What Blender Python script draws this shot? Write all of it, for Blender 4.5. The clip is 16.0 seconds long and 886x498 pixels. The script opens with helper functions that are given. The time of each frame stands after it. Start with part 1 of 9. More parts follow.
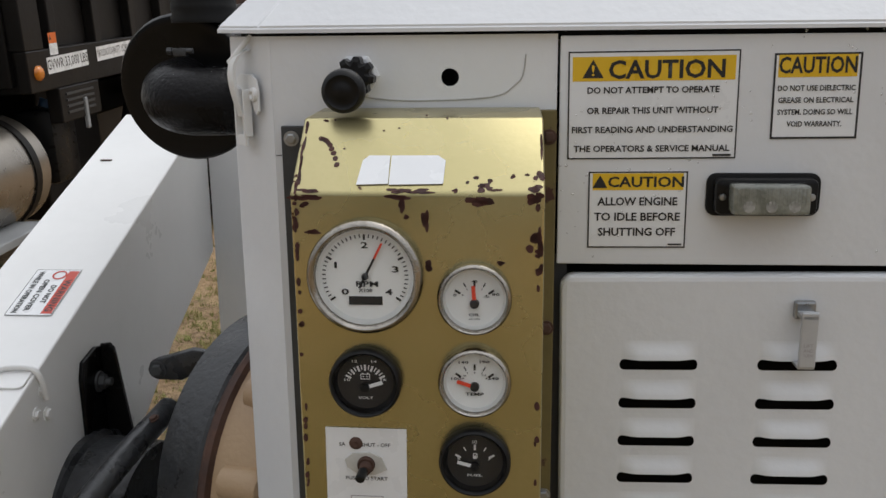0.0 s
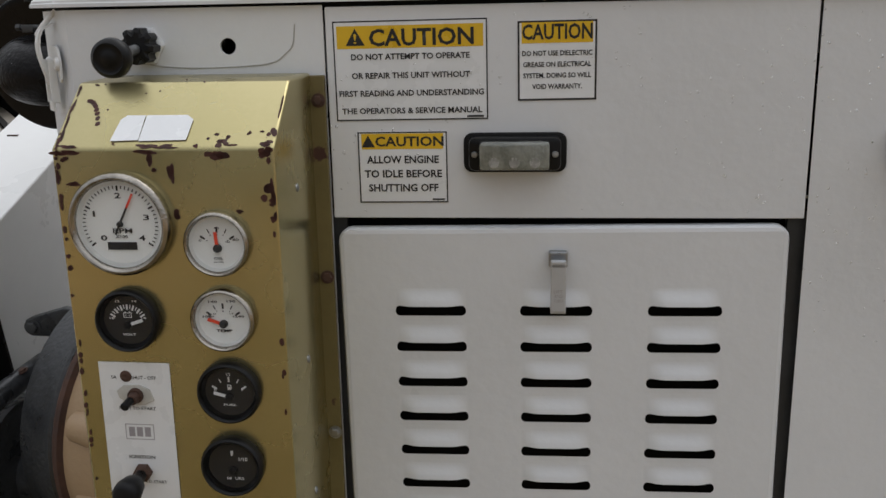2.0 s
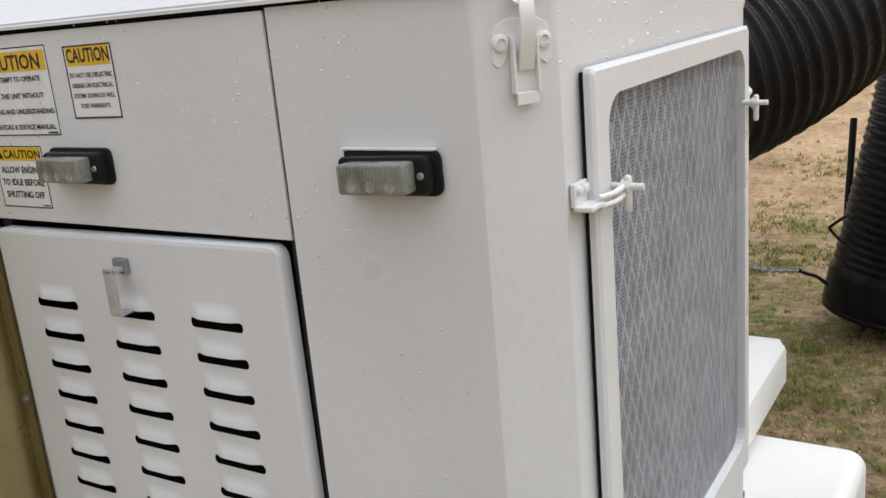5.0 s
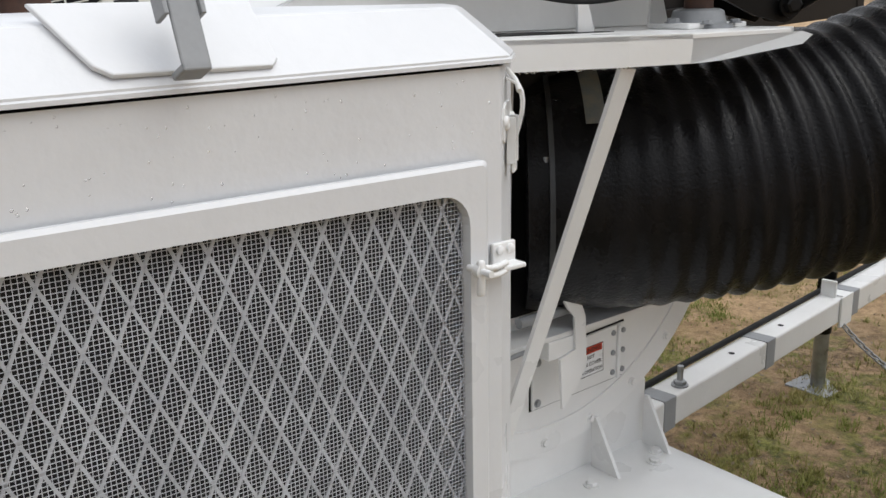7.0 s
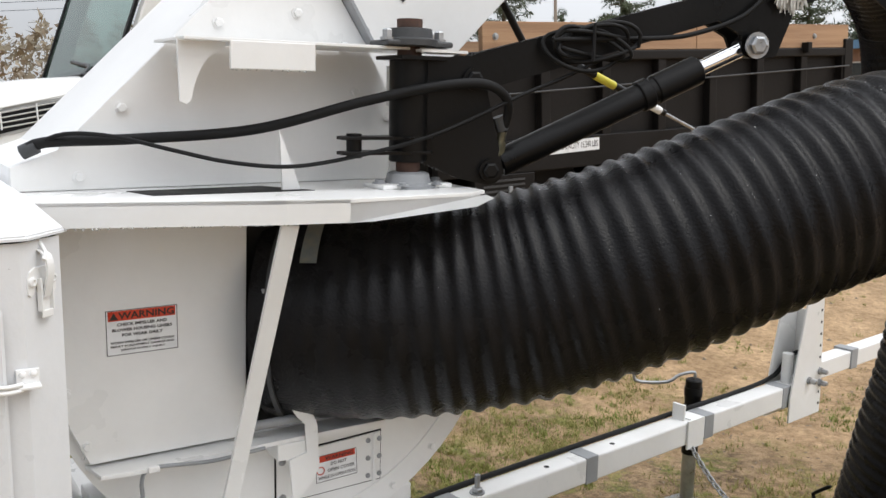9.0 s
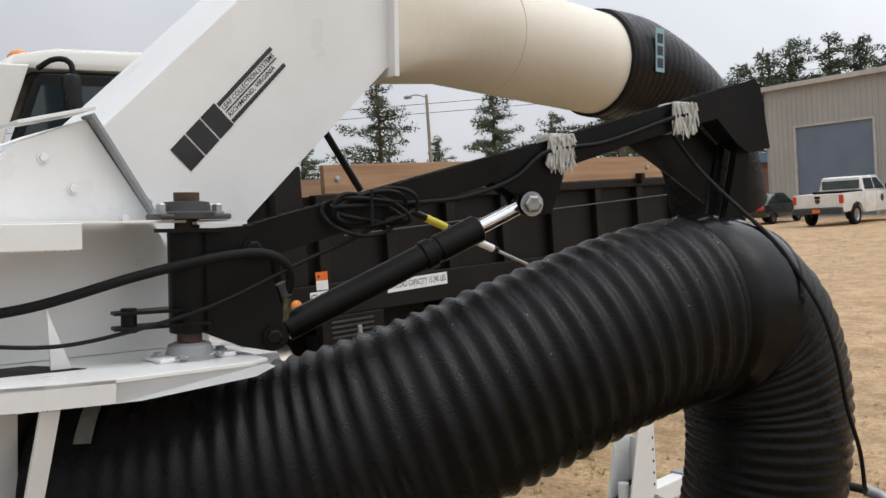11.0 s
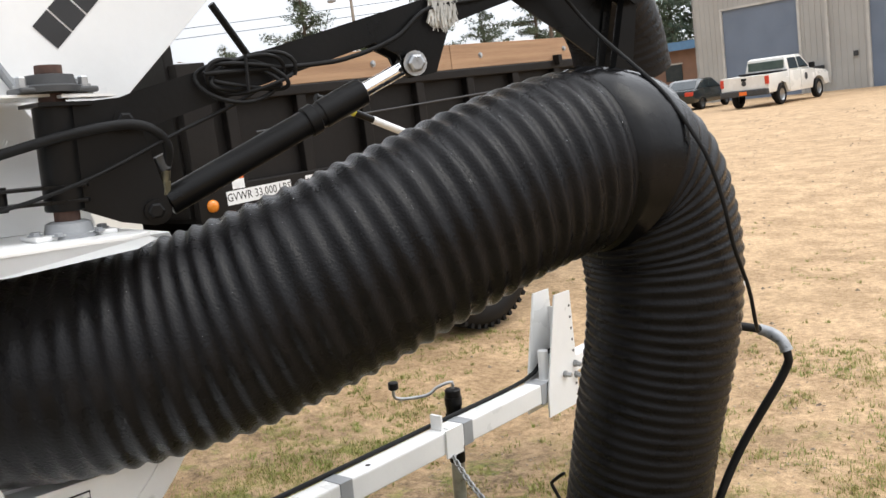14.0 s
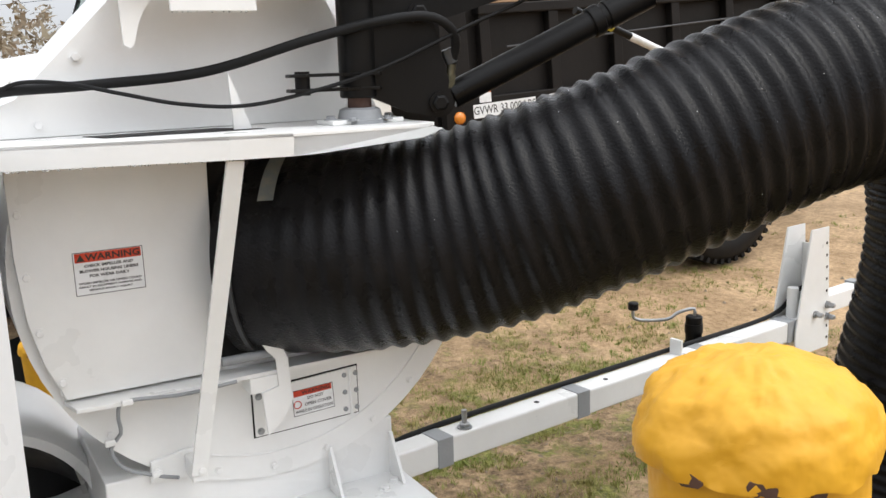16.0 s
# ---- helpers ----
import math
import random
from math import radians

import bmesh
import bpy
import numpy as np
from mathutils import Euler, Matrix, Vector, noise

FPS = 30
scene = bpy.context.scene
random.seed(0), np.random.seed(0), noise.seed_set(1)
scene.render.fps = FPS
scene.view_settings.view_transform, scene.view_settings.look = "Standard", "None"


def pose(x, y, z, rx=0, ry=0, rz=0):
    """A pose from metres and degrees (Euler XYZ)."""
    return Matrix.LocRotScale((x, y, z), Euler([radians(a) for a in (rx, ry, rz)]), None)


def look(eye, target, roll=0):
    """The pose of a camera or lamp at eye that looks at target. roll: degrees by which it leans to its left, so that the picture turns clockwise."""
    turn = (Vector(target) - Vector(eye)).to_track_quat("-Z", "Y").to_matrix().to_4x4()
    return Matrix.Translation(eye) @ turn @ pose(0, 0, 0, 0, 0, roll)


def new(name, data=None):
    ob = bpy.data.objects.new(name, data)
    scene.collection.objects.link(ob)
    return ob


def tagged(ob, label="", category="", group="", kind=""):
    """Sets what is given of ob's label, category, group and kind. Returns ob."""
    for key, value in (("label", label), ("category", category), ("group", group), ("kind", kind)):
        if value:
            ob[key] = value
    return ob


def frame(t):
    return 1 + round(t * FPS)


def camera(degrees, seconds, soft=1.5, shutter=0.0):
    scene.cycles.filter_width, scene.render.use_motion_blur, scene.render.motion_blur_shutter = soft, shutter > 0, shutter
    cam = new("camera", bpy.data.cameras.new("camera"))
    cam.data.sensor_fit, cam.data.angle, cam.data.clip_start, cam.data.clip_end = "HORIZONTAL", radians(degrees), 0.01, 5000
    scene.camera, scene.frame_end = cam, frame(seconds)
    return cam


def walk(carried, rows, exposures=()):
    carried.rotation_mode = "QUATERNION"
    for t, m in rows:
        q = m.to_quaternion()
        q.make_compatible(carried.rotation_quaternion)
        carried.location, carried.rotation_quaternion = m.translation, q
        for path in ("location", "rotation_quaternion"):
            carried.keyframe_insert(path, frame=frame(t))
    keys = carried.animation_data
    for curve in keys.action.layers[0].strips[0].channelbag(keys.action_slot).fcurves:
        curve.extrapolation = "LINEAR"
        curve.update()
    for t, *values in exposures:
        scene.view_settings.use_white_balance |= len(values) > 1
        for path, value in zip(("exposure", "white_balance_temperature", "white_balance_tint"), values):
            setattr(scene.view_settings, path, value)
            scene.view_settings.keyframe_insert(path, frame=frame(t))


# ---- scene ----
cam = camera(51.8, 16.0, soft=1.5)
# The trailer stands a little nose-down on the yard: RIG is its own frame against the level ground.
# how the camera meters the brightness on its way
EXPOSURES = [(0, -1.34), (0.5, -1.52), (1, -1.44), (2, -1.45), (2.5, -0.75), (3, -0.64), (5.5, -0.99), (6, -0.92), (7, -1.16), (7.5, -1.14), (8, -1.17), (9, -0.8), (10, -0.99), (12.5, -1.17), (13.5, -0.62), (14.5, -0.43), (15.5, -0.54), (16, -0.54)]
RIG = pose(0, 0, 0.06, -2.87, 1.43, 0)
PATH = [
    (0, (0.022, -0.038, 1.387), (-0.122, 1.902, 0.922), -0.6),
    (0.5, (0.029, -0.043, 1.385), (-0.122, 1.899, 0.934), -0.8),
    (1, (0.06, -0.051, 1.383), (-0.02, 1.896, 0.938), -1.0),
    (1.5, (0.1, -0.053, 1.39), (0.087, 1.898, 0.953), -1.8),
    (2, (0.281, -0.103, 1.368), (0.086, 1.826, 0.878), -1.1),
    (2.5, (0.517, -0.136, 1.355), (0.093, 1.747, 0.829), -1.7),
    (3, (0.735, -0.059, 1.358), (0.144, 1.778, 0.829), -2.2),
    (3.2, (0.813, -0.025, 1.38), (0.149, 1.785, 0.848), -2.5),
    (5.3, (1.163, 0.259, 1.376), (0.102, 1.867, 0.838), -5.3),
    (5.5, (1.172, 0.321, 1.379), (0.102, 1.914, 0.815), -5.3),
    (6, (1.251, 0.551, 1.377), (0.04, 2.025, 0.776), -3.8),
    (6.5, (1.349, 0.75, 1.41), (-0.02, 2.089, 0.834), -1.7),
    (7, (1.483, 0.926, 1.453), (-0.042, 2.111, 0.931), -1.1),
    (7.5, (1.699, 1.101, 1.468), (0.038, 2.101, 0.976), 1.3),
    (8, (1.866, 1.199, 1.506), (0.161, 2.136, 1.045), 2.3),
    (8.5, (2.005, 1.228, 1.546), (0.318, 2.214, 1.116), 0.9),
    (9, (2.124, 1.336, 1.597), (0.467, 2.406, 1.264), 1.1),
    (9.5, (2.197, 1.417, 1.614), (0.55, 2.526, 1.374), 2.4),
    (10, (2.234, 1.458, 1.662), (0.607, 2.609, 1.501), 1.6),
    (10.2, (2.239, 1.469, 1.685), (0.629, 2.649, 1.556), 0.8),
    (12.3, (2.317, 1.542, 1.677), (0.86, 2.909, 1.592), -0.9),
    (12.5, (2.322, 1.547, 1.669), (0.867, 2.915, 1.568), -1.1),
    (13, (2.343, 1.555, 1.64), (0.89, 2.92, 1.49), -2.1),
    (13.5, (2.348, 1.573, 1.611), (0.902, 2.938, 1.398), -3.2),
    (14, (2.343, 1.592, 1.579), (0.905, 2.954, 1.304), -4.3),
    (14.5, (2.329, 1.605, 1.56), (0.889, 2.955, 1.238), -4.7),
    (15, (2.331, 1.603, 1.548), (0.879, 2.934, 1.203), -4.0),
    (15.5, (2.318, 1.581, 1.542), (0.787, 2.817, 1.183), -2.5),
    (16, (2.281, 1.484, 1.524), (0.577, 2.451, 1.124), -1.9),
]
walk(cam, [(t, RIG @ look(eye, target, roll)) for t, eye, target, roll in PATH],
     exposures=EXPOSURES)

# ---- light: an overcast day ----
world = bpy.data.worlds.new("sky")
scene.world = world
world.use_nodes = True
wn, wl = world.node_tree.nodes, world.node_tree.links
sky = wn.new("ShaderNodeTexSky")
sky.sky_type = "NISHITA"
sky.sun_disc = False
sky.sun_elevation, sky.sun_rotation = radians(53), radians(45)
bgn = wn["Background"]
bgn.inputs["Strength"].default_value = 0.1
wnoise = wn.new("ShaderNodeTexNoise")
wnoise.inputs["Scale"].default_value, wnoise.inputs["Detail"].default_value = 2.5, 6
wcloud = wn.new("ShaderNodeValToRGB")
wcloud.color_ramp.elements[0].position, wcloud.color_ramp.elements[1].position = 0.3, 0.75
wcloud.color_ramp.elements[0].color, wcloud.color_ramp.elements[1].color = (6.9, 7.15, 7.7, 1), (9.5, 9.75, 10.2, 1)
wmix = wn.new("ShaderNodeMix")
wmix.data_type = "RGBA"
wmix.inputs[0].default_value = 0.9
wl.new(wnoise.outputs[0], wcloud.inputs[0])
wl.new(sky.outputs[0], wmix.inputs[6])
# an overcast sky is brightest overhead
wco, wsep, wgrad, wmul = wn.new("ShaderNodeTexCoord"), wn.new("ShaderNodeSeparateXYZ"), wn.new("ShaderNodeMapRange"), wn.new("ShaderNodeVectorMath")
wgrad.inputs["From Min"].default_value, wgrad.inputs["From Max"].default_value = 0.0, 1.0
wgrad.inputs["To Min"].default_value, wgrad.inputs["To Max"].default_value = 1.65, 3.15
wmul.operation = "SCALE"
wl.new(wco.outputs["Generated"], wsep.inputs[0])
wl.new(wsep.outputs[2], wgrad.inputs["Value"])
# and on the side of the veiled sun
wdot, wside, wlit = wn.new("ShaderNodeVectorMath"), wn.new("ShaderNodeMapRange"), wn.new("ShaderNodeMath")
wdot.operation, wlit.operation = "DOT_PRODUCT", "MULTIPLY"
wdot.inputs[1].default_value = (0.34, 0.56, 0.755)
wside.inputs["From Min"].default_value, wside.inputs["From Max"].default_value = -1.0, 1.0
wside.inputs["To Min"].default_value, wside.inputs["To Max"].default_value = 0.1, 1.75
wl.new(wco.outputs["Generated"], wdot.inputs[0])
wl.new(wdot.outputs["Value"], wside.inputs["Value"])
wl.new(wgrad.outputs[0], wlit.inputs[0])
wl.new(wside.outputs[0], wlit.inputs[1])
wl.new(wcloud.outputs[0], wmul.inputs[0])
wl.new(wlit.outputs[0], wmul.inputs["Scale"])
wl.new(wmul.outputs[0], wmix.inputs[7])
wl.new(wmix.outputs[2], bgn.inputs[0])
sun = new("sun", bpy.data.lights.new("sun", "SUN"))
sun.data.energy, sun.data.angle, sun.data.color = 1.9, radians(40), (1, 0.96, 0.88)
sun.matrix_world = pose(0, 0, 20, 37, 0, 135)


# ---- materials ----
def material(name, c1, c2=None, scale=3.0, rough=0.5, metal=0.0, bump=0.0, bscale=150.0, fine=0.25, coat=0.0, spread=0.12):
    """Two colours mixed by a coarse and a fine noise, with fine relief and uneven gloss."""
    m = bpy.data.materials.new(name)
    m.use_nodes = True
    n, l = m.node_tree.nodes, m.node_tree.links
    b = n["Principled BSDF"]
    b.inputs["Roughness"].default_value, b.inputs["Metallic"].default_value = rough, metal
    b.inputs["Coat Weight"].default_value = coat
    b.inputs["Coat Roughness"].default_value = 0.12
    c2 = c2 or tuple(v * 0.82 for v in c1)
    co = n.new("ShaderNodeTexCoord")
    big, small = n.new("ShaderNodeTexNoise"), n.new("ShaderNodeTexNoise")
    big.inputs["Scale"].default_value, big.inputs["Detail"].default_value = scale, 5
    small.inputs["Scale"].default_value, small.inputs["Detail"].default_value = bscale, 3
    for t in (big, small):
        l.new(co.outputs["Object"], t.inputs["Vector"])
    add = n.new("ShaderNodeMath")
    add.operation = "MULTIPLY_ADD"
    add.inputs[1].default_value = fine
    l.new(small.outputs[0], add.inputs[0])
    l.new(big.outputs[0], add.inputs[2])
    ramp = n.new("ShaderNodeValToRGB")
    mid = 0.5 + fine * 0.5
    ramp.color_ramp.elements[0].position, ramp.color_ramp.elements[1].position = mid - 0.16, mid + 0.16
    ramp.color_ramp.elements[0].color, ramp.color_ramp.elements[1].color = (*c2, 1), (*c1, 1)
    l.new(add.outputs[0], ramp.inputs[0])
    l.new(ramp.outputs[0], b.inputs["Base Color"])
    rr = n.new("ShaderNodeMapRange")
    rr.inputs["From Min"].default_value, rr.inputs["From Max"].default_value = 0.3, 0.7
    rr.inputs["To Min"].default_value, rr.inputs["To Max"].default_value = max(0.03, rough - spread), min(1, rough + spread)
    l.new(big.outputs[0], rr.inputs["Value"])
    l.new(rr.outputs[0], b.inputs["Roughness"])
    if bump:
        bp = n.new("ShaderNodeBump")
        bp.inputs["Strength"].default_value, bp.inputs["Distance"].default_value = 1.0, bump
        l.new(small.outputs[0], bp.inputs["Height"])
        l.new(bp.outputs[0], b.inputs["Normal"])
    return m


def spots(m, colour, thr, scale, rough=0.8, where=None, soft=0.02):
    """Wear of another colour in patches on a material; where: ranges of x or z that wear first, as (axis, centre, reach)."""
    n, l = m.node_tree.nodes, m.node_tree.links
    b = n["Principled BSDF"]
    co = n.new("ShaderNodeTexCoord")
    t = n.new("ShaderNodeTexNoise")
    t.inputs["Scale"].default_value, t.inputs["Detail"].default_value, t.inputs["Roughness"].default_value = scale, 4, 0.55
    l.new(co.outputs["Object"], t.inputs["Vector"])
    value = t.outputs[0]
    if where:
        sep = n.new("ShaderNodeSeparateXYZ")
        l.new(co.outputs["Object"], sep.inputs[0])
        total = None
        for axis, centre, reach, gain in where:
            sub, ab, mr = n.new("ShaderNodeMath"), n.new("ShaderNodeMath"), n.new("ShaderNodeMapRange")
            sub.operation, ab.operation = "SUBTRACT", "ABSOLUTE"
            sub.inputs[1].default_value = centre
            l.new(sep.outputs["XYZ".index(axis)], sub.inputs[0])
            l.new(sub.outputs[0], ab.inputs[0])
            mr.inputs["From Min"].default_value, mr.inputs["From Max"].default_value = 0, reach
            mr.inputs["To Min"].default_value, mr.inputs["To Max"].default_value = gain, 0
            l.new(ab.outputs[0], mr.inputs["Value"])
            mx = n.new("ShaderNodeMath")
            mx.operation = "ADD"
            l.new(value, mx.inputs[0])
            l.new(mr.outputs[0], mx.inputs[1])
            value = mx.outputs[0]
    mr = n.new("ShaderNodeMapRange")
    mr.inputs["From Min"].default_value, mr.inputs["From Max"].default_value = thr - soft, thr + soft
    l.new(value, mr.inputs["Value"])
    old = b.inputs["Base Color"].links[0].from_socket
    mix = n.new("ShaderNodeMix")
    mix.data_type = "RGBA"
    l.new(mr.outputs[0], mix.inputs[0])
    l.new(old, mix.inputs[6])
    mix.inputs[7].default_value = (*colour, 1)
    l.new(mix.outputs[2], b.inputs["Base Color"])
    return m


def glass(name, colour=(1, 1, 1), rough=0.02):
    m = bpy.data.materials.new(name)
    m.use_nodes = True
    b = m.node_tree.nodes["Principled BSDF"]
    b.inputs["Base Color"].default_value = (*colour, 1)
    b.inputs["Transmission Weight"].default_value, b.inputs["Roughness"].default_value, b.inputs["IOR"].default_value = 1, rough, 1.45
    return m


WHITE = spots(material("brushed white paint", (0.725, 0.735, 0.75), (0.655, 0.665, 0.68), 2.5, 0.38, bump=0.0006, bscale=60, fine=0.15), (0.5, 0.47, 0.42), 0.83, 9, soft=0.06)
WHITE2 = material("clean white paint", (0.78, 0.78, 0.77), (0.71, 0.71, 0.70), 4, 0.35, bump=0.0003, bscale=60, fine=0.1)
GOLD = material("olive gold paint", (0.47, 0.41, 0.215), (0.42, 0.365, 0.18), 8, 0.26, 0.9, bump=0.0001, bscale=200, spread=0.05)
GOLD = spots(GOLD, (0.055, 0.016, 0.012), 0.80, 85, where=(("X", -0.1045, 0.012, 0.17), ("X", 0.098, 0.007, 0.12), ("Z", 0.659, 0.02, 0.12)))
GOLD_FLANGE = spots(material("olive flange paint", (0.16, 0.125, 0.045), (0.12, 0.095, 0.035), 10, 0.5), (0.05, 0.016, 0.012), 0.68, 40)
HOSE = material("wet black hose rubber", (0.0095, 0.009, 0.0096), (0.006, 0.0058, 0.0063), 14, 0.3, bump=0.0016, bscale=160, fine=0.3, spread=0.1)
BLACKPAINT = material("black enamel", (0.0065, 0.0062, 0.0062), (0.004, 0.004, 0.004), 4, 0.34, bump=0.0004, bscale=80)
CASTBLACK = material("wet black casting paint", (0.034, 0.036, 0.039), (0.02, 0.021, 0.023), 30, 0.33, bump=0.0012, bscale=120, fine=0.5)
BODYBLACK = material("dump body black paint", (0.014, 0.012, 0.011), (0.008, 0.007, 0.0065), 2, 0.5, bump=0.0006, bscale=40)
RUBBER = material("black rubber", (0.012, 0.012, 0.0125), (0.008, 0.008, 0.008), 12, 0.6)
PLASTIC = material("black plastic", (0.012, 0.012, 0.013), (0.009, 0.009, 0.009), 30, 0.35)
for _m in (HOSE, BLACKPAINT, BODYBLACK, RUBBER, PLASTIC):
    _m.node_tree.nodes["Principled BSDF"].inputs["Specular IOR Level"].default_value = 0.17
HOSE.node_tree.nodes["Principled BSDF"].inputs["Specular IOR Level"].default_value = 0.14
STEEL = material("zinc steel", (0.42, 0.43, 0.44), (0.30, 0.31, 0.32), 30, 0.38, 0.9)
LEDLENS = material("led reflector", (0.34, 0.34, 0.32), (0.22, 0.22, 0.21), 80, 0.25)
CHROME = material("chrome", (0.78, 0.78, 0.79), (0.70, 0.70, 0.71), 40, 0.12, 1.0, spread=0.05)
BEZEL = material("dull chrome", (0.40, 0.37, 0.33), (0.27, 0.25, 0.22), 60, 0.2, 1.0, bump=0.0003, bscale=500, spread=0.08)
GREYPAINT = material("grey primed steel", (0.30, 0.31, 0.32), (0.24, 0.25, 0.26), 8, 0.5)
DARKGREY = material("dark grey steel", (0.06, 0.062, 0.064), (0.04, 0.041, 0.043), 14, 0.5, 0.3)
RUST = material("rusty steel", (0.09, 0.045, 0.03), (0.05, 0.025, 0.018), 40, 0.75, bump=0.0005)
TAN = material("tan cast iron paint", (0.42, 0.29, 0.17), (0.36, 0.24, 0.14), 6, 0.45, bump=0.0006)
YELLOW = spots(material("yellow bollard paint", (0.70, 0.365, 0.014), (0.58, 0.29, 0.011), 9, 0.55, bump=0.006, bscale=26, fine=0.2), (0.13, 0.07, 0.03), 0.76, 14)
STICKWHITE = material("white vinyl", (0.78, 0.79, 0.80), (0.74, 0.75, 0.76), 20, 0.3)
STICKYELLOW = material("yellow vinyl", (0.75, 0.47, 0.02), (0.70, 0.43, 0.02), 20, 0.3)
STICKRED = material("red vinyl", (0.55, 0.05, 0.02), (0.48, 0.04, 0.02), 20, 0.35)
STICKORANGE = material("orange vinyl", (0.75, 0.16, 0.02), (0.68, 0.14, 0.02), 20, 0.4)
INK = material("black ink", (0.015, 0.015, 0.016), (0.012, 0.012, 0.013), 20, 0.4)
GREYINK = material("faded grey print", (0.35, 0.33, 0.35), None, 20, 0.4)
DIALWHITE = material("white dial", (0.82, 0.83, 0.81), (0.78, 0.79, 0.77), 20, 0.4)
DIALBLACK = material("black dial", (0.010, 0.010, 0.011), None, 20, 0.4)
NEEDLE = material("red needle", (0.8, 0.07, 0.03), None, 20, 0.4)
LENS = material("clear ribbed lens", (0.27, 0.28, 0.25), (0.15, 0.16, 0.14), 60, 0.1, bump=0.001, bscale=260, coat=0.6)
AMBER = material("amber lens", (0.75, 0.24, 0.02), (0.6, 0.18, 0.01), 30, 0.15, coat=0.5)
CLEAR = glass("clear glass")
CLEAR.node_tree.nodes["Principled BSDF"].inputs["IOR"].default_value = 1.2
DARKWINDOW = material("dark vehicle glass", (0.03, 0.04, 0.045), (0.02, 0.03, 0.035), 3, 0.08)
RADIATOR = material("radiator core", (0.009, 0.010, 0.013), (0.004, 0.0045, 0.006), 12, 0.6, 0.2)
WIRE = material("painted wire", (0.62, 0.64, 0.68), (0.48, 0.50, 0.54), 30, 0.45)
PLANK = material("weathered board", (0.40, 0.25, 0.145), (0.27, 0.155, 0.085), 3, 0.75, bump=0.001, bscale=40)
for _n in PLANK.node_tree.nodes:
    if _n.bl_idname == "ShaderNodeTexNoise":
        _m = PLANK.node_tree.nodes.new("ShaderNodeMapping")
        _m.inputs["Scale"].default_value = (6, 0.35, 9)
        PLANK.node_tree.links.new(_n.inputs["Vector"].links[0].from_socket, _m.inputs[0])
        PLANK.node_tree.links.new(_m.outputs[0], _n.inputs["Vector"])
SIDING = material("grey metal siding", (0.40, 0.395, 0.375), (0.36, 0.355, 0.335), 0.6, 0.55)
ROLLDOOR = material("blue grey roll door", (0.20, 0.25, 0.33), (0.17, 0.215, 0.285), 0.8, 0.5)
TRIM = material("pale trim", (0.52, 0.51, 0.48), None, 2, 0.5)
CANVAS = material("cream duct paint", (0.76, 0.71, 0.62), (0.68, 0.63, 0.53), 2.5, 0.45, bump=0.0005, bscale=50)
TARP = material("shredded clear plastic wrap", (0.55, 0.54, 0.5), (0.4, 0.39, 0.36), 30, 0.4)
NEEDLES = material("pine needles", (0.09, 0.115, 0.058), (0.05, 0.068, 0.036), 0.5, 0.7)
BARK = material("pine bark", (0.12, 0.085, 0.06), (0.07, 0.05, 0.035), 6, 0.9)
GRASS = material("grass blades", (0.19, 0.235, 0.038), (0.31, 0.27, 0.085), 2.6, 0.55)
BRUSH = material("bare winter brush", (0.30, 0.25, 0.19), (0.18, 0.16, 0.11), 0.5, 0.9)


# ---- building blocks ----
def bm_new():
    return bmesh.new()


def add_box(bm, x0, x1, y0, y1, z0, z1, bev=0.0, m=None):
    vs = bmesh.ops.create_cube(bm, size=1)["verts"]
    for v in vs:
        v.co = Vector(((x0 + x1) / 2 + v.co.x * (x1 - x0), (y0 + y1) / 2 + v.co.y * (y1 - y0), (z0 + z1) / 2 + v.co.z * (z1 - z0)))
    if bev:
        es = list({e for v in vs for e in v.link_edges})
        vs = [v for v in bmesh.ops.bevel(bm, geom=es, offset=bev, segments=2, affect="EDGES", profile=0.5)["verts"]]
        vs = list({w for v in vs for f in v.link_faces for w in f.verts})
    if m is not None:
        bmesh.ops.transform(bm, matrix=m, verts=vs)
    return bm


def frame_of(d, up=(0, 0, 1)):
    d = Vector(d).normalized()
    a = d.cross(Vector(up))
    if a.length < 1e-4:
        a = d.cross(Vector((1, 0, 0)))
    a.normalize()
    return a, a.cross(d), d


def add_cyl(bm, p0, p1, r0, r1=None, n=24, bev=0.0):
    """A round bar from p0 to p1, its ends closed, with a small chamfer."""
    p0, p1 = Vector(p0), Vector(p1)
    r1 = r0 if r1 is None else r1
    a, b, d = frame_of(p1 - p0)
    prof = [(p0, 0), (p0, r0 - bev)] + ([(p0 + d * bev, r0), (p1 - d * bev, r1)] if bev else [(p1, r1)]) + ([(p1, r1 - bev)] if bev else []) + [(p1, 0)]
    return add_rings(bm, [(c, r, a, b) for c, r in prof], n)


def add_rings(bm, rings, n=24, closed=False):
    """Skin a row of rings (centre, radius, side, up); a radius of 0 closes an end."""
    rows = []
    for c, r, a, b in rings:
        if r <= 1e-6:
            rows.append([bm.verts.new(c)])
        else:
            rows.append([bm.verts.new(c + a * (r * math.cos(k * math.tau / n)) + b * (r * math.sin(k * math.tau / n))) for k in range(n)])
    if closed:
        rows.append(rows[0])
    for u, v in zip(rows, rows[1:]):
        for k in range(n):
            q = [u[k % len(u)], u[(k + 1) % n % len(u)], v[(k + 1) % n % len(v)], v[k % len(v)]]
            q = [w for i, w in enumerate(q) if w not in q[:i]]
            if len(q) > 2:
                bm.faces.new(q)
    return bm


def add_lathe(bm, origin, axis, prof, n=32):
    """Turn a profile of (distance along the axis, radius) about the axis."""
    a, b, d = frame_of(axis)
    return add_rings(bm, [(Vector(origin) + d * h, r, a, b) for h, r in prof], n)


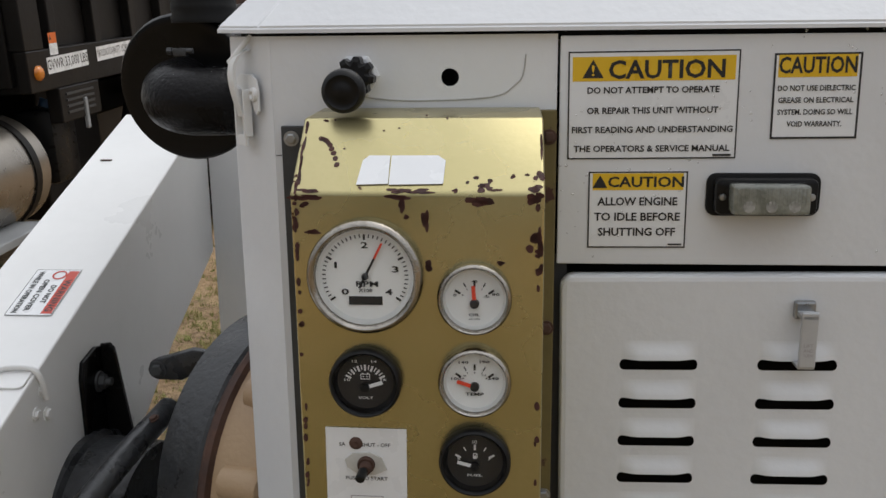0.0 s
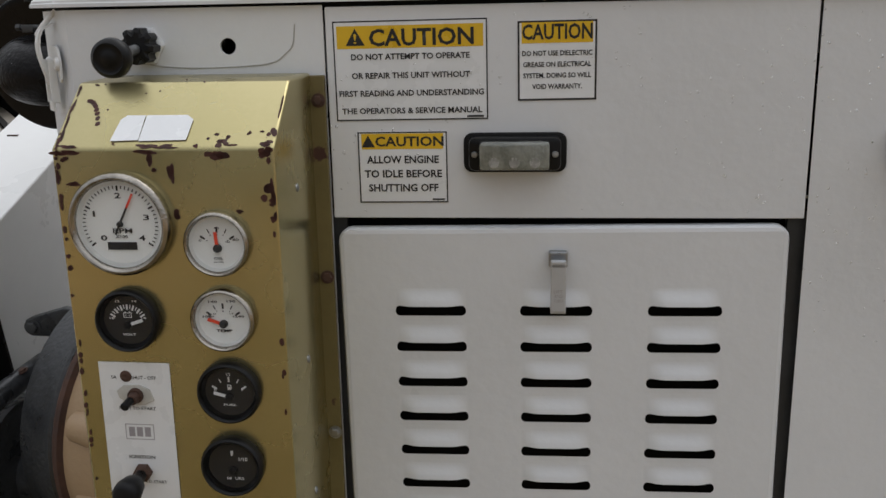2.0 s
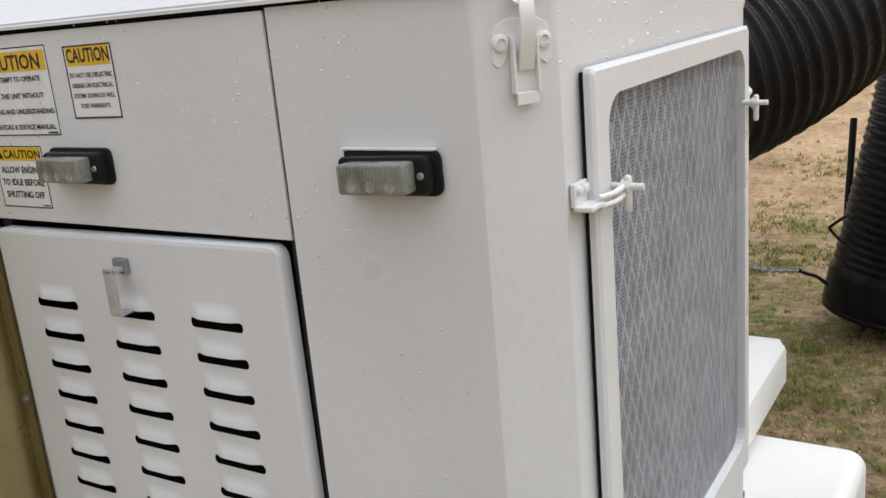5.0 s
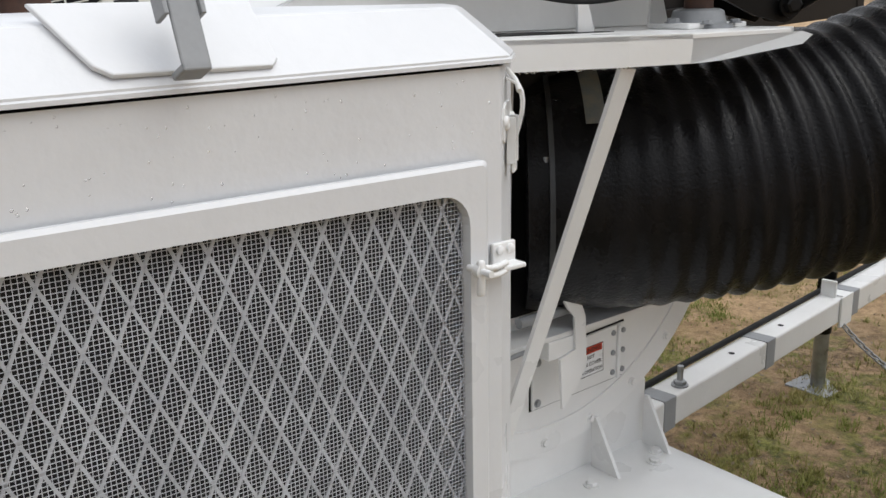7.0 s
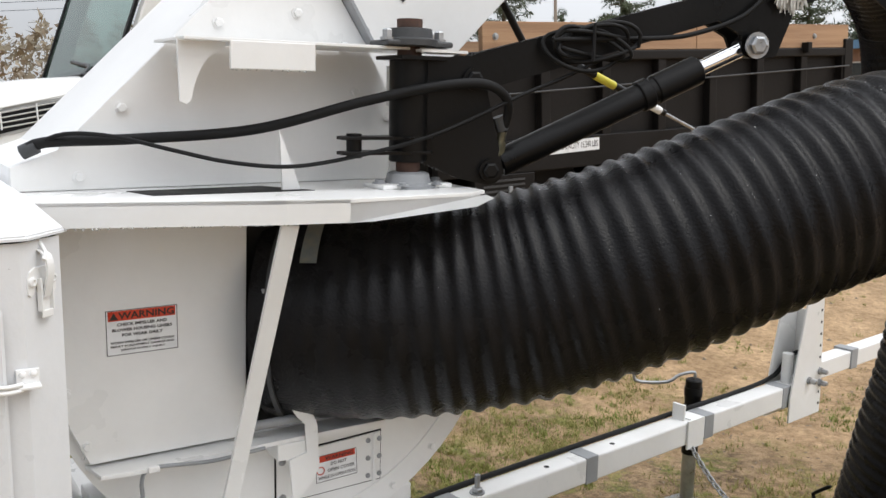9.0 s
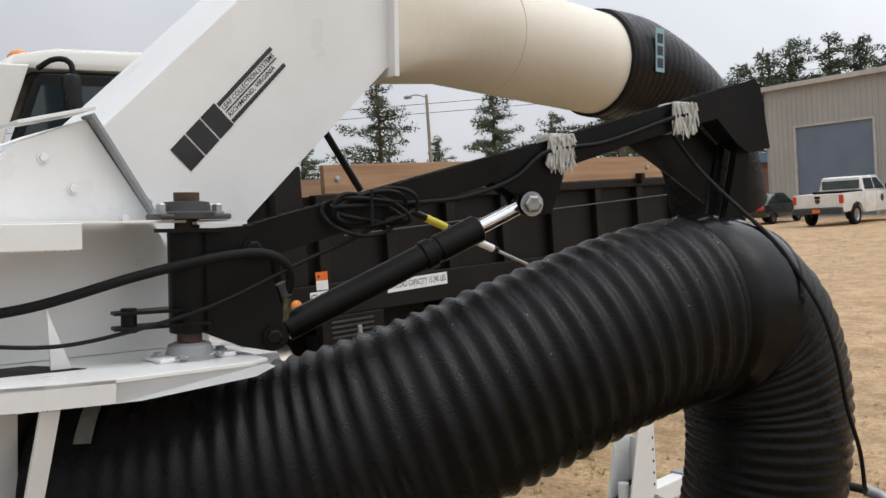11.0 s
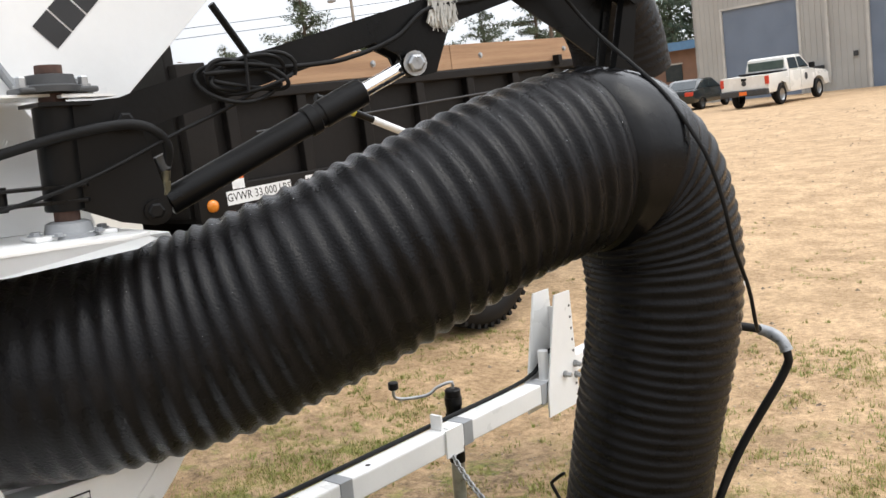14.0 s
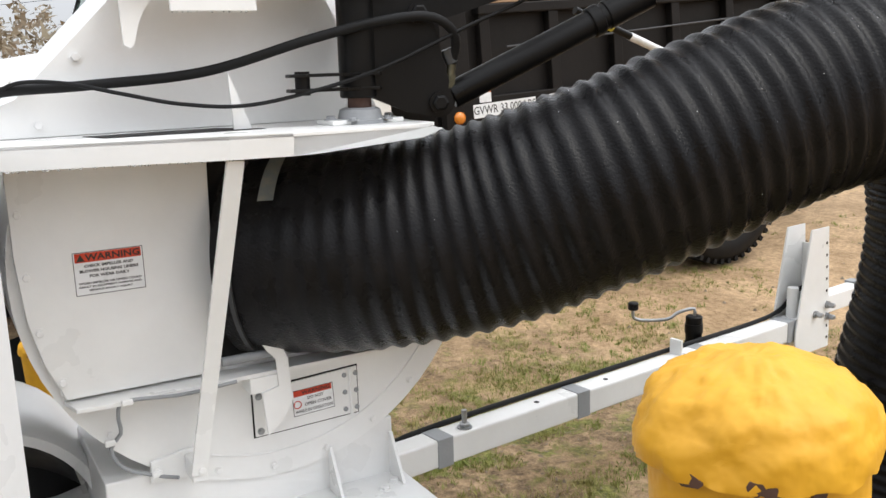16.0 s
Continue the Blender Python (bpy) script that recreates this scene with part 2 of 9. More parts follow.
def add_prism(bm, poly, origin, ex, ey, depth, bev=0.0):
    """A flat outline in the plane of ex and ey, given thickness along their cross product."""
    ex, ey, o = Vector(ex), Vector(ey), Vector(origin)
    nz = ex.cross(ey).normalized() * depth
    lo = [bm.verts.new(o + ex * x + ey * y) for x, y in poly]
    hi = [bm.verts.new(v.co + nz) for v in lo]
    fs = [bm.faces.new(lo[::-1]), bm.faces.new(hi)]
    k = len(poly)
    fs += [bm.faces.new((lo[i], lo[(i + 1) % k], hi[(i + 1) % k], hi[i])) for i in range(k)]
    if bev:
        es = [e for e in fs[1].edges]
        bmesh.ops.bevel(bm, geom=es, offset=bev, segments=2, affect="EDGES", profile=0.5)
    return bm


def smooth_path(pts, step=0.02):
    """Points along a smooth line through pts, at even steps."""
    pts = [Vector(p) for p in pts]
    ext = [pts[0] * 2 - pts[1]] + pts + [pts[-1] * 2 - pts[-2]]
    out = []
    for i in range(1, len(ext) - 2):
        a, b, c, d = ext[i - 1 : i + 3]
        k = max(2, int((c - b).length / step))
        for j in range(k):
            t = j / k
            out.append(0.5 * ((2 * b) + (c - a) * t + (2 * a - 5 * b + 4 * c - d) * t * t + (3 * b - a - 3 * c + d) * t**3))
    out.append(pts[-1])
    return out


def add_tube(bm, pts, r, n=10, step=0.02, smooth=True, shape=None):
    """A tube along a line; shape(s) scales the radius by the distance s along it."""
    pts = smooth_path(pts, step) if smooth else [Vector(p) for p in pts]
    rings, s, a = [], 0.0, None
    for i, p in enumerate(pts):
        d = (pts[min(i + 1, len(pts) - 1)] - pts[max(i - 1, 0)]).normalized()
        if i:
            s += (p - pts[i - 1]).length
        if a is None:
            a, _, _ = frame_of(d)
        a = (a - d * a.dot(d)).normalized()
        rings.append((p, r * (shape(s) if shape else 1), a, d.cross(a)))
    first, last = rings[0], rings[-1]
    return add_rings(bm, [(first[0], 0, first[2], first[3])] + rings + [(last[0], 0, last[2], last[3])], n)


BASE = {}


def thing(name, base, label, category, group="", frame_=RIG, kind=""):
    """A top-level Empty at the base of a thing; its parts are given in the coordinates of frame_."""
    ob = new(name)
    ob.empty_display_size = 0.05
    ob.matrix_world = frame_ @ Matrix.Translation(base)
    BASE[ob] = Vector(base)
    return tagged(ob, label, category, group, kind)


def part(name, bm, mat, parent, label="", soft=None):
    """Link a bmesh as one mesh under a thing or a part."""
    bmesh.ops.translate(bm, verts=bm.verts, vec=-BASE[parent])
    bmesh.ops.recalc_face_normals(bm, faces=bm.faces)
    me = bpy.data.meshes.new(name)
    bm.to_mesh(me)
    bm.free()
    me.materials.append(mat)
    if soft:
        me.set_sharp_from_angle(angle=radians(soft))
        for p in me.polygons:
            p.use_smooth = True
    ob = new(name, me)
    ob.parent = parent
    BASE[ob] = BASE[parent]
    return tagged(ob, label)


def box_part(name, x0, x1, y0, y1, z0, z1, mat, parent, bev=0.0, label=""):
    return part(name, add_box(bm_new(), x0, x1, y0, y1, z0, z1, bev), mat, parent, label)


def cyl_part(name, p0, p1, r, mat, parent, label="", n=24, bev=0.0, r1=None):
    return part(name, add_cyl(bm_new(), p0, p1, r, r1, n, bev), mat, parent, label, soft=40)


def text_bm(words, m, width=None, height=None, bold=0.0, centre=True, out=None):
    """Lettering as flat faces, laid in the plane of m, cap height and width as asked."""
    cu = bpy.data.curves.new("lettering", "FONT")
    cu.body, cu.size, cu.offset, cu.resolution_u = words, 1.0, bold, 2
    tmp = bpy.data.objects.new("lettering", cu)
    me = bpy.data.meshes.new_from_object(tmp)
    bm = out or bm_new()
    old = set(bm.verts)
    bm.from_mesh(me)
    vs = [v for v in bm.verts if v not in old]
    if vs:
        xs, ys = [v.co.x for v in vs], [v.co.y for v in vs]
        w, h = max(xs) - min(xs), max(ys) - min(ys)
        sy = (height or 0.01) / max(h, 1e-6)
        sx = width / w if width else sy
        ox = (max(xs) + min(xs)) / 2 if centre else min(xs)
        oy = (max(ys) + min(ys)) / 2
        for v in vs:
            v.co = m @ Vector(((v.co.x - ox) * sx, (v.co.y - oy) * sy, 0))
    bpy.data.objects.remove(tmp)
    bpy.data.curves.remove(cu)
    bpy.data.meshes.remove(me)
    return bm


def on_plane(o, right, up, w, h):
    """The matrix of a label: x to the right over its width, y up over its height, z out of it, origin at its middle."""
    r, u = Vector(right).normalized(), Vector(up).normalized()
    n = r.cross(u).normalized()
    u = n.cross(r)
    m = Matrix((r, u, n)).transposed().to_4x4()
    m.translation = Vector(o)
    return m


def rect(bm, m, x0, x1, y0, y1, z=0.0, t=0.0004):
    add_box(bm, x0, x1, y0, y1, z, z + t, 0, m)
    return bm


def sticker(parent, m, w, h, rows, name="warning_label", label="", base=STICKWHITE, band=None, border=0.0025, bandmat=STICKYELLOW):
    """A printed vinyl label. rows: (words, x, y, width, cap height, bold) from its middle; band: (y0, y1) of its coloured head."""
    lab = part(name, rect(bm_new(), m, -w / 2, w / 2, -h / 2, h / 2), base, parent, label)
    if border:
        bm = bm_new()
        e = border
        t = e * 0.55
        for x0, x1, y0, y1 in ((-w / 2, w / 2, h / 2 - t, h / 2), (-w / 2, w / 2, -h / 2, -h / 2 + t), (-w / 2, -w / 2 + t, -h / 2, h / 2), (w / 2 - t, w / 2, -h / 2, h / 2)):
            rect(bm, m, x0, x1, y0, y1, 0.0004, 0.0002)
        part("border", bm, INK, lab)
    if band:
        part("band", rect(bm_new(), m, -w / 2 + 0.004, w / 2 - 0.004, band[0], band[1], 0.0004, 0.0003), bandmat, lab)
    bm = bm_new()
    for words, x, y, width, cap, bold in rows:
        text_bm(words, m @ Matrix.Translation((x, y, 0.0009)), width, cap, bold + 0.012, out=bm)
    if rows:
        part("lettering", bm, INK, lab)
    return lab


def triangle_sign(bm, m, x, y, s):
    vs = [bm.verts.new(m @ Vector((x + a * s, y + b * s, 0.0009))) for a, b in ((-0.55, -0.45), (0.55, -0.45), (0, 0.5))]
    bm.faces.new(vs)
    return bm


def hexbolt(name, p, axis, r, mat, parent, h=None):
    a, b, d = frame_of(axis)
    p = Vector(p)
    h = h or r * 0.8
    bm = add_rings(bm_new(), [(p, 0, a, b), (p, r * 1.5, a, b), (p + d * h * 0.3, r * 1.5, a, b), (p + d * h * 0.3, r, a, b)], 16)
    add_rings(bm, [(p + d * h * 0.3, 0, a, b), (p + d * h * 0.3, r * 1.1, a, b), (p + d * h, r * 1.1, a, b), (p + d * h * 1.15, r * 0.8, a, b), (p + d * h * 1.15, 0, a, b)], 6)
    return part(name, bm, mat, parent)


# ---- engine canopy ----
XL, XR, YF, YB = -0.265, 0.825, 0.842, 1.567
CH = 0.048
ZB, ZT = 0.56, 1.3835


def lift(y):
    """The canopy's top edge rises a little towards the back."""
    return 0.011 * (y - YF) / (YB - YF)


canopy = thing("engine_canopy", (0.28, 1.2, ZB), "white painted sheet steel engine canopy with chamfered corners", "engine cover")


def wall_strip(name, a, b, z0, z1, t=0.004, bev=0.0015, label=""):
    """An upright sheet from plan point a to b, its outer face to the right-hand side of the way from a to b."""
    a, b = Vector((*a, 0)), Vector((*b, 0))
    d = (b - a).normalized()
    bm = add_prism(bm_new(), [(0, z0), ((b - a).length, z0), ((b - a).length, z1), (0, z1)], a, d, (0, 0, 1), -t, 0)
    return part(name, bm, WHITE, canopy, label)


def fold_panel(name, plan, z0, z1, t=0.004):
    """A sheet folded along upright lines."""
    bm = bm_new()
    n = []
    for i, p in enumerate(plan):
        q = Vector((*plan[max(i - 1, 0)], 0))
        r = Vector((*plan[min(i + 1, len(plan) - 1)], 0))
        d = (r - q).normalized()
        n.append(Vector((d.y, -d.x, 0)))
    rows = []
    for z in (z0, z1):
        rows.append([bm.verts.new((*p, z)) for p in plan])
        rows.append([bm.verts.new(Vector((*p, z)) - k * t) for p, k in zip(plan, n)])
    k = len(plan)
    for i in range(k - 1):
        bm.faces.new((rows[0][i], rows[0][i + 1], rows[2][i + 1], rows[2][i]))
        bm.faces.new((rows[1][i], rows[3][i], rows[3][i + 1], rows[1][i + 1]))
        bm.faces.new((rows[0][i], rows[1][i], rows[1][i + 1], rows[0][i + 1]))
        bm.faces.new((rows[2][i], rows[2][i + 1], rows[3][i + 1], rows[3][i]))
    for i in (0, k - 1):
        bm.faces.new((rows[0][i], rows[2][i], rows[3][i], rows[1][i]))
    es = [e for e in bm.edges if abs(e.verts[0].co.z - e.verts[1].co.z) > 0.1 and e.verts[0] in rows[0][1:-1] + rows[2][1:-1]]
    bmesh.ops.bevel(bm, geom=es, offset=0.006, segments=3, affect="EDGES", profile=0.5)
    return part(name, bm, WHITE, canopy, soft=30)


# front: left corner sheet with the choke knob's hole, upper sheet, right corner sheet
hole = (-0.035, 1.344, 0.0085)


def holed_sheet(x0, x1, z0, z1, y, hx, hz, hr, t=0.004):
    bm = bm_new()
    n = 32
    outer, inner = [], []
    for k in range(n):
        a = k * math.tau / n
        c, s = math.cos(a), math.sin(a)
        f = min(((x1 - hx) if c > 0 else (hx - x0)) / max(abs(c), 1e-6), ((z1 - hz) if s > 0 else (hz - z0)) / max(abs(s), 1e-6))
        outer.append((hx + c * f, hz + s * f))
        inner.append((hx + c * hr, hz + s * hr))
    lay = [[bm.verts.new((x, yy, z)) for x, z in ring] for yy in (y, y + t) for ring in (outer, inner)]
    for k in range(n):
        j = (k + 1) % n
        bm.faces.new((lay[0][k], lay[0][j], lay[1][j], lay[1][k]))
        bm.faces.new((lay[2][k], lay[3][k], lay[3][j], lay[2][j]))
        bm.faces.new((lay[1][k], lay[1][j], lay[3][j], lay[3][k]))
        bm.faces.new((lay[0][k], lay[2][k], lay[2][j], lay[0][j]))
    for cx, cz in ((x0, z0), (x1, z0), (x0, z1), (x1, z1)):
        near = min(lay[0], key=lambda v: (v.co.x - cx) ** 2 + (v.co.z - cz) ** 2)
        near.co.x, near.co.z = cx, cz
    return bm


part("front_sheet", holed_sheet(-0.207, 0.0665, 1.27, ZT, YF, *hole), WHITE, canopy)
box_part("front_sheet", -0.207, 0.0665, YF, YF + 0.004, ZB, 1.269, WHITE, canopy)
fold_panel("corner_sheet", [(XL, YB - CH), (XL, YF + CH + 0.01), (-0.2075, YF)], ZB, ZT)
box_part("upper_sheet", 0.069, 0.5575, YF - 0.002, YF + 0.003, 1.1625, ZT - 0.002, WHITE, canopy, 0.0012)
bm = bm_new()
plan = [(0.5605, YF), (0.777, YF), (XR, YF + CH + 0.01), (XR, 0.965), (XR, 1.461), (XR, YB - CH - 0.008), (0.777, YB)]
zs = (ZB, 0.69, 1.29, ZT)
grid = [[bm.verts.new((*p, z + (lift(p[1]) if z == ZT else 0))) for p in plan] for z in zs]
for j in range(3):
    for i in range(6):
        if (i, j) != (3, 1):
            bm.faces.new((grid[j][i], grid[j][i + 1], grid[j + 1][i + 1], grid[j + 1][i]))
folds = [e for e in bm.edges if abs(e.verts[0].co.z - e.verts[1].co.z) > 0.05 and any((e.verts[0].co.xy - Vector(plan[k])).length < 1e-5 for k in (1, 2, 5))]
bmesh.ops.bevel(bm, geom=folds, offset=0.007, segments=3, affect="EDGES", profile=0.5)
part("side_sheet", bm, WHITE, canopy, "white folded side sheet round the radiator", soft=25)
wall_strip("back_sheet", (0.776, YB), (-0.207, YB), ZB, ZT + 0.01)
wall_strip("back_sheet", (-0.208, YB), (XL, YB - CH), ZB, ZT + 0.009)
# black box put in for the engine bay's shade behind the louvres
bay = part("bay_shade_box", add_box(bm_new(), 0.0, 0.6, YF + 0.05, 1.3, ZB + 0.01, 1.3), RUBBER, canopy)
box_part("door_frame", 0.062, 0.08, YF + 0.012, YF + 0.02, 0.6, 1.168, DARKGREY, canopy)
box_part("door_frame", 0.545, 0.575, YF + 0.012, YF + 0.02, 0.6, 1.168, DARKGREY, canopy)
box_part("floor_sheet", XL + 0.01, XR - 0.01, YF + 0.01, YB - 0.01, ZB - 0.01, ZB, DARKGREY, canopy)

# louvred door
DY = YF - 0.008
X0, X1, Z0, Z1 = 0.076, 0.5465, 0.60, 1.1585
cols = [(0.135, 0.212), (0.270, 0.347), (0.405, 0.482)]
rows_z = [1.065 - 0.0411 * k for k in range(11)]


def louvre_door():
    bm = bm_new()
    xs = sorted({X0 + 0.006, X1 - 0.006} | {v for c in cols for v in c})
    zs = sorted({Z0 + 0.006, Z1 - 0.006} | {v for z in rows_z for v in (z - 0.004, z + 0.027)})
    grid = {(x, z): bm.verts.new((x, DY, z)) for x in xs for z in zs}
    for i in range(len(xs) - 1):
        for j in range(len(zs) - 1):
            if (xs[i], xs[i + 1]) in cols and any(abs(zs[j] - (z - 0.004)) < 1e-6 for z in rows_z):
                continue
            bm.faces.new((grid[xs[i], zs[j]], grid[xs[i + 1], zs[j]], grid[xs[i + 1], zs[j + 1]], grid[xs[i], zs[j + 1]]))
    # the rolled rim
    rim = [(0.006, DY), (0.002, DY + 0.001), (0.0, DY + 0.004), (0.0, DY + 0.016)]
    loops = []
    for d, y in rim:
        pts = []
        c = 0.014
        for cx, cz, a0 in ((X0 + c, Z0 + c, 180), (X1 - c, Z0 + c, 270), (X1 - c, Z1 - c, 0), (X0 + c, Z1 - c, 90)):
            for k in range(5):
                a = radians(a0 + 22.5 * k)
                r = c - d
                pts.append((cx + r * math.cos(a), y, cz + r * math.sin(a)))
        loops.append([bm.verts.new(p) for p in pts])
    for u, v in zip(loops, loops[1:]):
        for k in range(len(u)):
            j = (k + 1) % len(u)
            bm.faces.new((u[k], u[j], v[j], v[k]))
    return bm


door = part("louvred_door", louvre_door(), WHITE, canopy, "white louvred access door", soft=40)
ladder = None
for cx0, cx1 in cols:
    for z in rows_z:
        if ladder is None:
            bm = bm_new()
            w, nz = cx1 - cx0, 8
            us = [0, 0.0006, 0.0016, 0.003, 0.005, 0.009, 0.014, 0.02, 0.028]
            us += [w - u for u in reversed(us)]
            rows, low, base = [], [], []
            for j in range(nz + 1):
                v = j / nz
                line = []
                for u in us:
                    d = min(u, w - u)
                    bulge = min(1, d / 0.02)
                    bulge = bulge * bulge * (3 - 2 * bulge)
                    round_end = math.sqrt(1 - (1 - min(1, d / 0.0052)) ** 2)
                    lip = 0.0016 + 0.0062 * round_end
                    line.append(bm.verts.new((u, -0.0055 * bulge * v * v * (3 - 2 * v), 0.027 - (0.027 - lip) * v)))
                    if j == nz:
                        low.append(bm.verts.new((u, 0, 0.0014 - 0.0052 * round_end)))
                        base.append(bm.verts.new((u, 0, -0.0041)))
                rows.append(line)
            for a, b in list(zip(rows, rows[1:])) + [(low, base)]:
                for i in range(len(us) - 1):
                    bm.faces.new((a[i], a[i + 1], b[i + 1], b[i]))
            bmesh.ops.recalc_face_normals(bm, faces=bm.faces)
            lm = bpy.data.meshes.new("louvre")
            bm.to_mesh(lm)
            bm.free()
            lm.materials.append(WHITE)
            for p in lm.polygons:
                p.use_smooth = True
            ladder = lm
        lo = new("louvre", ladder)
        lo.parent = door
        lo.location = Vector((cx0, DY, z)) - BASE[canopy]

# the door hangs a little askew
pivot = Vector((0.31, DY, 0.88)) - BASE[canopy]
door.matrix_local = Matrix.Translation(pivot + Vector((0, 0, -0.0045))) @ Matrix.Rotation(radians(-0.6), 4, "Y") @ Matrix.Translation(-pivot)

# door catch: a pressed hook on a small bracket
catch = part("door_catch", add_box(bm_new(), 0.298, 0.318, DY - 0.008, DY, 1.112, 1.13, 0.002), STEEL, canopy, "bright steel lift-and-turn catch")
bm = add_box(bm_new(), 0.3, 0.316, DY - 0.024, DY - 0.019, 1.068, 1.124, 0.0015, None)
add_box(bm, 0.3, 0.316, DY - 0.024, DY - 0.006, 1.116, 1.121, 0.001)
add_box(bm, 0.3, 0.316, DY - 0.022, DY - 0.002, 1.066, 1.0695, 0.001)
part("lever", bm, material("pale zinc casting", (0.50, 0.51, 0.53), (0.42, 0.43, 0.45), 20, 0.35, 0.4), catch)
bm = bm_new()
pm = on_plane((0.308, DY - 0.0242, 1.085), (1, 0, 0), (0, 0, 1), 0.01, 0.02)
for k, w in enumerate(("LIFT", "AND", "TURN")):
    text_bm(w, pm @ Matrix.Translation((0, 0.006 - k * 0.005, 0.0002)), 0.009, 0.0032, 0, out=bm)
part("lettering", bm, GREYINK, catch)

# lid with sloping sides
def octagon(inset, z):
    a, b, c, d = XL - 0.008 + inset, XR + 0.006 - inset, YF - 0.008 + inset, YB + 0.008 - inset
    h = CH + 0.008 - inset * 0.3
    return [(a + h, c, z), (b - h, c, z), (b, c + h, z), (b, d - h, z), (b - h, d, z), (a + h, d, z), (a, d - h, z), (a, c + h, z)]


bm = bm_new()
rings = [octagon(0.02, 1.3865), octagon(0, 1.3865), octagon(0, 1.392), octagon(0.046, 1.439), octagon(0.06, 1.4415)]
vr = [[bm.verts.new((p[0], p[1], p[2] + lift(p[1]))) for p in r] for r in rings]
for u, v in zip(vr, vr[1:]):
    for k in range(8):
        bm.faces.new((u[k], u[(k + 1) % 8], v[(k + 1) % 8], v[k]))
bm.faces.new(vr[-1])
bm.faces.new(vr[0][::-1])
bmesh.ops.bevel(bm, geom=[e for e in bm.edges if {e.verts[0], e.verts[1]} <= set(vr[2] + vr[3])], offset=0.002, segments=2, affect="EDGES")
lid = part("lid", bm, WHITE, canopy, "white sloped-edge canopy lid, wet with rain", soft=25)
bm = bm_new()
lo, hi = [[bm.verts.new((p[0], p[1], p[2] + lift(p[1]))) for p in octagon(0.02, z)] for z in (1.378, 1.388)]
for k in range(8):
    bm.faces.new((lo[k], lo[(k + 1) % 8], hi[(k + 1) % 8], hi[k]))
bm.faces.new(hi)
bm.faces.new(lo[::-1])
part("gasket", bm, RUBBER, canopy)
# reinforcing plate on the lid's sloping side
e1, e2 = Vector((0, 1, 0)), Vector((-0.047, 0, 0.048)).normalized()
pl = [(0.0, 0.075), (0.028, 0.014), (0.04, 0.005), (0.165, 0.005), (0.172, 0.012), (0.172, 0.075)]
part("latch_plate", add_prism(bm_new(), pl, (XR + 0.0040, 1.105, 1.4017), e1, e2, 0.004, 0.0015), WHITE, lid)


def draw_latch(p, out, hook=0.05):
    """An over-centre latch: base plate with rivets, strap over the lid's edge and pull tab; out: its face's plan direction."""
    o = Vector((*out, 0)).normalized()
    s = Vector((-o.y, o.x, 0))
    p = Vector(p)
    m = Matrix((s, Vector((0, 0, 1)), o)).transposed().to_4x4()
    m.translation = p
    m = m @ Matrix.Scale(0.8, 4)
    outline = [(-0.033, -0.02), (-0.033, 0.005), (-0.028, 0.018), (-0.016, 0.024), (0.016, 0.024), (0.028, 0.018), (0.033, 0.005), (0.033, -0.02), (0.027, -0.025), (0.02, -0.02), (0.017, -0.008), (-0.017, -0.008), (-0.02, -0.02), (-0.027, -0.025)]
    bm = add_prism(bm_new(), outline, (0, 0, 0), (1, 0, 0), (0, 1, 0), 0.003, 0.001)
    bmesh.ops.transform(bm, matrix=m, verts=bm.verts)
    latch = part("draw_latch", bm, WHITE2, canopy, "white painted over-centre latch")
    for sx in (-0.024, 0.024):
        bm = add_lathe(bm_new(), m @ Vector((sx, 0.0, 0.003)), o, [(0, 0.0075), (0.003, 0.0065), (0.004, 0.004), (0.0015, 0.003), (0.0015, 0)], 16)
        part("rivet", bm, WHITE2, latch, soft=40)
    bm = bm_new()
    for sx in (-0.013, 0.013):
        add_box(bm, sx - 0.0015, sx + 0.0015, -0.052, 0.006, 0.003, 0.014, 0.0008, m)
    add_box(bm, -0.012, 0.012, -0.053, -0.02, 0.003, 0.006, 0.0008, m)
    add_box(bm, -0.0125, 0.0125, -0.064, -0.05, 0.009, 0.0125, 0.0015, m)
    part("pull_tab", bm, WHITE2, latch)
    strap = [(0.0, -0.028, 0.008), (0.0, 0.0, 0.016), (0.0, hook * 0.5, 0.019), (0.0, hook * 0.9, 0.013), (0.0, hook + 0.004, -0.004)]
    pts = smooth_path([m @ Vector(q) for q in strap], 0.006)
    bm = bm_new()
    rows = []
    for q in pts:
        rows.append([bm.verts.new(q + s * dx + o * dz) for dx, dz in ((-0.0065, 0), (0.0065, 0), (0.0065, 0.0032), (-0.0065, 0.0032))])
    for u, v in zip(rows, rows[1:]):
        for k in range(4):
            bm.faces.new((u[k], u[(k + 1) % 4], v[(k + 1) % 4], v[k]))
    bm.faces.new(rows[0][::-1])
    bm.faces.new(rows[-1])
    part("strap", bm, WHITE2, latch, soft=40)
    bm = add_tube(bm_new(), [m @ Vector((-0.012, hook - 0.012, 0.018)), m @ Vector((0, hook, 0.012)), m @ Vector((0.004, hook + 0.02, -0.006))], 0.0028, 8, 0.008)
    part("hook", bm, WHITE2, latch, soft=60)
    return latch


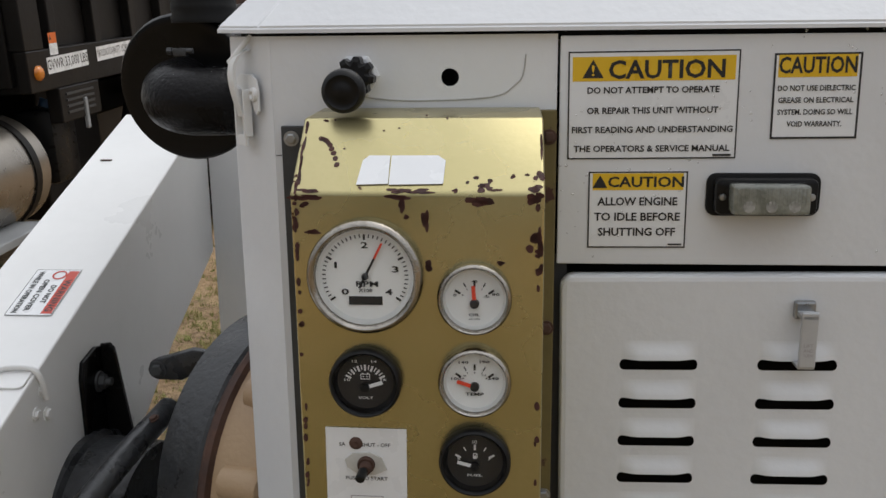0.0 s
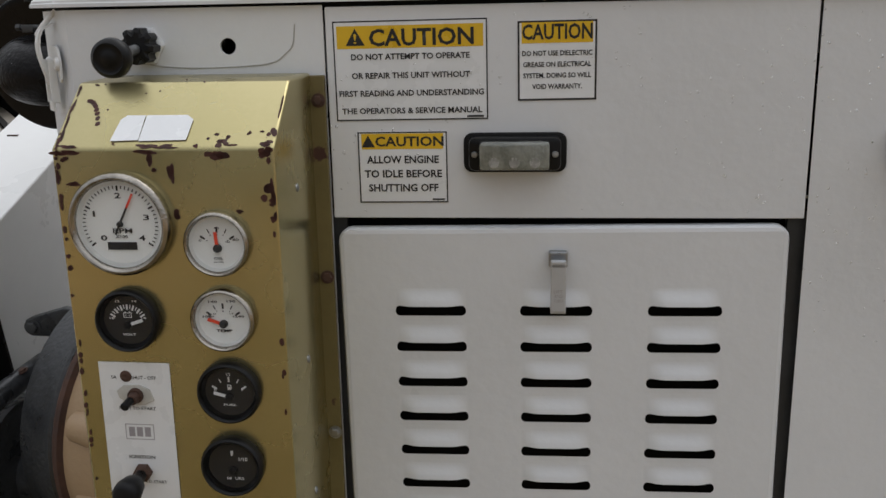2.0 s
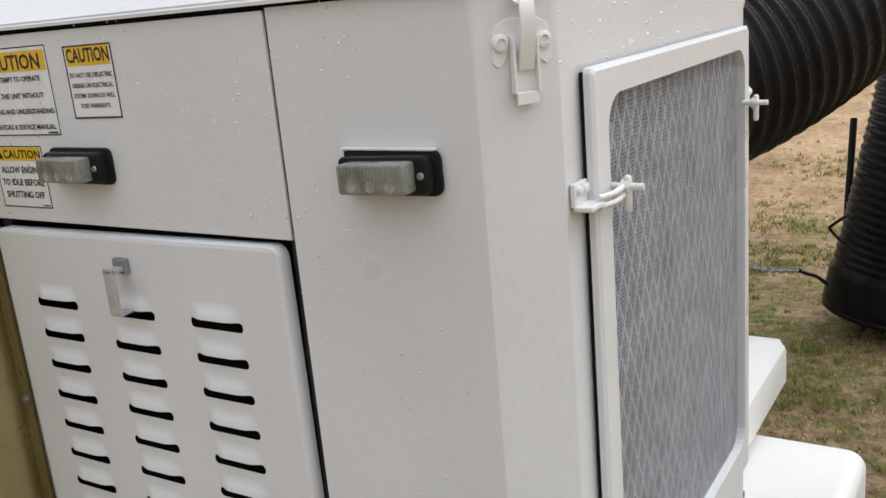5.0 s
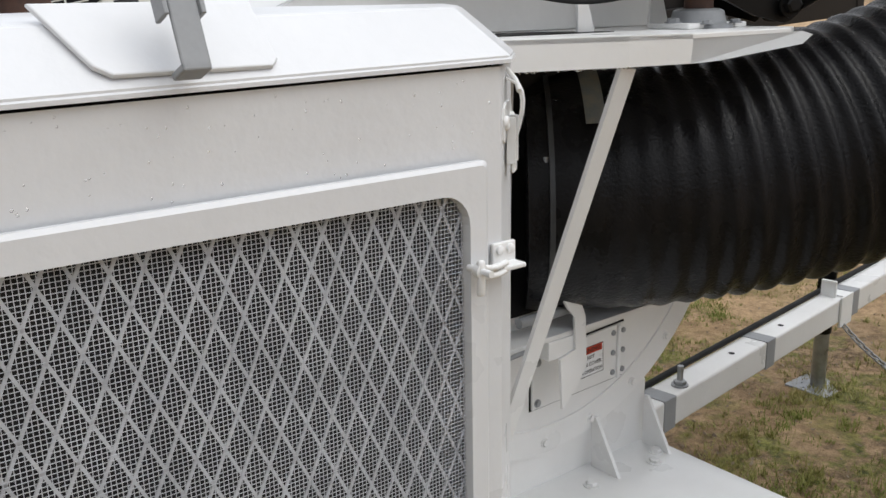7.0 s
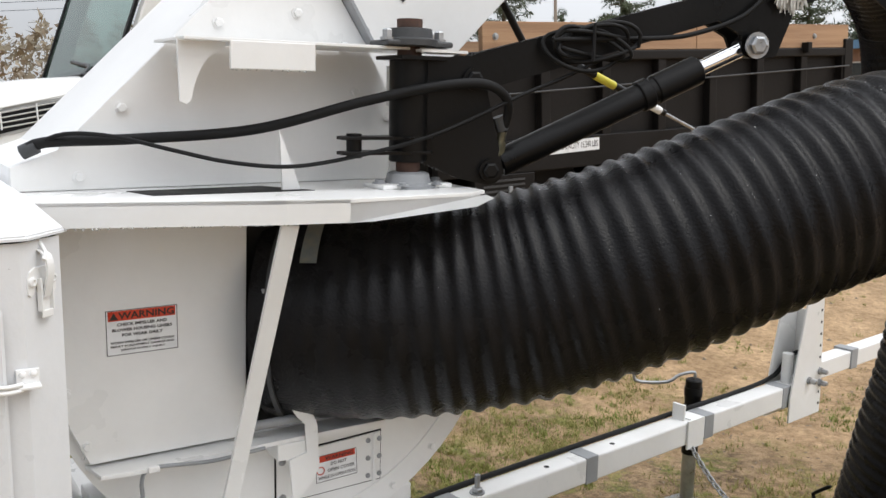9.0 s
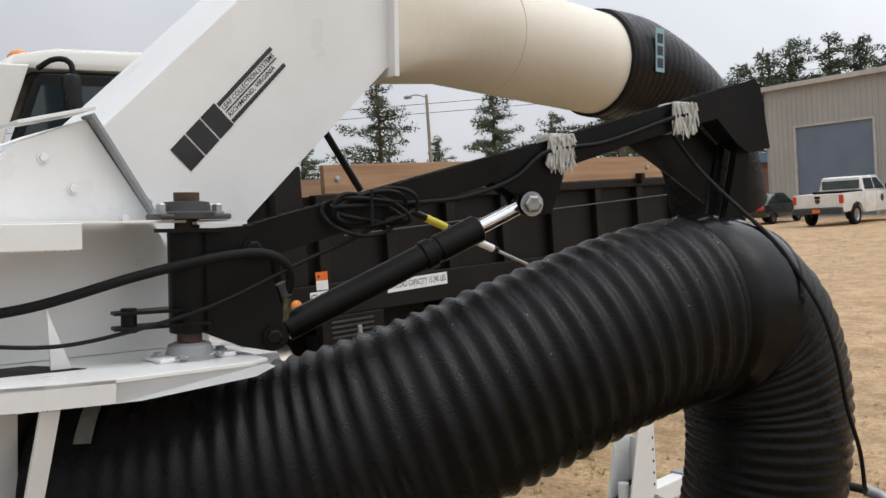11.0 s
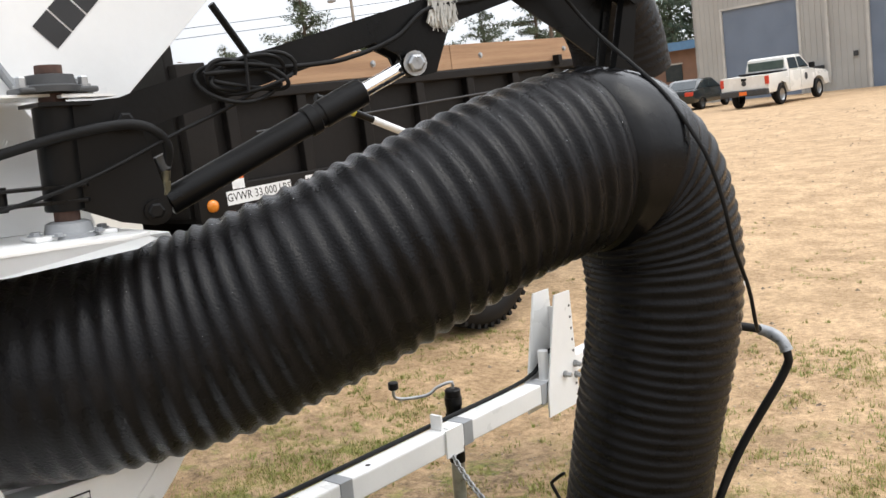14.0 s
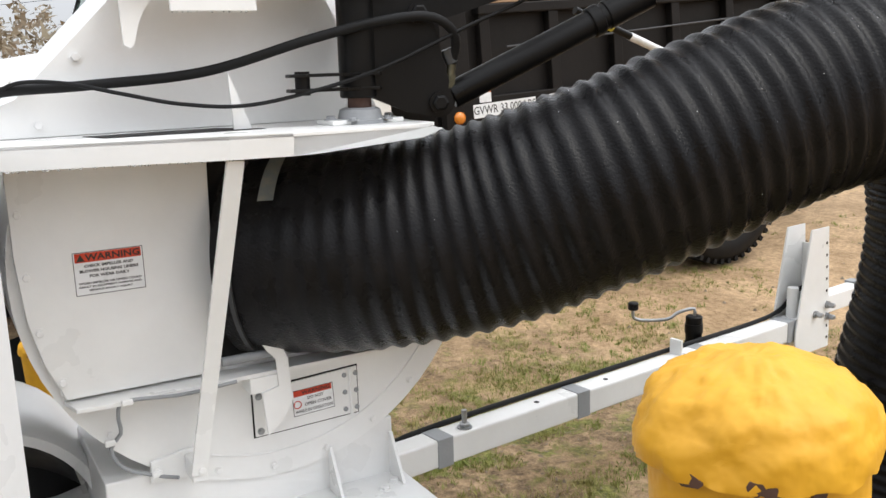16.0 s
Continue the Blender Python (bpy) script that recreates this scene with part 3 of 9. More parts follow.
draw_latch((XL + 0.026, YF + 0.028, 1.328), (-0.77, -0.64))
draw_latch((0.803, YF + 0.033, 1.338), (0.77, -0.64))
draw_latch((0.803, YB - 0.03, 1.338), (0.77, 0.64))
bm = bm_new()
hm = on_plane((XR + 0.004, 1.195, 1.437), (0, 1, 0), (-0.4, 0, 1), 1, 1)
add_box(bm, -0.011, 0.011, -0.035, 0.045, 0.014, 0.018, 0.0015, hm)
add_box(bm, -0.011, 0.011, -0.036, -0.03, -0.006, 0.018, 0.0015, hm)
add_box(bm, -0.016, -0.012, 0.005, 0.05, 0.0, 0.02, 0.001, hm)
add_box(bm, 0.012, 0.016, 0.005, 0.05, 0.0, 0.02, 0.001, hm)
part("side_latch", bm, GREYPAINT, canopy, "grey steel strap latch over the lid edge")

# radiator screen in its raised frame
SX, SY0, SY1, SZ0, SZ1 = XR, 0.934, 1.483, 0.655, 1.309
my0, my1, mz0, mz1, mr = 0.967, 1.459, 0.70, 1.281, 0.032


def rounded(y0, y1, z0, z1, r, n=6):
    out = []
    for cy, cz, a0 in ((y0 + r, z0 + r, 180), (y1 - r, z0 + r, 270), (y1 - r, z1 - r, 0), (y0 + r, z1 - r, 90)):
        out += [(cy + r * math.cos(radians(a0 + 90 * k / n)), cz + r * math.sin(radians(a0 + 90 * k / n))) for k in range(n + 1)]
    return out


bm = bm_new()
o1, o2, i1 = rounded(SY0, SY1, SZ0, SZ1, 0.006), rounded(SY0 + 0.004, SY1 - 0.004, SZ0 + 0.004, SZ1 - 0.004, 0.006), rounded(my0, my1, mz0, mz1, mr)
lo = [[bm.verts.new((x, y, z)) for y, z in ring] for x, ring in ((SX + 0.006, o1), (SX + 0.012, o1), (SX + 0.015, o2), (SX + 0.015, i1), (SX + 0.002, i1))]
for u, v in zip(lo, lo[1:]):
    k = len(u)
    for j in range(k):
        bm.faces.new((u[j], u[(j + 1) % k], v[(j + 1) % k], v[j]))
screen_frame = part("screen_frame", bm, WHITE, canopy, "white frame of the radiator screen")
# black strips stand in for the shadow gap behind the proud frame
for g in ((SY0 + 0.004, SY0 + 0.02, SZ0 + 0.004, SZ1 - 0.004), (SY1 - 0.02, SY1 - 0.004, SZ0 + 0.004, SZ1 - 0.004)):
    box_part("frame_gap_shade", SX + 0.0008, SX + 0.0062, *g, RUBBER, screen_frame)
bm = bm_new()
step, w = 0.0041, 0.00028
y = my0 + 0.002
while y < my1:
    c = max(0.0, mr - (y - my0), mr - (my1 - y))
    dz = mr - math.sqrt(max(0, mr * mr - c * c)) if c else 0
    add_box(bm, SX + 0.0035, SX + 0.0040, y - w, y + w, mz0 + dz - 0.002, mz1 - dz + 0.002)
    y += step
z = mz0 + 0.002
while z < mz1:
    c = max(0.0, mr - (z - mz0), mr - (mz1 - z))
    dy = mr - math.sqrt(max(0, mr * mr - c * c)) if c else 0
    add_box(bm, SX + 0.0030, SX + 0.0035, my0 + dy - 0.002, my1 - dy + 0.002, z - w, z + w)
    z += step
part("wire_mesh", bm, WIRE, screen_frame, "fine square wire mesh")
bm = bm_new()
# expanded metal behind it: strands at a steep angle both ways
pw, ph = 0.0258, 0.0560
for sgn in (1, -1):
    k = -60
    while k < 60:
        # line: y = y0 + sgn * (z - mz0) * pw / ph
        ys = 1.075 + k * pw + sgn * pw / ph * (mz0 - 1.265)
        lo_t, hi_t = 0.0, (mz1 - mz0)
        f = sgn * pw / ph
        if f > 0:
            lo_t, hi_t = max(lo_t, (my0 - ys) / f), min(hi_t, (my1 - ys) / f)
        else:
            lo_t, hi_t = max(lo_t, (my1 - ys) / f), min(hi_t, (my0 - ys) / f)
        if hi_t - lo_t > 0.02:
            a, b = Vector((SX + 0.0012, ys + f * lo_t, mz0 + lo_t)), Vector((SX + 0.0012, ys + f * hi_t, mz0 + hi_t))
            d = (b - a).normalized()
            q = Vector((0, -d.z, d.y)) * 0.0014
            t = Vector((-0.0012 - 0.0003 * sgn, 0, 0))
            vs = [bm.verts.new(p) for p in (a - q, a + q, b + q, b - q, a - q + t, a + q + t, b + q + t, b - q + t)]
            for ids in ((0, 1, 2, 3), (7, 6, 5, 4), (0, 4, 5, 1), (2, 6, 7, 3), (1, 5, 6, 2), (3, 7, 4, 0)):
                bm.faces.new([vs[i] for i in ids])
        k += 1
part("expanded_metal", bm, material("dull painted strands", (0.62, 0.63, 0.66), (0.5, 0.51, 0.54), 30, 0.45), screen_frame, "white diamond expanded metal")
part("radiator_core", add_box(bm_new(), SX - 0.08, SX - 0.06, my0 - 0.02, my1 + 0.02, mz0 - 0.02, mz1 + 0.02), RADIATOR, canopy)


def screen_clamp(y, z, d):
    """A toggle clamp with its wing screw; d: the way along y to the screen."""
    bm = bm_new()
    add_box(bm, SX + 0.001, SX + 0.006, min(y, y + d * 0.03), max(y, y + d * 0.03), z - 0.006, z + 0.016, 0.0015)
    add_box(bm, SX + 0.004, SX + 0.022, min(y, y + d * 0.03), max(y, y + d * 0.03), z - 0.009, z - 0.004, 0.0015)
    c = part("toggle_clamp", bm, WHITE2, canopy, "white painted toggle clamp with wing screw")
    for k in (0.008, 0.022):
        bm = add_lathe(bm_new(), (SX + 0.006, y + d * k, z + 0.009), (1, 0, 0), [(0, 0.005), (0.003, 0.0045), (0.0045, 0.002), (0.0045, 0)], 12)
        part("screw", bm, WHITE2, c, soft=40)
    bm = bm_new()
    for zz in (z - 0.009, z - 0.001):
        add_tube(bm, [(SX + 0.018, y + d * 0.024, zz), (SX + 0.026, y + d * 0.045, zz + 0.001), (SX + 0.026, y + d * 0.066, zz + 0.004)], 0.0032, 8, 0.006)
    part("arm", bm, WHITE2, c, soft=60)
    bm = add_cyl(bm_new(), (SX + 0.012, y + d * 0.066, z + 0.001), (SX + 0.045, y + d * 0.066, z + 0.001), 0.0035, n=10)
    add_cyl(bm, (SX + 0.024, y + d * 0.066, z + 0.001), (SX + 0.032, y + d * 0.066, z + 0.001), 0.007, n=12)
    add_box(bm, SX + 0.026, SX + 0.033, y + d * 0.066 - 0.004, y + d * 0.066 + 0.004, z - 0.024, z + 0.012, 0.003)
    part("wing_screw", bm, WHITE2, c, soft=50)


screen_clamp(0.905, 1.1965, 1)
screen_clamp(1.525, 1.207, -1)

# labels on the front sheet
FR, FU = (1, 0, 0), (0, 0, 1)
m = on_plane((0.1558, YF - 0.0022, 1.3169), (1, 0, 0.007), FU, 1, 1)
lab = sticker(canopy, m, 0.158, 0.101, [
    ("CAUTION", 0.012, 0.0335, 0.107, 0.0175, 0.012), ("DO NOT ATTEMPT TO OPERATE", 0.0, 0.0145, 0.122, 0.0062, 0.012),
    ("OR REPAIR THIS UNIT WITHOUT", 0.0, -0.0045, 0.122, 0.0062, 0.012), ("FIRST READING AND UNDERSTANDING", 0.0, -0.0225, 0.150, 0.0062, 0.012),
    ("THE OPERATORS & SERVICE MANUAL", 0.0, -0.0405, 0.146, 0.0062, 0.012)],
    "caution_label", "white label with a yellow CAUTION head on operating the unit", band=(0.023, 0.0455))
part("lettering_bar", rect(bm_new(), m, 0.0575, 0.0745, -0.0482, -0.0462, 0.0006), INK, lab)
part("warning_triangle", triangle_sign(bm_new(), m, -0.056, 0.034, 0.018), INK, lab)
part("exclamation_mark", text_bm("!", m @ Matrix.Translation((-0.056, 0.033, 0.0013)), 0.0028, 0.010), STICKYELLOW, lab)
m = on_plane((0.3047, YF - 0.0022, 1.3248), (1, 0, 0.007), FU, 1, 1)
sticker(canopy, m, 0.079, 0.079, [
    ("CAUTION", 0, 0.0285, 0.070, 0.0155, 0.012), ("DO NOT USE DIELECTRIC", 0.0, 0.0075, 0.070, 0.0052, 0.01), ("GREASE ON ELECTRICAL", 0.0, -0.0035, 0.068, 0.0052, 0.01),
    ("SYSTEM. DOING SO WILL", 0.0, -0.0145, 0.068, 0.0052, 0.01), ("VOID WARRANTY.", 0.0, -0.0255, 0.050, 0.0052, 0.01)],
    "caution_label", "white label with a yellow CAUTION head on dielectric grease", band=(0.0175, 0.0378), border=0.0035)
m = on_plane((0.1452, YF - 0.0022, 1.2168), (1, 0, 0.005), FU, 1, 1)
lab = sticker(canopy, m, 0.094, 0.075, [
    ("CAUTION", 0.0075, 0.0275, 0.072, 0.0105, 0.014), ("ALLOW ENGINE", 0.0, 0.0085, 0.076, 0.0082, 0.012), ("TO IDLE BEFORE", 0.0, -0.0065, 0.082, 0.0082, 0.012),
    ("SHUTTING OFF", 0.0, -0.0215, 0.074, 0.0082, 0.012)],
    "caution_label", "white label with a yellow CAUTION head on idling", band=(0.0195, 0.0357))
part("lettering_bar", rect(bm_new(), m, 0.0305, 0.0435, -0.0348, -0.0332, 0.0006), INK, lab)
part("warning_triangle", triangle_sign(bm_new(), m, -0.036, 0.0275, 0.013), INK, lab)


# side marker lights
def marker_light(x, z, label, tilt, base_mat):
    l = thing("marker_light", (x, YF, z), label, "marker light", "canopy marker lights")
    m = on_plane((x, YF - 0.0025, z), (1, 0, tilt), FU, 1, 1)
    bm = add_prism(bm_new(), rounded(-0.053, 0.053, -0.0205, 0.0205, 0.009, 4), (0, 0, 0), (1, 0, 0), (0, 1, 0), 0.004, 0.0015)
    bmesh.ops.transform(bm, matrix=m, verts=bm.verts)
    part("gasket", bm, RUBBER, l, soft=40)
    bm = add_prism(bm_new(), rounded(-0.047, 0.047, -0.017, 0.017, 0.006, 4), (0, 0, 0.004), (1, 0, 0), (0, 1, 0), 0.013, 0.003)
    bmesh.ops.transform(bm, matrix=m, verts=bm.verts)
    part("housing", bm, base_mat, l, soft=40)
    bm = add_prism(bm_new(), rounded(-0.035, 0.035, -0.0135, 0.0135, 0.003, 3), (0, 0, 0.017), (1, 0, 0), (0, 1, 0), 0.018, 0.002)
    bmesh.ops.transform(bm, matrix=m, verts=bm.verts)
    part("lens", bm, LENS, l, "clear ribbed plastic lens", soft=40)
    bm = bm_new()
    for k in range(-9, 10):
        add_box(bm, k * 0.0034 - 0.0006, k * 0.0034 + 0.0006, -0.004, 0.011, 0.035, 0.0356, 0, m)
    part("lens_ribs", bm, LENS, l)
    for k in (-1, 0, 1):
        bm = add_lathe(bm_new(), m @ Vector((k * 0.0205, -0.006, 0.0348)), (0, -1, 0), [(0, 0.0055), (0.0006, 0.0052), (0.0008, 0.003), (0.0003, 0)], 16)
        part("led", bm, LEDLENS, l, "bright LED reflector", soft=40)
    for sx in (-0.041, 0.041):
        bm = add_lathe(bm_new(), m @ Vector((sx, 0, 0.017)), (0, -1, 0), [(0, 0.0035), (0.0015, 0.003), (0.002, 0)], 12)
        part("screw", bm, STEEL, l, soft=40)
    return l


marker_light(0.2625, 1.2325, "black and clear LED marker light on the canopy front", 0.0, PLASTIC)
marker = marker_light(0.6865, 1.2335, "clear LED marker light in a black gasket with overspray", 0.02, PLASTIC)

bm = add_box(bm_new(), 0.6365, 0.735, YF - 0.0075, YF - 0.0005, 1.2535, 1.2560, 0.0008)
add_box(bm, 0.6335, 0.6385, YF - 0.0068, YF - 0.0005, 1.2470, 1.2545, 0.0008)
part("overspray", bm, WHITE2, marker, "white overspray along the gasket's top")

# choke knob: threaded collar, shaft and round knob
knob = thing("pull_knob", (-0.123, YF, 1.343), "round black plastic pull knob with a fluted collar", "control knob")
bm = bm_new()
a, b, d = frame_of((0, -1, 0))
rr = []
for h, r in ((0.0078, 0.0165), (0.026, 0.0165), (0.028, 0.012)):
    rr.append((h, r))
n = 40
rows = [[bm.verts.new(Vector((-0.123, YF, 1.346)) + d * h + (a * math.cos(k * math.tau / n) + b * math.sin(k * math.tau / n)) * (r + (0.0022 if k % 5 < 3 else -0.0018))) for k in range(n)] for h, r in rr]
for u, v in zip(rows, rows[1:]):
    for k in range(n):
        bm.faces.new((u[k], u[(k + 1) % n], v[(k + 1) % n], v[k]))
bm.faces.new(rows[-1])
part("fluted_collar", bm, PLASTIC, knob)
bm = add_lathe(bm_new(), (-0.123, YF, 1.346), (0, -1, 0), [(0, 0.021), (0.006, 0.021), (0.0075, 0.018), (0.0075, 0.0)], 6)
part("hex_nut", bm, WHITE, knob, "white painted hex nut")
cyl_part("shaft", (-0.123, YF - 0.012, 1.345), (-0.1225, 0.772, 1.338), 0.005, STEEL, knob)
bm = add_lathe(bm_new(), (-0.1225, 0.772, 1.338), (0, -1, -0.08), [(0, 0.010), (0.004, 0.017), (0.012, 0.0195), (0.020, 0.0185), (0.0225, 0.015), (0.021, 0.0135), (0.021, 0.008), (0.0225, 0.0065), (0.0225, 0)], 32)
part("knob", bm, PLASTIC, knob, soft=50)


bm = add_tube(bm_new(), [(-0.146, YF - 0.0004, 1.337), (-0.142, YF - 0.0004, 1.331), (-0.11, YF - 0.0004, 1.325), (-0.075, YF - 0.0004, 1.3225), (-0.02, YF - 0.0004, 1.3235), (0.012, YF - 0.0004, 1.327), (0.026, YF - 0.0004, 1.336), (0.034, YF - 0.0004, 1.345), (0.037, YF - 0.0004, 1.365)], 0.0007, 5, 0.004)
part("paint_ridge", bm, material("lifted paint edge", (0.36, 0.35, 0.33), (0.5, 0.49, 0.47), 90, 0.7), canopy, "cracked edge of an older paint coat")

# ---- instrument panel ----
PX0, PX1, PY = -0.158, 0.051, 0.69
SY, SZ = 0.067, 0.055
panel = thing("instrument_panel", ((PX0 + PX1) / 2, 0.83, 0.6), "olive gold sheet steel instrument panel with rust spots", "control panel")
bm = add_prism(bm_new(), [(0.8365, 0.6), (0.8365, 1.316), (PY + SY, 1.314), (PY, 1.259), (PY, 0.6)], (PX0, 0, 0), (0, 1, 0), (0, 0, 1), PX1 - PX0)
bmesh.ops.bevel(bm, geom=[e for e in bm.edges if min(e.verts[0].co.y, e.verts[1].co.y) < 0.815], offset=0.003, segments=3, affect="EDGES", profile=0.5)
part("housing", bm, GOLD, panel, soft=35)
box_part("flange", PX1 - 0.004, 0.0665, 0.834, 0.8405, 0.58, 1.3135, GOLD_FLANGE, panel, 0.001)
box_part("flange", -0.199, PX0 + 0.004, 0.834, 0.8405, 0.58, 1.299, DARKGREY, panel, 0.001)
for x, z, mt in ((0.0595, 1.288, RUST), (0.0595, 1.098, RUST), (0.0595, 0.915, STEEL), (-0.189, 1.287, STEEL)):
    hexbolt("bolt", (x, 0.834, z), (0, -1, 0), 0.005, mt, panel)
for y, z in ((0.76, 1.21), (0.765, 1.03), (0.765, 0.88), (0.765, 0.73)):
    bm = add_lathe(bm_new(), (PX1, y, z), (1, 0, 0), [(0, 0.0042), (0.0012, 0.004), (0.002, 0.002), (0.0008, 0)], 14)
    part("rivet", bm, STEEL, panel, soft=40)
for x, z in ((-0.052, 0.868), (-0.14, 0.84)):
    bm = add_lathe(bm_new(), (x, PY, z), (0, -1, 0), [(0, 0.0048), (0.0015, 0.0044), (0.0025, 0.002), (0.001, 0)], 14)
    part("screw", bm, STEEL, panel, soft=40)
box_part("lower_cover", -0.135, 0.035, PY - 0.0025, PY + 0.001, 0.63, 0.861, GOLD, panel, 0.001)
# paint flaked to rust along the folds and in a few larger spots
rnd = random.Random(17)
slope_y, slope_z = Vector((0, SY, SZ)).normalized(), Vector((0, -SZ, SY)).normalized()


def flake(bm, u, v, w, h, top):
    """An irregular flake: u across the panel, v up its front from the fold, or up the slope over it."""
    o = Vector((u, PY, 1.2585)) + (slope_y * v + slope_z * 0.0006 if top else Vector((0, -0.0006, v)))
    up = slope_y if top else Vector((0, 0, 1))
    n = 14
    ring = []
    for k in range(n):
        a = math.tau * k / n
        f = rnd.uniform(0.8, 1.12)
        ring.append(bm.verts.new(o + Vector((1, 0, 0)) * (math.cos(a) * w * f) + up * (math.sin(a) * h * f)))
    bm.faces.new(ring)


def rust_patch(bm, u, v, w, h, top=False, n=5):
    """A few rounded blots that run together into one patch of rust."""
    for k in range(n):
        flake(bm, u + rnd.uniform(-0.7, 0.7) * w, v + rnd.uniform(-0.7, 0.7) * h, w * rnd.uniform(0.35, 0.6) + 0.0006, h * rnd.uniform(0.35, 0.6) + 0.0006, top)


bm = bm_new()
for u, v, w, h in ((-0.046, -0.024, 0.003, 0.010), (-0.062, -0.0195, 0.0018, 0.0018), (-0.043, -0.061, 0.004, 0.005), (0.043, -0.041, 0.006, 0.008), (0.0475, -0.034, 0.002, 0.018), (-0.067, -0.003, 0.012, 0.002), (-0.066, -0.009, 0.0025, 0.006), (-0.002, -0.005, 0.012, 0.004), (0.042, -0.005, 0.007, 0.006), (-0.145, -0.003, 0.013, 0.0025), (-0.143, -0.032, 0.008, 0.0015), (0.0485, -0.062, 0.001, 0.006), (0.016, -0.058, 0.003, 0.0015), (-0.147, -0.009, 0.004, 0.002)):
    rust_patch(bm, u, v, w, h)
for u, v, w, h in ((-0.067, 0.0025, 0.010, 0.002), (-0.05, 0.0015, 0.012, 0.001), (-0.145, 0.003, 0.012, 0.002), (0.002, 0.006, 0.006, 0.004), (0.012, 0.0035, 0.005, 0.001), (-0.049, 0.0035, 0.005, 0.0012), (0.042, 0.006, 0.006, 0.005), (0.046, 0.02, 0.004, 0.006), (-0.005, 0.017, 0.002, 0.002), (0.025, 0.018, 0.002, 0.002), (0.036, 0.02, 0.002, 0.001), (0.006, 0.013, 0.002, 0.002), (-0.012, 0.012, 0.0015, 0.001), (-0.022, 0.003, 0.002, 0.0015), (-0.138, 0.083, 0.0025, 0.001), (-0.1525, 0.012, 0.002, 0.012), (-0.1535, 0.045, 0.001, 0.02), (-0.1535, 0.075, 0.0012, 0.008), (0.0485, 0.05, 0.001, 0.015)):
    rust_patch(bm, u, v, w, h, True)
for k in range(9):
    a = k / 8
    flake(bm, -0.1395 + 0.017 * a, 0.0615 - 0.03 * a * a, 0.0026, 0.003, True)
for u, v in ((-0.13, 0.084), (-0.118, 0.05), (-0.132, 0.055), (-0.086, 0.071), (-0.073, 0.074), (-0.032, 0.086), (-0.05, 0.089)):
    flake(bm, u, v, 0.0011, 0.0011, True)
for k in range(46):
    left = rnd.random() < 0.7
    flake(bm, PX0 + 0.0035 + abs(rnd.gauss(0, 0.0012)) if left else PX1 - 0.004 - abs(rnd.gauss(0, 0.001)), -0.5 * rnd.random() ** 1.5, rnd.uniform(0.001, 0.0024), rnd.uniform(0.0015, 0.004), False)
tagged(part("rust_flakes", bm, material("dark rust", (0.075, 0.022, 0.015), (0.042, 0.013, 0.010), 160, 0.7, bump=0.0004, bscale=400), panel, "dark red-brown rust where the paint has flaked"), kind="stuff")
# blank white patch labels on the sloping top
o = Vector((0, PY, 1.259)) + slope_y * 0.008 + slope_z * 0.0008
for x0, x1, sk in ((-0.1005, -0.0778, 0.003), (-0.0766, -0.0325, 0.0)):
    bm = add_prism(bm_new(), [(x0 - sk, 0.0), (x1, 0.001), (x1 + 0.0006, 0.003), (x1 + (0 if sk else 0.0015), 0.027), (x1 - (0 if sk else 0.005), 0.0325), (x0 + (0.005 if sk else 0), 0.0325), (x0, 0.027)], o, (1, 0, 0), slope_y, 0.0006)
    part("paper_patch", bm, STICKWHITE, panel, "blank torn white paper patch")
# switch plate
m = on_plane((-0.1015, PY - 0.0008, 0.979), (1, 0, -0.01), (0, 0, 1), 1, 1)
sw = part("switch_plate", rect(bm_new(), m, -0.0355, 0.0355, -0.0735, 0.0735), STICKWHITE, panel, "white printed plate for the starter switches")
for words, wx, wz, wd, cap, fat in (("SA", -0.021, 0.058, 0.0055, 0.0036, 0.008), ("SHUT - OFF", 0.0085, 0.058, 0.0255, 0.0036, 0.008), ("PUSH TO START", 0, 0.026, 0.037, 0.0036, 0.008), ("IGNITION", 0, -0.026, 0.0265, 0.004, 0.014), ("TO START", 0.012, -0.0525, 0.022, 0.0034, 0.008)):
    part("lettering", text_bm(words, m @ Matrix.Translation((wx, wz, 0.0007)), wd, cap, fat), INK, sw)
bm = bm_new()
for x0, x1, y0, y1 in ((-0.0145, 0.0145, 0.0085, 0.0092), (-0.0145, 0.0145, -0.0072, -0.0065), (-0.0145, -0.0138, -0.0072, 0.0092), (0.0138, 0.0145, -0.0072, 0.0092), (-0.011, -0.005, -0.004, 0.006), (-0.003, 0.003, -0.004, 0.006), (0.005, 0.011, -0.004, 0.006)):
    rect(bm, m, x0, x1, y0, y1, 0.0004, 0.0002)
part("printed_box", bm, GREYINK, sw)
bm = add_lathe(bm_new(), m @ Vector((-0.009, 0.059, 0.0004)), (0, -1, 0), [(0, 0.006), (0.0012, 0.005), (0.002, 0.0025), (0.0006, 0)], 14)
part("rusty_screw", bm, RUST, sw, soft=40)
bm = add_prism(bm_new(), [(-0.017, -0.004), (-0.006, -0.012), (0.008, -0.011), (0.018, -0.006), (0.014, 0.005), (0.004, 0.010), (-0.012, 0.009), (-0.019, 0.003)], (0, 0, 0.0004), (1, 0, 0), (0, 1, 0), 0.0015, 0.0005)
bmesh.ops.transform(bm, matrix=m @ Matrix.Translation((0, 0.041, 0)), verts=bm.verts)
part("worn_seal", bm, TARP, sw)
bm = add_lathe(bm_new(), m @ Vector((0, 0.04, 0.001)), (0, -1, -0.1), [(0, 0.008), (0.004, 0.0075), (0.004, 0.0055), (0.012, 0.005), (0.012, 0)], 16)
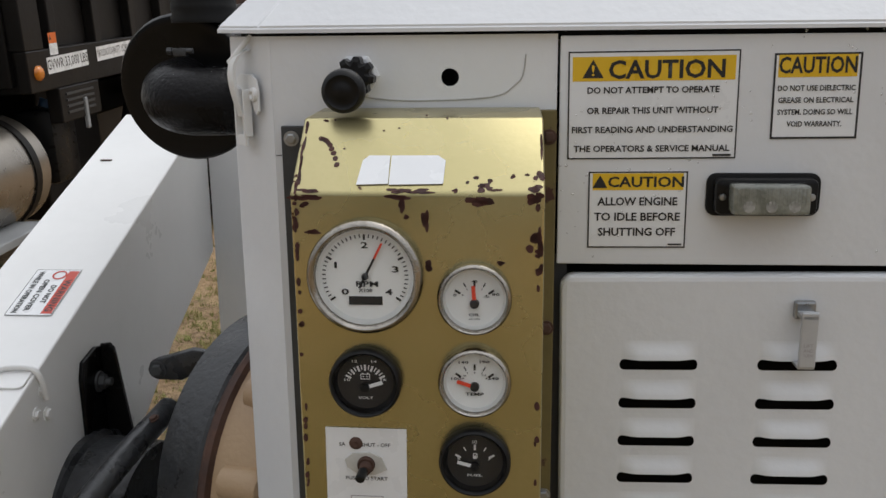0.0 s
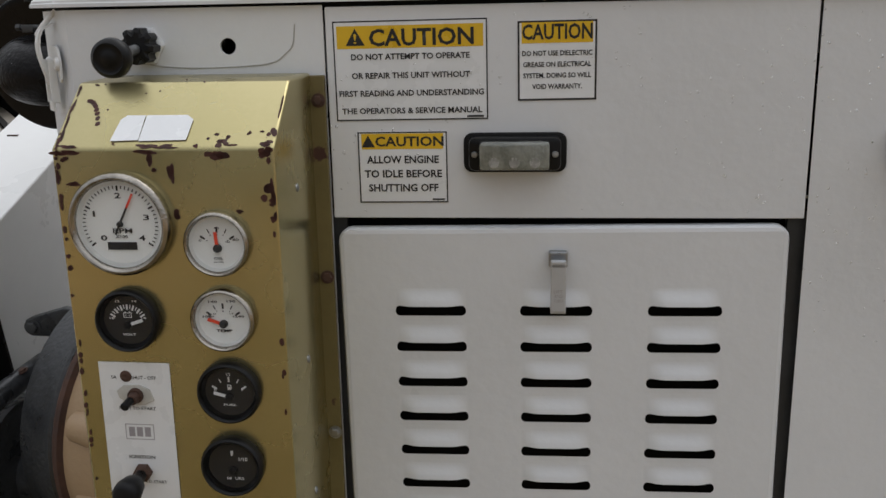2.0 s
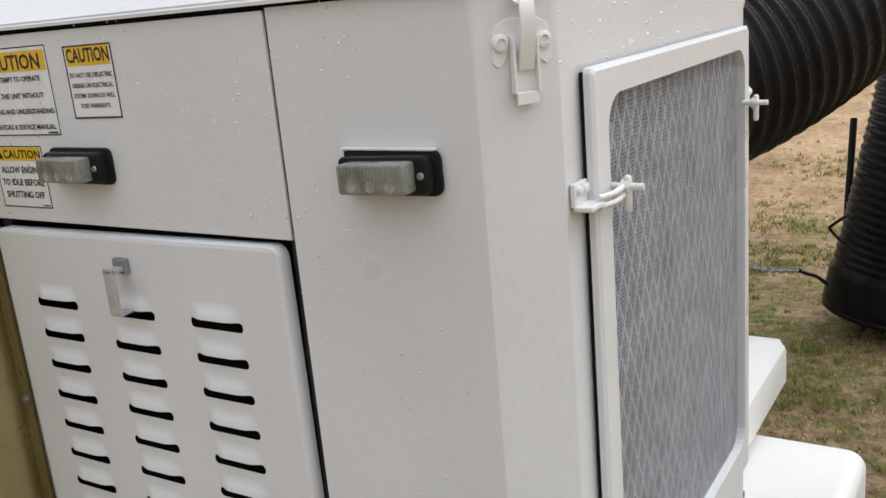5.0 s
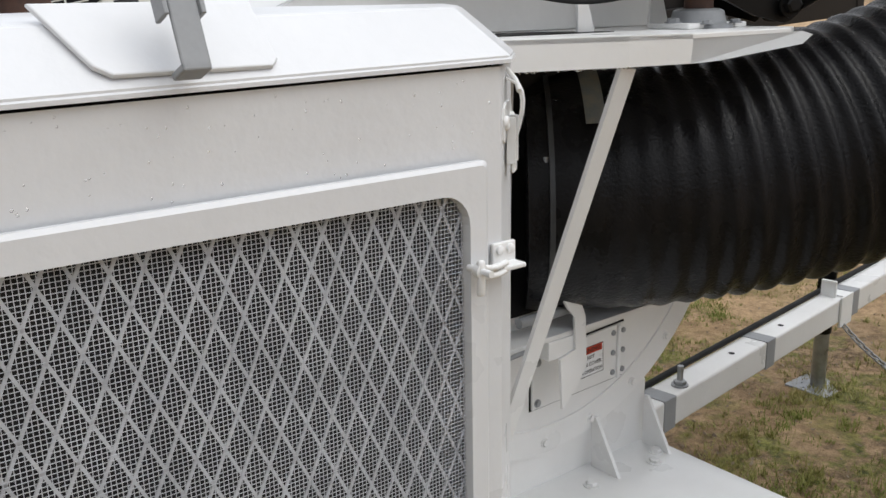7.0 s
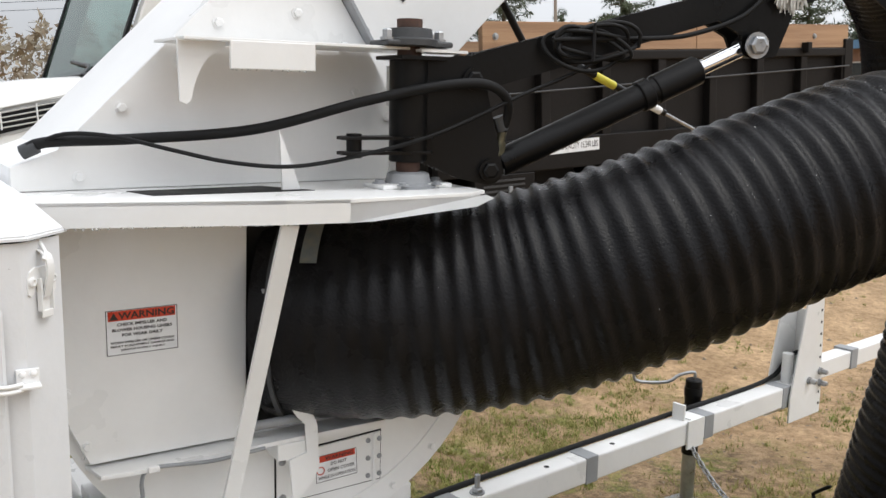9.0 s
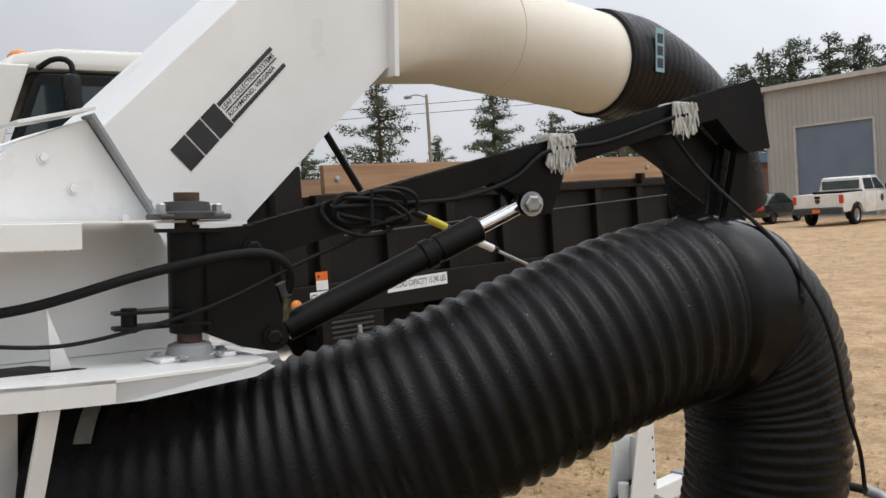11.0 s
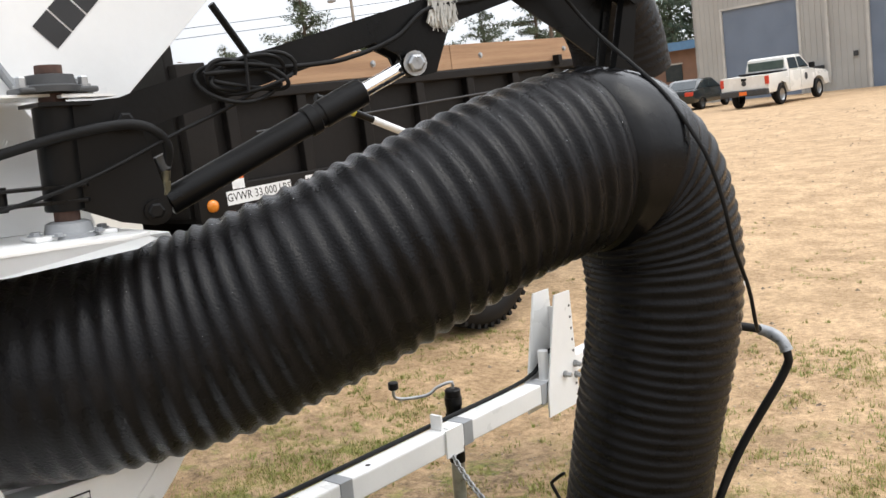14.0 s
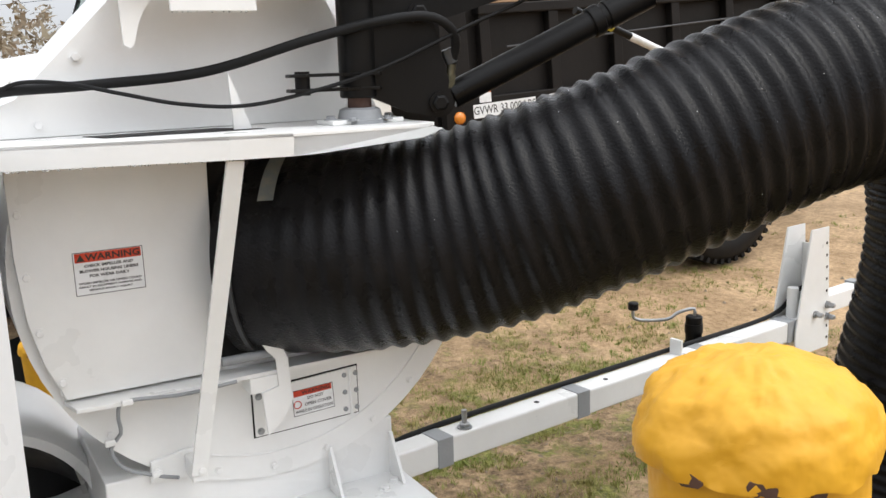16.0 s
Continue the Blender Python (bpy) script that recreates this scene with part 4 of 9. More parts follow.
part("start_button_sleeve", bm, RUST, sw, soft=40)
bm = add_lathe(bm_new(), m @ Vector((-0.001, 0.039, 0.012)), (-0.1, -1, -0.15), [(0, 0.0042), (0.012, 0.0042), (0.013, 0.003), (0.013, 0)], 14)
part("start_button", bm, PLASTIC, sw, soft=40)
bm = add_lathe(bm_new(), m @ Vector((0, -0.042, 0.0005)), (0, -1, 0), [(0, 0.0095), (0.006, 0.009), (0.007, 0.006), (0.007, 0)], 6)
part("ignition_nut", bm, RUST, sw)
bm = add_lathe(bm_new(), m @ Vector((0, -0.042, 0.005)), (0, -1, -0.05), [(0, 0.0055), (0.012, 0.006), (0.02, 0.011), (0.032, 0.0135), (0.04, 0.0128), (0.043, 0.009), (0.0435, 0)], 24)
part("ignition_knob", bm, PLASTIC, sw, soft=50)
m = on_plane((-0.0475, PY - 0.0008, 0.8935), (1, 0, 0.012), (0, 0, 1), 1, 1)
sticker(panel, m, 0.146, 0.0128, [("DIESEL FUEL ONLY", 0, 0, 0.088, 0.0068, 0.0)], "fuel_label", "white strip label reading DIESEL FUEL ONLY", border=0)


def gauge(x, z, r, face, label, name="gauge", tach=False, needle=90, marks=(), words=(), ticks=(-120, 120, 9), ink=None, tip=NEEDLE, sign=""):
    white = face is DIALWHITE
    g = thing(name, (x, PY, z), label, "gauge", "panel gauges")
    o = Vector((x, PY, z))
    ax = (0, -1, 0)
    rim = BEZEL if white else PLASTIC
    bm = add_lathe(bm_new(), o, ax, [(0, r * 0.96), (0.003, r), (0.009, r), (0.0125, r * 0.96), (0.0135, r * 0.91), (0.012, r * 0.86), (0.008, r * 0.84), (0.006, r * 0.83)], 56)
    part("bezel", bm, rim, g, "polished chrome bezel" if white else "black plastic bezel", soft=50)
    bm = add_lathe(bm_new(), o, ax, [(0.004, 0), (0.004, r * 0.77), (0.0085, r * 0.84)], 48)
    part("dial", bm, face, g)
    m = on_plane(o + Vector((0, -0.0045, 0)), (1, 0, 0), (0, 0, 1), 1, 1)
    inkm = ink or (INK if white else STICKWHITE)
    bm = bm_new()
    t0, t1, nt = ticks
    rt = 0.74 if tach else 0.62
    cyo = 0.0 if tach else -0.12
    for k in range(nt):
        a = radians(t0 + (t1 - t0) * k / (nt - 1))
        major = k % (10 if tach else 2) == 0
        ln = 0.10 if major else 0.06
        wd = r * (0.018 if major else 0.01) * (1 if tach else 1.6)
        rm = m @ Matrix.Rotation(-a, 4, "Z")
        if not tach:
            rm = rm if not cyo else m @ Matrix.Translation((0, cyo * r, 0)) @ Matrix.Rotation(-a, 4, "Z")
            ln = 0.17 if major else 0.13
        add_box(bm, -wd, wd, r * (rt - ln), r * rt, 0, 0.0002, 0, rm)
        if white and not tach:
            add_box(bm, -wd * 0.6, wd * 0.6, r * (rt - ln - 0.09), r * (rt - ln - 0.05), 0, 0.0002, 0, rm)
    for w, px, py, wd, cap in words:
        text_bm(w, m @ Matrix.Translation((px * r, py * r, 0.0003)), wd * r, cap * r, 0.02, out=bm)
    part("markings", bm, inkm, g)
    if sign:
        bm = bm_new()
        hw, hh = (0.13, 0.08) if sign == "battery" else (0.05, 0.085)
        for x0, x1, z0, z1 in ((-hw, hw, hh - 0.02, hh), (-hw, hw, -hh, -hh + 0.02), (-hw, -hw + 0.02, -hh, hh), (hw - 0.02, hw, -hh, hh)) + (((-0.09, -0.05, hh, hh + 0.03), (0.05, 0.09, hh, hh + 0.03), (-0.08, -0.03, -0.01, 0.01), (0.03, 0.08, -0.01, 0.01)) if sign == "battery" else ((-0.05, 0.05, -0.06, 0.01), (0.06, 0.075, -0.06, 0.07))):
            rect(bm, m, x0 * r, x1 * r, (z0 + 0.16) * r, (z1 + 0.16) * r, 0.0001, 0.0002)
        part("printed_sign", bm, inkm, g)
    if tach:
        part("hour_window", rect(bm_new(), m, -0.29 * r, 0.29 * r, -0.50 * r, -0.35 * r, 0.0001, 0.0003), DIALBLACK, g)
    cy = 0.0 if tach else -0.14 * r
    nm = m @ Matrix.Translation((0, cy, 0.0018)) @ Matrix.Rotation(-radians(needle), 4, "Z")
    ln = 0.66 * r if tach else 0.50 * r
    wd = 0.02 * r if tach else 0.05 * r
    bm = bm_new()
    if tach:
        add_box(bm, -wd, wd, -0.22 * r, ln * 0.55, 0, 0.0008, 0, nm)
        part("needle", bm, INK, g)
        bm = bm_new()
        add_box(bm, -wd, wd, ln * 0.55, ln, 0, 0.0008, 0, nm)
        part("needle_tip", bm, NEEDLE, g, "red needle tip")
    else:
        add_box(bm, -wd, wd, 0, ln, 0, 0.0008, 0, nm)
        part("needle", bm, tip, g)
    bm = add_lathe(bm_new(), m @ Vector((0, cy, 0.0)), ax, [(0, (0.06 if tach else 0.13) * r), (0.0035, (0.055 if tach else 0.12) * r), (0.0045, 0.03 * r), (0.0045, 0)], 24)
    part("hub", bm, INK if white else PLASTIC, g, soft=40)
    bm = add_lathe(bm_new(), o, ax, [(0.0105, r * 0.862), (0.0112, r * 0.5), (0.0115, 0)], 40)
    pane = part("glass", bm, CLEAR, g, "domed clear glass", soft=60)
    pane.visible_shadow = False


gauge(-0.0965, 1.19, 0.0485, DIALWHITE, "large chrome-rimmed white tachometer reading about 2300 rpm", "tachometer", True, 27,
      words=(("0", -0.35, -0.27, 0.13, 0.11), ("1", -0.50, 0.20, 0.045, 0.11), ("2", 0.0, 0.55, 0.12, 0.11), ("3", 0.52, 0.13, 0.12, 0.11), ("4", 0.40, -0.27, 0.13, 0.11), ("RPM", 0.03, -0.13, 0.38, 0.095), ("X100", 0.0, -0.245, 0.24, 0.06)), ticks=(-125, 125, 41))
gauge(-0.006, 1.172, 0.031, DIALWHITE, "chrome-rimmed white oil pressure gauge with a red needle", needle=-4,
      words=(("0", -0.52, 0.09, 0.09, 0.07), ("40", 0.0, 0.47, 0.16, 0.07), ("80", 0.56, 0.12, 0.20, 0.07), ("100", 0.32, 0.05, 0.14, 0.05), ("OIL", 0.0, -0.45, 0.30, 0.08), ("psi kPa", 0.0, -0.57, 0.30, 0.05)), ticks=(-56, 56, 5))
gauge(-0.006, 1.099, 0.031, DIALWHITE, "chrome-rimmed white water temperature gauge with a red needle", needle=-72,
      words=(("100", -0.50, 0.08, 0.28, 0.075), ("140", -0.30, 0.55, 0.27, 0.075), ("190", 0.27, 0.57, 0.27, 0.075), ("240", 0.5, 0.1, 0.30, 0.075), ("TEMP", 0.0, -0.36, 0.5, 0.09), ("40", -0.27, 0.17, 0.09, 0.05), ("115", 0.26, 0.19, 0.12, 0.05)), ticks=(-56, 56, 5))
gauge(-0.099, 1.097, 0.031, DIALBLACK, "black voltmeter with white markings", needle=72, tip=STICKWHITE,
      words=(("10", -0.50, 0.06, 0.16, 0.07), ("12", -0.28, 0.60, 0.15, 0.07), ("14", 0.25, 0.60, 0.15, 0.07), ("16", 0.50, 0.08, 0.16, 0.07), ("VOLT", 0.0, -0.46, 0.42, 0.08)), ticks=(-60, 60, 13), sign="battery", ink=STICKWHITE)
gauge(-0.006, 1.026, 0.031, DIALBLACK, "black fuel gauge with white markings", needle=-75, tip=STICKWHITE,
      words=(("E", -0.44, 0.08, 0.07, 0.08), ("1/2", 0.0, 0.58, 0.13, 0.1), ("F", 0.42, 0.08, 0.07, 0.08), ("FUEL", 0.0, -0.42, 0.42, 0.07)), ticks=(-60, 60, 5), sign="pump", ink=STICKWHITE)
gauge(-0.0085, 0.949, 0.031, DIALBLACK, "black engine hour meter", needle=180, tip=DIALBLACK,
      words=(("1/10", 0.34, 0.22, 0.28, 0.13), ("HOURS", 0.06, -0.44, 0.55, 0.10)), ticks=(-2, 2, 2), ink=STICKWHITE)


# ---- blower housing ----
HX = 0.25
HC = Vector((0, 2.16, 1.10))
blower = thing("blower_housing", (0.1, 2.1, 0.46), "white painted steel leaf blower housing with bolted covers", "blower housing")


def side_plate(name, poly, x, t, mat, parent, bev=0.0, label=""):
    """An upright plate in the y-z plane, its outer face at x."""
    return part(name, add_prism(bm_new(), poly, (x - t, 0, 0), (0, 1, 0), (0, 0, 1), t, bev), mat, parent, label)


ring = [(HC.y + 0.555 * math.cos(math.tau * k / 64), HC.z + 0.555 * math.sin(math.tau * k / 64)) for k in range(64)]
ks = [k for k in range(64) if ring[k][1] < 1.37]
start = next(k for k in ks if (k - 1) % 64 not in ks)
drum = [ring[(start + i) % 64] for i in range(len(ks))]
side_plate("drum", drum, HX - 0.006, 0.42, WHITE2, blower)
side_plate("face_plate", drum, HX, 0.006, WHITE2, blower, 0.0015, "white round face plate")
for k in range(9):
    a = radians(208 + k * 15)
    hexbolt("bolt", (HX, HC.y + 0.532 * math.cos(a), HC.z + 0.532 * math.sin(a)), (1, 0, 0), 0.0075, WHITE2, blower)
bm = bm_new()
pts = [Vector((HX + 0.0015, HC.y + 0.495 * math.cos(radians(a)), HC.z + 0.495 * math.sin(radians(a)))) for a in range(250, 331, 4)]
add_tube(bm, pts, 0.0022, 6, 0.02, False)
part("face_seam", bm, WHITE2, blower)
# wear cover with its label
wall = side_plate("intake_side", [(1.622, 1.352), (1.622, 1.16), (1.632, 1.03), (1.655, 0.93), (1.69, 0.845), (2.018, 0.845), (2.03, 1.352)], 0.277, 0.026, WHITE2, blower, 0.002, "white intake side plate")
for y, z in ((1.637, 1.25), (1.64, 1.12), (1.652, 1.0), (1.685, 0.885)):
    hexbolt("bolt", (0.277, y, z), (1, 0, 0), 0.0075, WHITE2, blower)
m = on_plane((0.2778, 1.803, 1.113), (0, 1, 0.0), (0, 0, 1), 1, 1)
lab = sticker(blower, m, 0.143, 0.093, [
    ("WARNING", 0.009, 0.0345, 0.112, 0.0145, 0.014), ("CHECK IMPELLER AND", 0, 0.0165, 0.100, 0.0065, 0.03), ("BLOWER HOUSING LINERS", 0, 0.0055, 0.120, 0.0065, 0.03), ("FOR WEAR DAILY", 0, -0.0055, 0.082, 0.0065, 0.03),
    ("WORN IMPELLER OR LINERS COULD", 0, -0.0205, 0.128, 0.005, 0.03), ("RESULT IN EQUIPMENT DAMAGE AND", 0, -0.0285, 0.128, 0.005, 0.03), ("SERIOUS BODILY INJURY", 0, -0.0365, 0.09, 0.005, 0.03)],
    "warning_label", "white label with a red WARNING head on impeller wear", band=(0.0245, 0.0445), bandmat=STICKRED)
part("warning_triangle", triangle_sign(bm_new(), m, -0.056, 0.034, 0.016), INK, lab)
# black plate for the shade inside the intake mouth, behind the hose
box_part("intake_shade", HX + 0.001, HX + 0.006, 2.031, 2.55, 0.865, 1.354, RUBBER, blower)
# shelf angle
bm = add_prism(bm_new(), [(0.251, 1.685), (0.325, 1.70), (0.334, 1.80), (0.325, 2.0), (0.32, 2.44), (0.251, 2.46)], (0, 0, 0.828), (1, 0, 0), (0, 1, 0), 0.009, 0.002)
part("shelf", bm, WHITE2, blower)
cyl_part("hinge_rod", (0.30, 2.02, 0.872), (0.31, 2.33, 0.878), 0.011, GREYPAINT, blower)
bm = add_box(bm_new(), 0.262, 0.3275, 2.073, 2.145, 0.79, 0.8275, 0.002)
part("stop_block", bm, WHITE2, blower)
side_plate("latch_arm", [(2.106, 0.684), (2.098, 0.79), (2.140, 0.80), (2.136, 0.868), (2.118, 0.886), (2.106, 0.905), (2.130, 0.910), (2.152, 0.896), (2.166, 0.862), (2.171, 0.76), (2.150, 0.725)], 0.334, 0.006, WHITE2, blower, 0.001, "white hooked latch plate")
# clean-out cover
cover = side_plate("cleanout_cover", [(2.099, 0.655), (2.369, 0.661), (2.37, 0.782), (2.099, 0.769)], HX + 0.007, 0.006, WHITE2, blower, 0.001, "white clean-out cover")
side_plate("cover_gasket", [(2.095, 0.651), (2.373, 0.657), (2.374, 0.786), (2.095, 0.773)], HX + 0.0015, 0.001, RUBBER, blower)
for y, z in ((2.112, 0.756), (2.112, 0.668)):
    hexbolt("bolt", (HX + 0.007, y, z), (1, 0, 0), 0.006, STEEL, cover)
cyl_part("hinge", (HX + 0.010, 2.35, 0.66), (HX + 0.010, 2.35, 0.78), 0.0045, WHITE2, cover)
for y in (2.335, 2.366):
    for z in (0.675, 0.72, 0.765):
        bm = add_lathe(bm_new(), (HX + 0.007, y, z), (1, 0, 0), [(0, 0.0065), (0.003, 0.006), (0.005, 0.003), (0.005, 0)], 12)
        part("rivet", bm, GREYPAINT, cover, soft=40)
m = on_plane((HX + 0.0075, 2.25, 0.7195), (0, 1, 0.04), (0, 0, 1), 1, 1)
lab = sticker(blower, m, 0.108, 0.066, [("WARNING", 0.008, 0.0245, 0.075, 0.0105, 0.014), ("DO NOT", 0.006, 0.0085, 0.042, 0.0085, 0.012), ("OPEN COVER", 0.012, -0.007, 0.072, 0.0085, 0.012), ("WHILE IN OPERATION", 0, -0.0225, 0.098, 0.0085, 0.012)],
    "warning_label", "white label with a red WARNING head on the cover", band=(0.0165, 0.0315), bandmat=STICKRED)
bm = add_lathe(bm_new(), m @ Vector((-0.042, -0.004, 0.0006)), (1, 0, 0), [(0, 0.0105), (0.0006, 0.0105), (0.0006, 0.008), (0, 0.008)], 24)
part("prohibition_ring", bm, STICKRED, lab)
# ties and clip on the shelf, sensor lead
lead = thing("sensor_lead", (0.33, 1.83, 0.64), "grey painted sensor cable tied to the housing", "cable")
bm = add_tube(bm_new(), [(0.335, 2.04, 0.832), (0.342, 1.92, 0.83), (0.336, 1.80, 0.838), (0.30, 1.785, 0.80), (0.275, 1.79, 0.745), (0.262, 1.768, 0.71), (0.262, 1.79, 0.66), (0.27, 1.86, 0.625), (0.30, 1.90, 0.622)], 0.0045, 8, 0.015)
part("cable", bm, GREYPAINT, lead, soft=60)
for p in ((0.338, 1.80, 0.836), (0.266, 1.768, 0.725), (0.27, 1.86, 0.628)):
    part("clip", add_box(bm_new(), p[0] - 0.006, p[0] + 0.006, p[1] - 0.012, p[1] + 0.012, p[2] - 0.007, p[2] + 0.007, 0.003), WHITE2, lead)
# strut
s0, s1 = Vector((0.548, 2.012, 1.352)), Vector((0.332, 1.938, 0.632))
d = (s1 - s0).normalized()
q = Vector((0, 1, 0)) - d * d.y
q.normalize()
nn = d.cross(q).normalized()
bm = bm_new()
vs = [bm.verts.new(p + q * a * 0.0175 + nn * b * 0.004) for p in (s0, s1) for a, b in ((-1, -1), (1, -1), (1, 1), (-1, 1))]
for f in ((0, 1, 2, 3), (7, 6, 5, 4), (0, 4, 5, 1), (1, 5, 6, 2), (2, 6, 7, 3), (3, 7, 4, 0)):
    bm.faces.new([vs[i] for i in f])
part("strut", bm, WHITE2, blower, "white flat steel brace")
hexbolt("bolt", (0.336, 1.945, 0.642), (1, 0, 0), 0.008, WHITE2, blower)
hexbolt("bolt", (0.262, 1.86, 0.632), (1, 0, 0), 0.008, WHITE2, blower)
side_plate("foot_lug", [(1.845, 0.605), (1.93, 0.600), (1.97, 0.62), (1.965, 0.665), (1.93, 0.668), (1.85, 0.655)], 0.262, 0.01, WHITE2, blower, 0.002)
bm = add_box(bm_new(), 0.262, 0.327, 1.925, 1.96, 0.61, 0.66, 0.003)
part("strut_lug", bm, WHITE2, blower)

# ---- top plate ----
top = thing("swivel_plate", (0.4, 2.0, 1.355), "white steel top plate with a turned-down edge", "steel plate")
poly = [(0.26, 1.57), (0.428, 1.588), (0.562, 2.000), (0.585, 2.12), (0.578, 2.40), (0.55, 2.455), (0.2, 2.47), (0.2, 1.57)]
bm = add_prism(bm_new(), poly, (0, 0, 1.392), (1, 0, 0), (0, 1, 0), 0.008, 0.002)
part("plate", bm, WHITE2, top)
bm = bm_new()
for (xa, ya), (xb, yb) in zip(poly[:4], poly[1:4]):
    a, b = Vector((xa, ya, 0)), Vector((xb, yb, 0))
    dd = (b - a).normalized()
    add_prism(bm, [(0, 1.354), ((b - a).length, 1.354), ((b - a).length, 1.3995), (0, 1.3995)], a, dd, (0, 0, 1), -0.006)
part("turned_edge", bm, WHITE2, top)
bm = bm_new()
vs = [bm.verts.new(p) for p in ((0.583, 2.119, 1.393), (0.577, 2.44, 1.393), (0.590, 2.452, 1.387), (0.602, 2.40, 1.373), (0.606, 2.16, 1.357), (0.586, 2.119, 1.354))]
bm.faces.new(vs)
bmesh.ops.solidify(bm, geom=bm.faces[:], thickness=0.004)
part("deflector_lip", bm, WHITE2, top)
part("slot", add_prism(bm_new(), [(0.305, 1.775), (0.40, 1.80), (0.425, 2.12), (0.303, 2.05)], (0, 0, 1.3995), (1, 0, 0), (0, 1, 0), 0.0017), RUBBER, top)
side_plate("gusset", [(2.06, 1.40), (2.10, 1.40), (2.055, 1.52)], 0.40, 0.006, WHITE2, top)
side_plate("gusset", [(2.36, 1.40), (2.42, 1.40), (2.37, 1.53)], 0.30, 0.006, WHITE2, top)

# ---- discharge chute ----
chute = thing("discharge_chute", (0, 2.4, 1.4), "white steel discharge chute with company lettering", "discharge chute")
CX0, CX1 = -0.21, 0.19
u = Vector((0, 0.719, 0.695))
v = Vector((0, 0.695, -0.719))
P0 = Vector((0, 2.236, 1.899))
duct = [P0 - u * 0.02, P0 + u * 0.95, Vector((0, 3.06, 2.60)), Vector((0, 3.06, 2.118)), P0 + u * 0.73 + v * 0.405, P0 - u * 0.10 + v * 0.405]
bm = add_prism(bm_new(), [(p.y, p.z) for p in duct], (CX0, 0, 0), (0, 1, 0), (0, 0, 1), CX1 - CX0, 0.004)
part("duct", bm, WHITE2, chute)
up_poly = [(1.577, 1.401), (1.577, 1.447), (1.665, 1.478), (2.05, 1.86), (2.19, 1.915), (2.33, 1.70), (2.43, 1.52), (2.47, 1.401)]
bm = add_prism(bm_new(), up_poly, (-0.22, 0, 0), (0, 1, 0), (0, 0, 1), HX - 0.012 + 0.22)
part("volute", bm, WHITE2, chute)
side_plate("side_plate", up_poly, HX + 0.002, 0.01, WHITE2, chute, 0.002)
for y, z in ((1.70, 1.425), (1.785, 1.56), (1.90, 1.655), (1.985, 1.735), (2.10, 1.83), (2.16, 1.765), (2.27, 1.70), (2.385, 1.545), (2.30, 1.60)):
    hexbolt("bolt", (HX + 0.002, y, z), (1, 0, 0), 0.009, WHITE2, chute)
# folded flange where the duct joins
a, b = Vector((0, 2.195, 1.925)), Vector((0, 2.335, 1.70))
dd = (b - a).normalized()
bm = add_box(bm_new(), 0, (b - a).length, 0, 0.07, -0.004, 0.004, 0.001, Matrix((dd, Vector((1, 0, 0)), dd.cross(Vector((1, 0, 0))))).transposed().to_4x4())
bmesh.ops.translate(bm, verts=bm.verts, vec=a + Vector((0.215, 0, 0)))
part("flange", bm, GREYPAINT, chute)
bm = add_box(bm_new(), 0.10, HX + 0.03, 2.04, 2.205, 1.914, 1.922, 0.001)
bmesh.ops.rotate(bm, verts=bm.verts, cent=(0, 2.12, 1.92), matrix=Matrix.Rotation(radians(14), 3, "X"))
part("flange", bm, WHITE2, chute)
hexbolt("bolt", (0.268, 2.315, 1.735), (0, 0.55, 0.83), 0.009, GREYPAINT, chute)
hexbolt("bolt", (0.268, 2.205, 1.905), (0, 0.55, 0.83), 0.009, GREYPAINT, chute)
# catch tray with its curved bracket
side_plate("curved_bracket", [(1.848, 1.694), (1.942, 1.694), (1.938, 1.676), (1.912, 1.664), (1.892, 1.64), (1.879, 1.61), (1.872, 1.578), (1.862, 1.571), (1.851, 1.577)], 0.42, 0.008, WHITE2, chute)
box_part("tray", 0.26, 0.455, 1.85, 2.42, 1.688, 1.694, WHITE2, chute, 0.001)
box_part("tray_edge", 0.448, 0.457, 1.936, 2.108, 1.638, 1.69, WHITE2, chute, 0.0015)
side_plate("tab", [(2.365, 1.66), (2.385, 1.66), (2.385, 1.59), (2.365, 1.57)], 0.34, 0.06, WHITE2, chute)
# round tube and its black spout
bm = bm_new()
fr = []
for k in range(36):
    a = math.tau * k / 36
    c, s = math.cos(a), math.sin(a)
    f = 1 / max(abs(c), abs(s))
    fr.append((c * f, s * f, c, s))
rows = []
cx = (CX0 + CX1) / 2
for t in (0, 0.12, 0.3, 0.5, 1.0):
    mix = min(1, t / 0.3)
    row = []
    yc = 3.062 + 1.128 * t
    zc = 2.335 - 0.07 * t
    for qx, qz, c, s in fr:
        hx, hz = 0.2 * (1 - mix) + 0.188 * mix, (0.235 * (1 - mix) + 0.188 * mix)
        row.append(bm.verts.new((cx + hx * (qx * (1 - mix) + c * mix), yc - (0.12 * (1 - mix)) * (1 if qz > 0 else -0.2) * 0, zc + hz * (qz * (1 - mix) + s * mix))))
    rows.append(row)
for r0, r1 in zip(rows, rows[1:]):
    for k in range(36):
        bm.faces.new((r0[k], r0[(k + 1) % 36], r1[(k + 1) % 36], r1[k]))
bm.faces.new(rows[0][::-1])
part("round_tube", bm, CANVAS, chute, "cream painted round discharge tube", soft=40)
for y, r in ((3.62, 0.190), (4.16, 0.191)):
    bm = bm_new()
    add_rings(bm, [(Vector((cx, y + dy, 2.335 - 0.07 * (y - 3.1) / 1.09)), rr, Vector((1, 0, 0)), Vector((0, 0, 1))) for dy, rr in ((0, 0.186), (0.002, r), (0.012, r), (0.014, 0.186))], 40)
    part("tube_seam", bm, CANVAS, chute, soft=40)
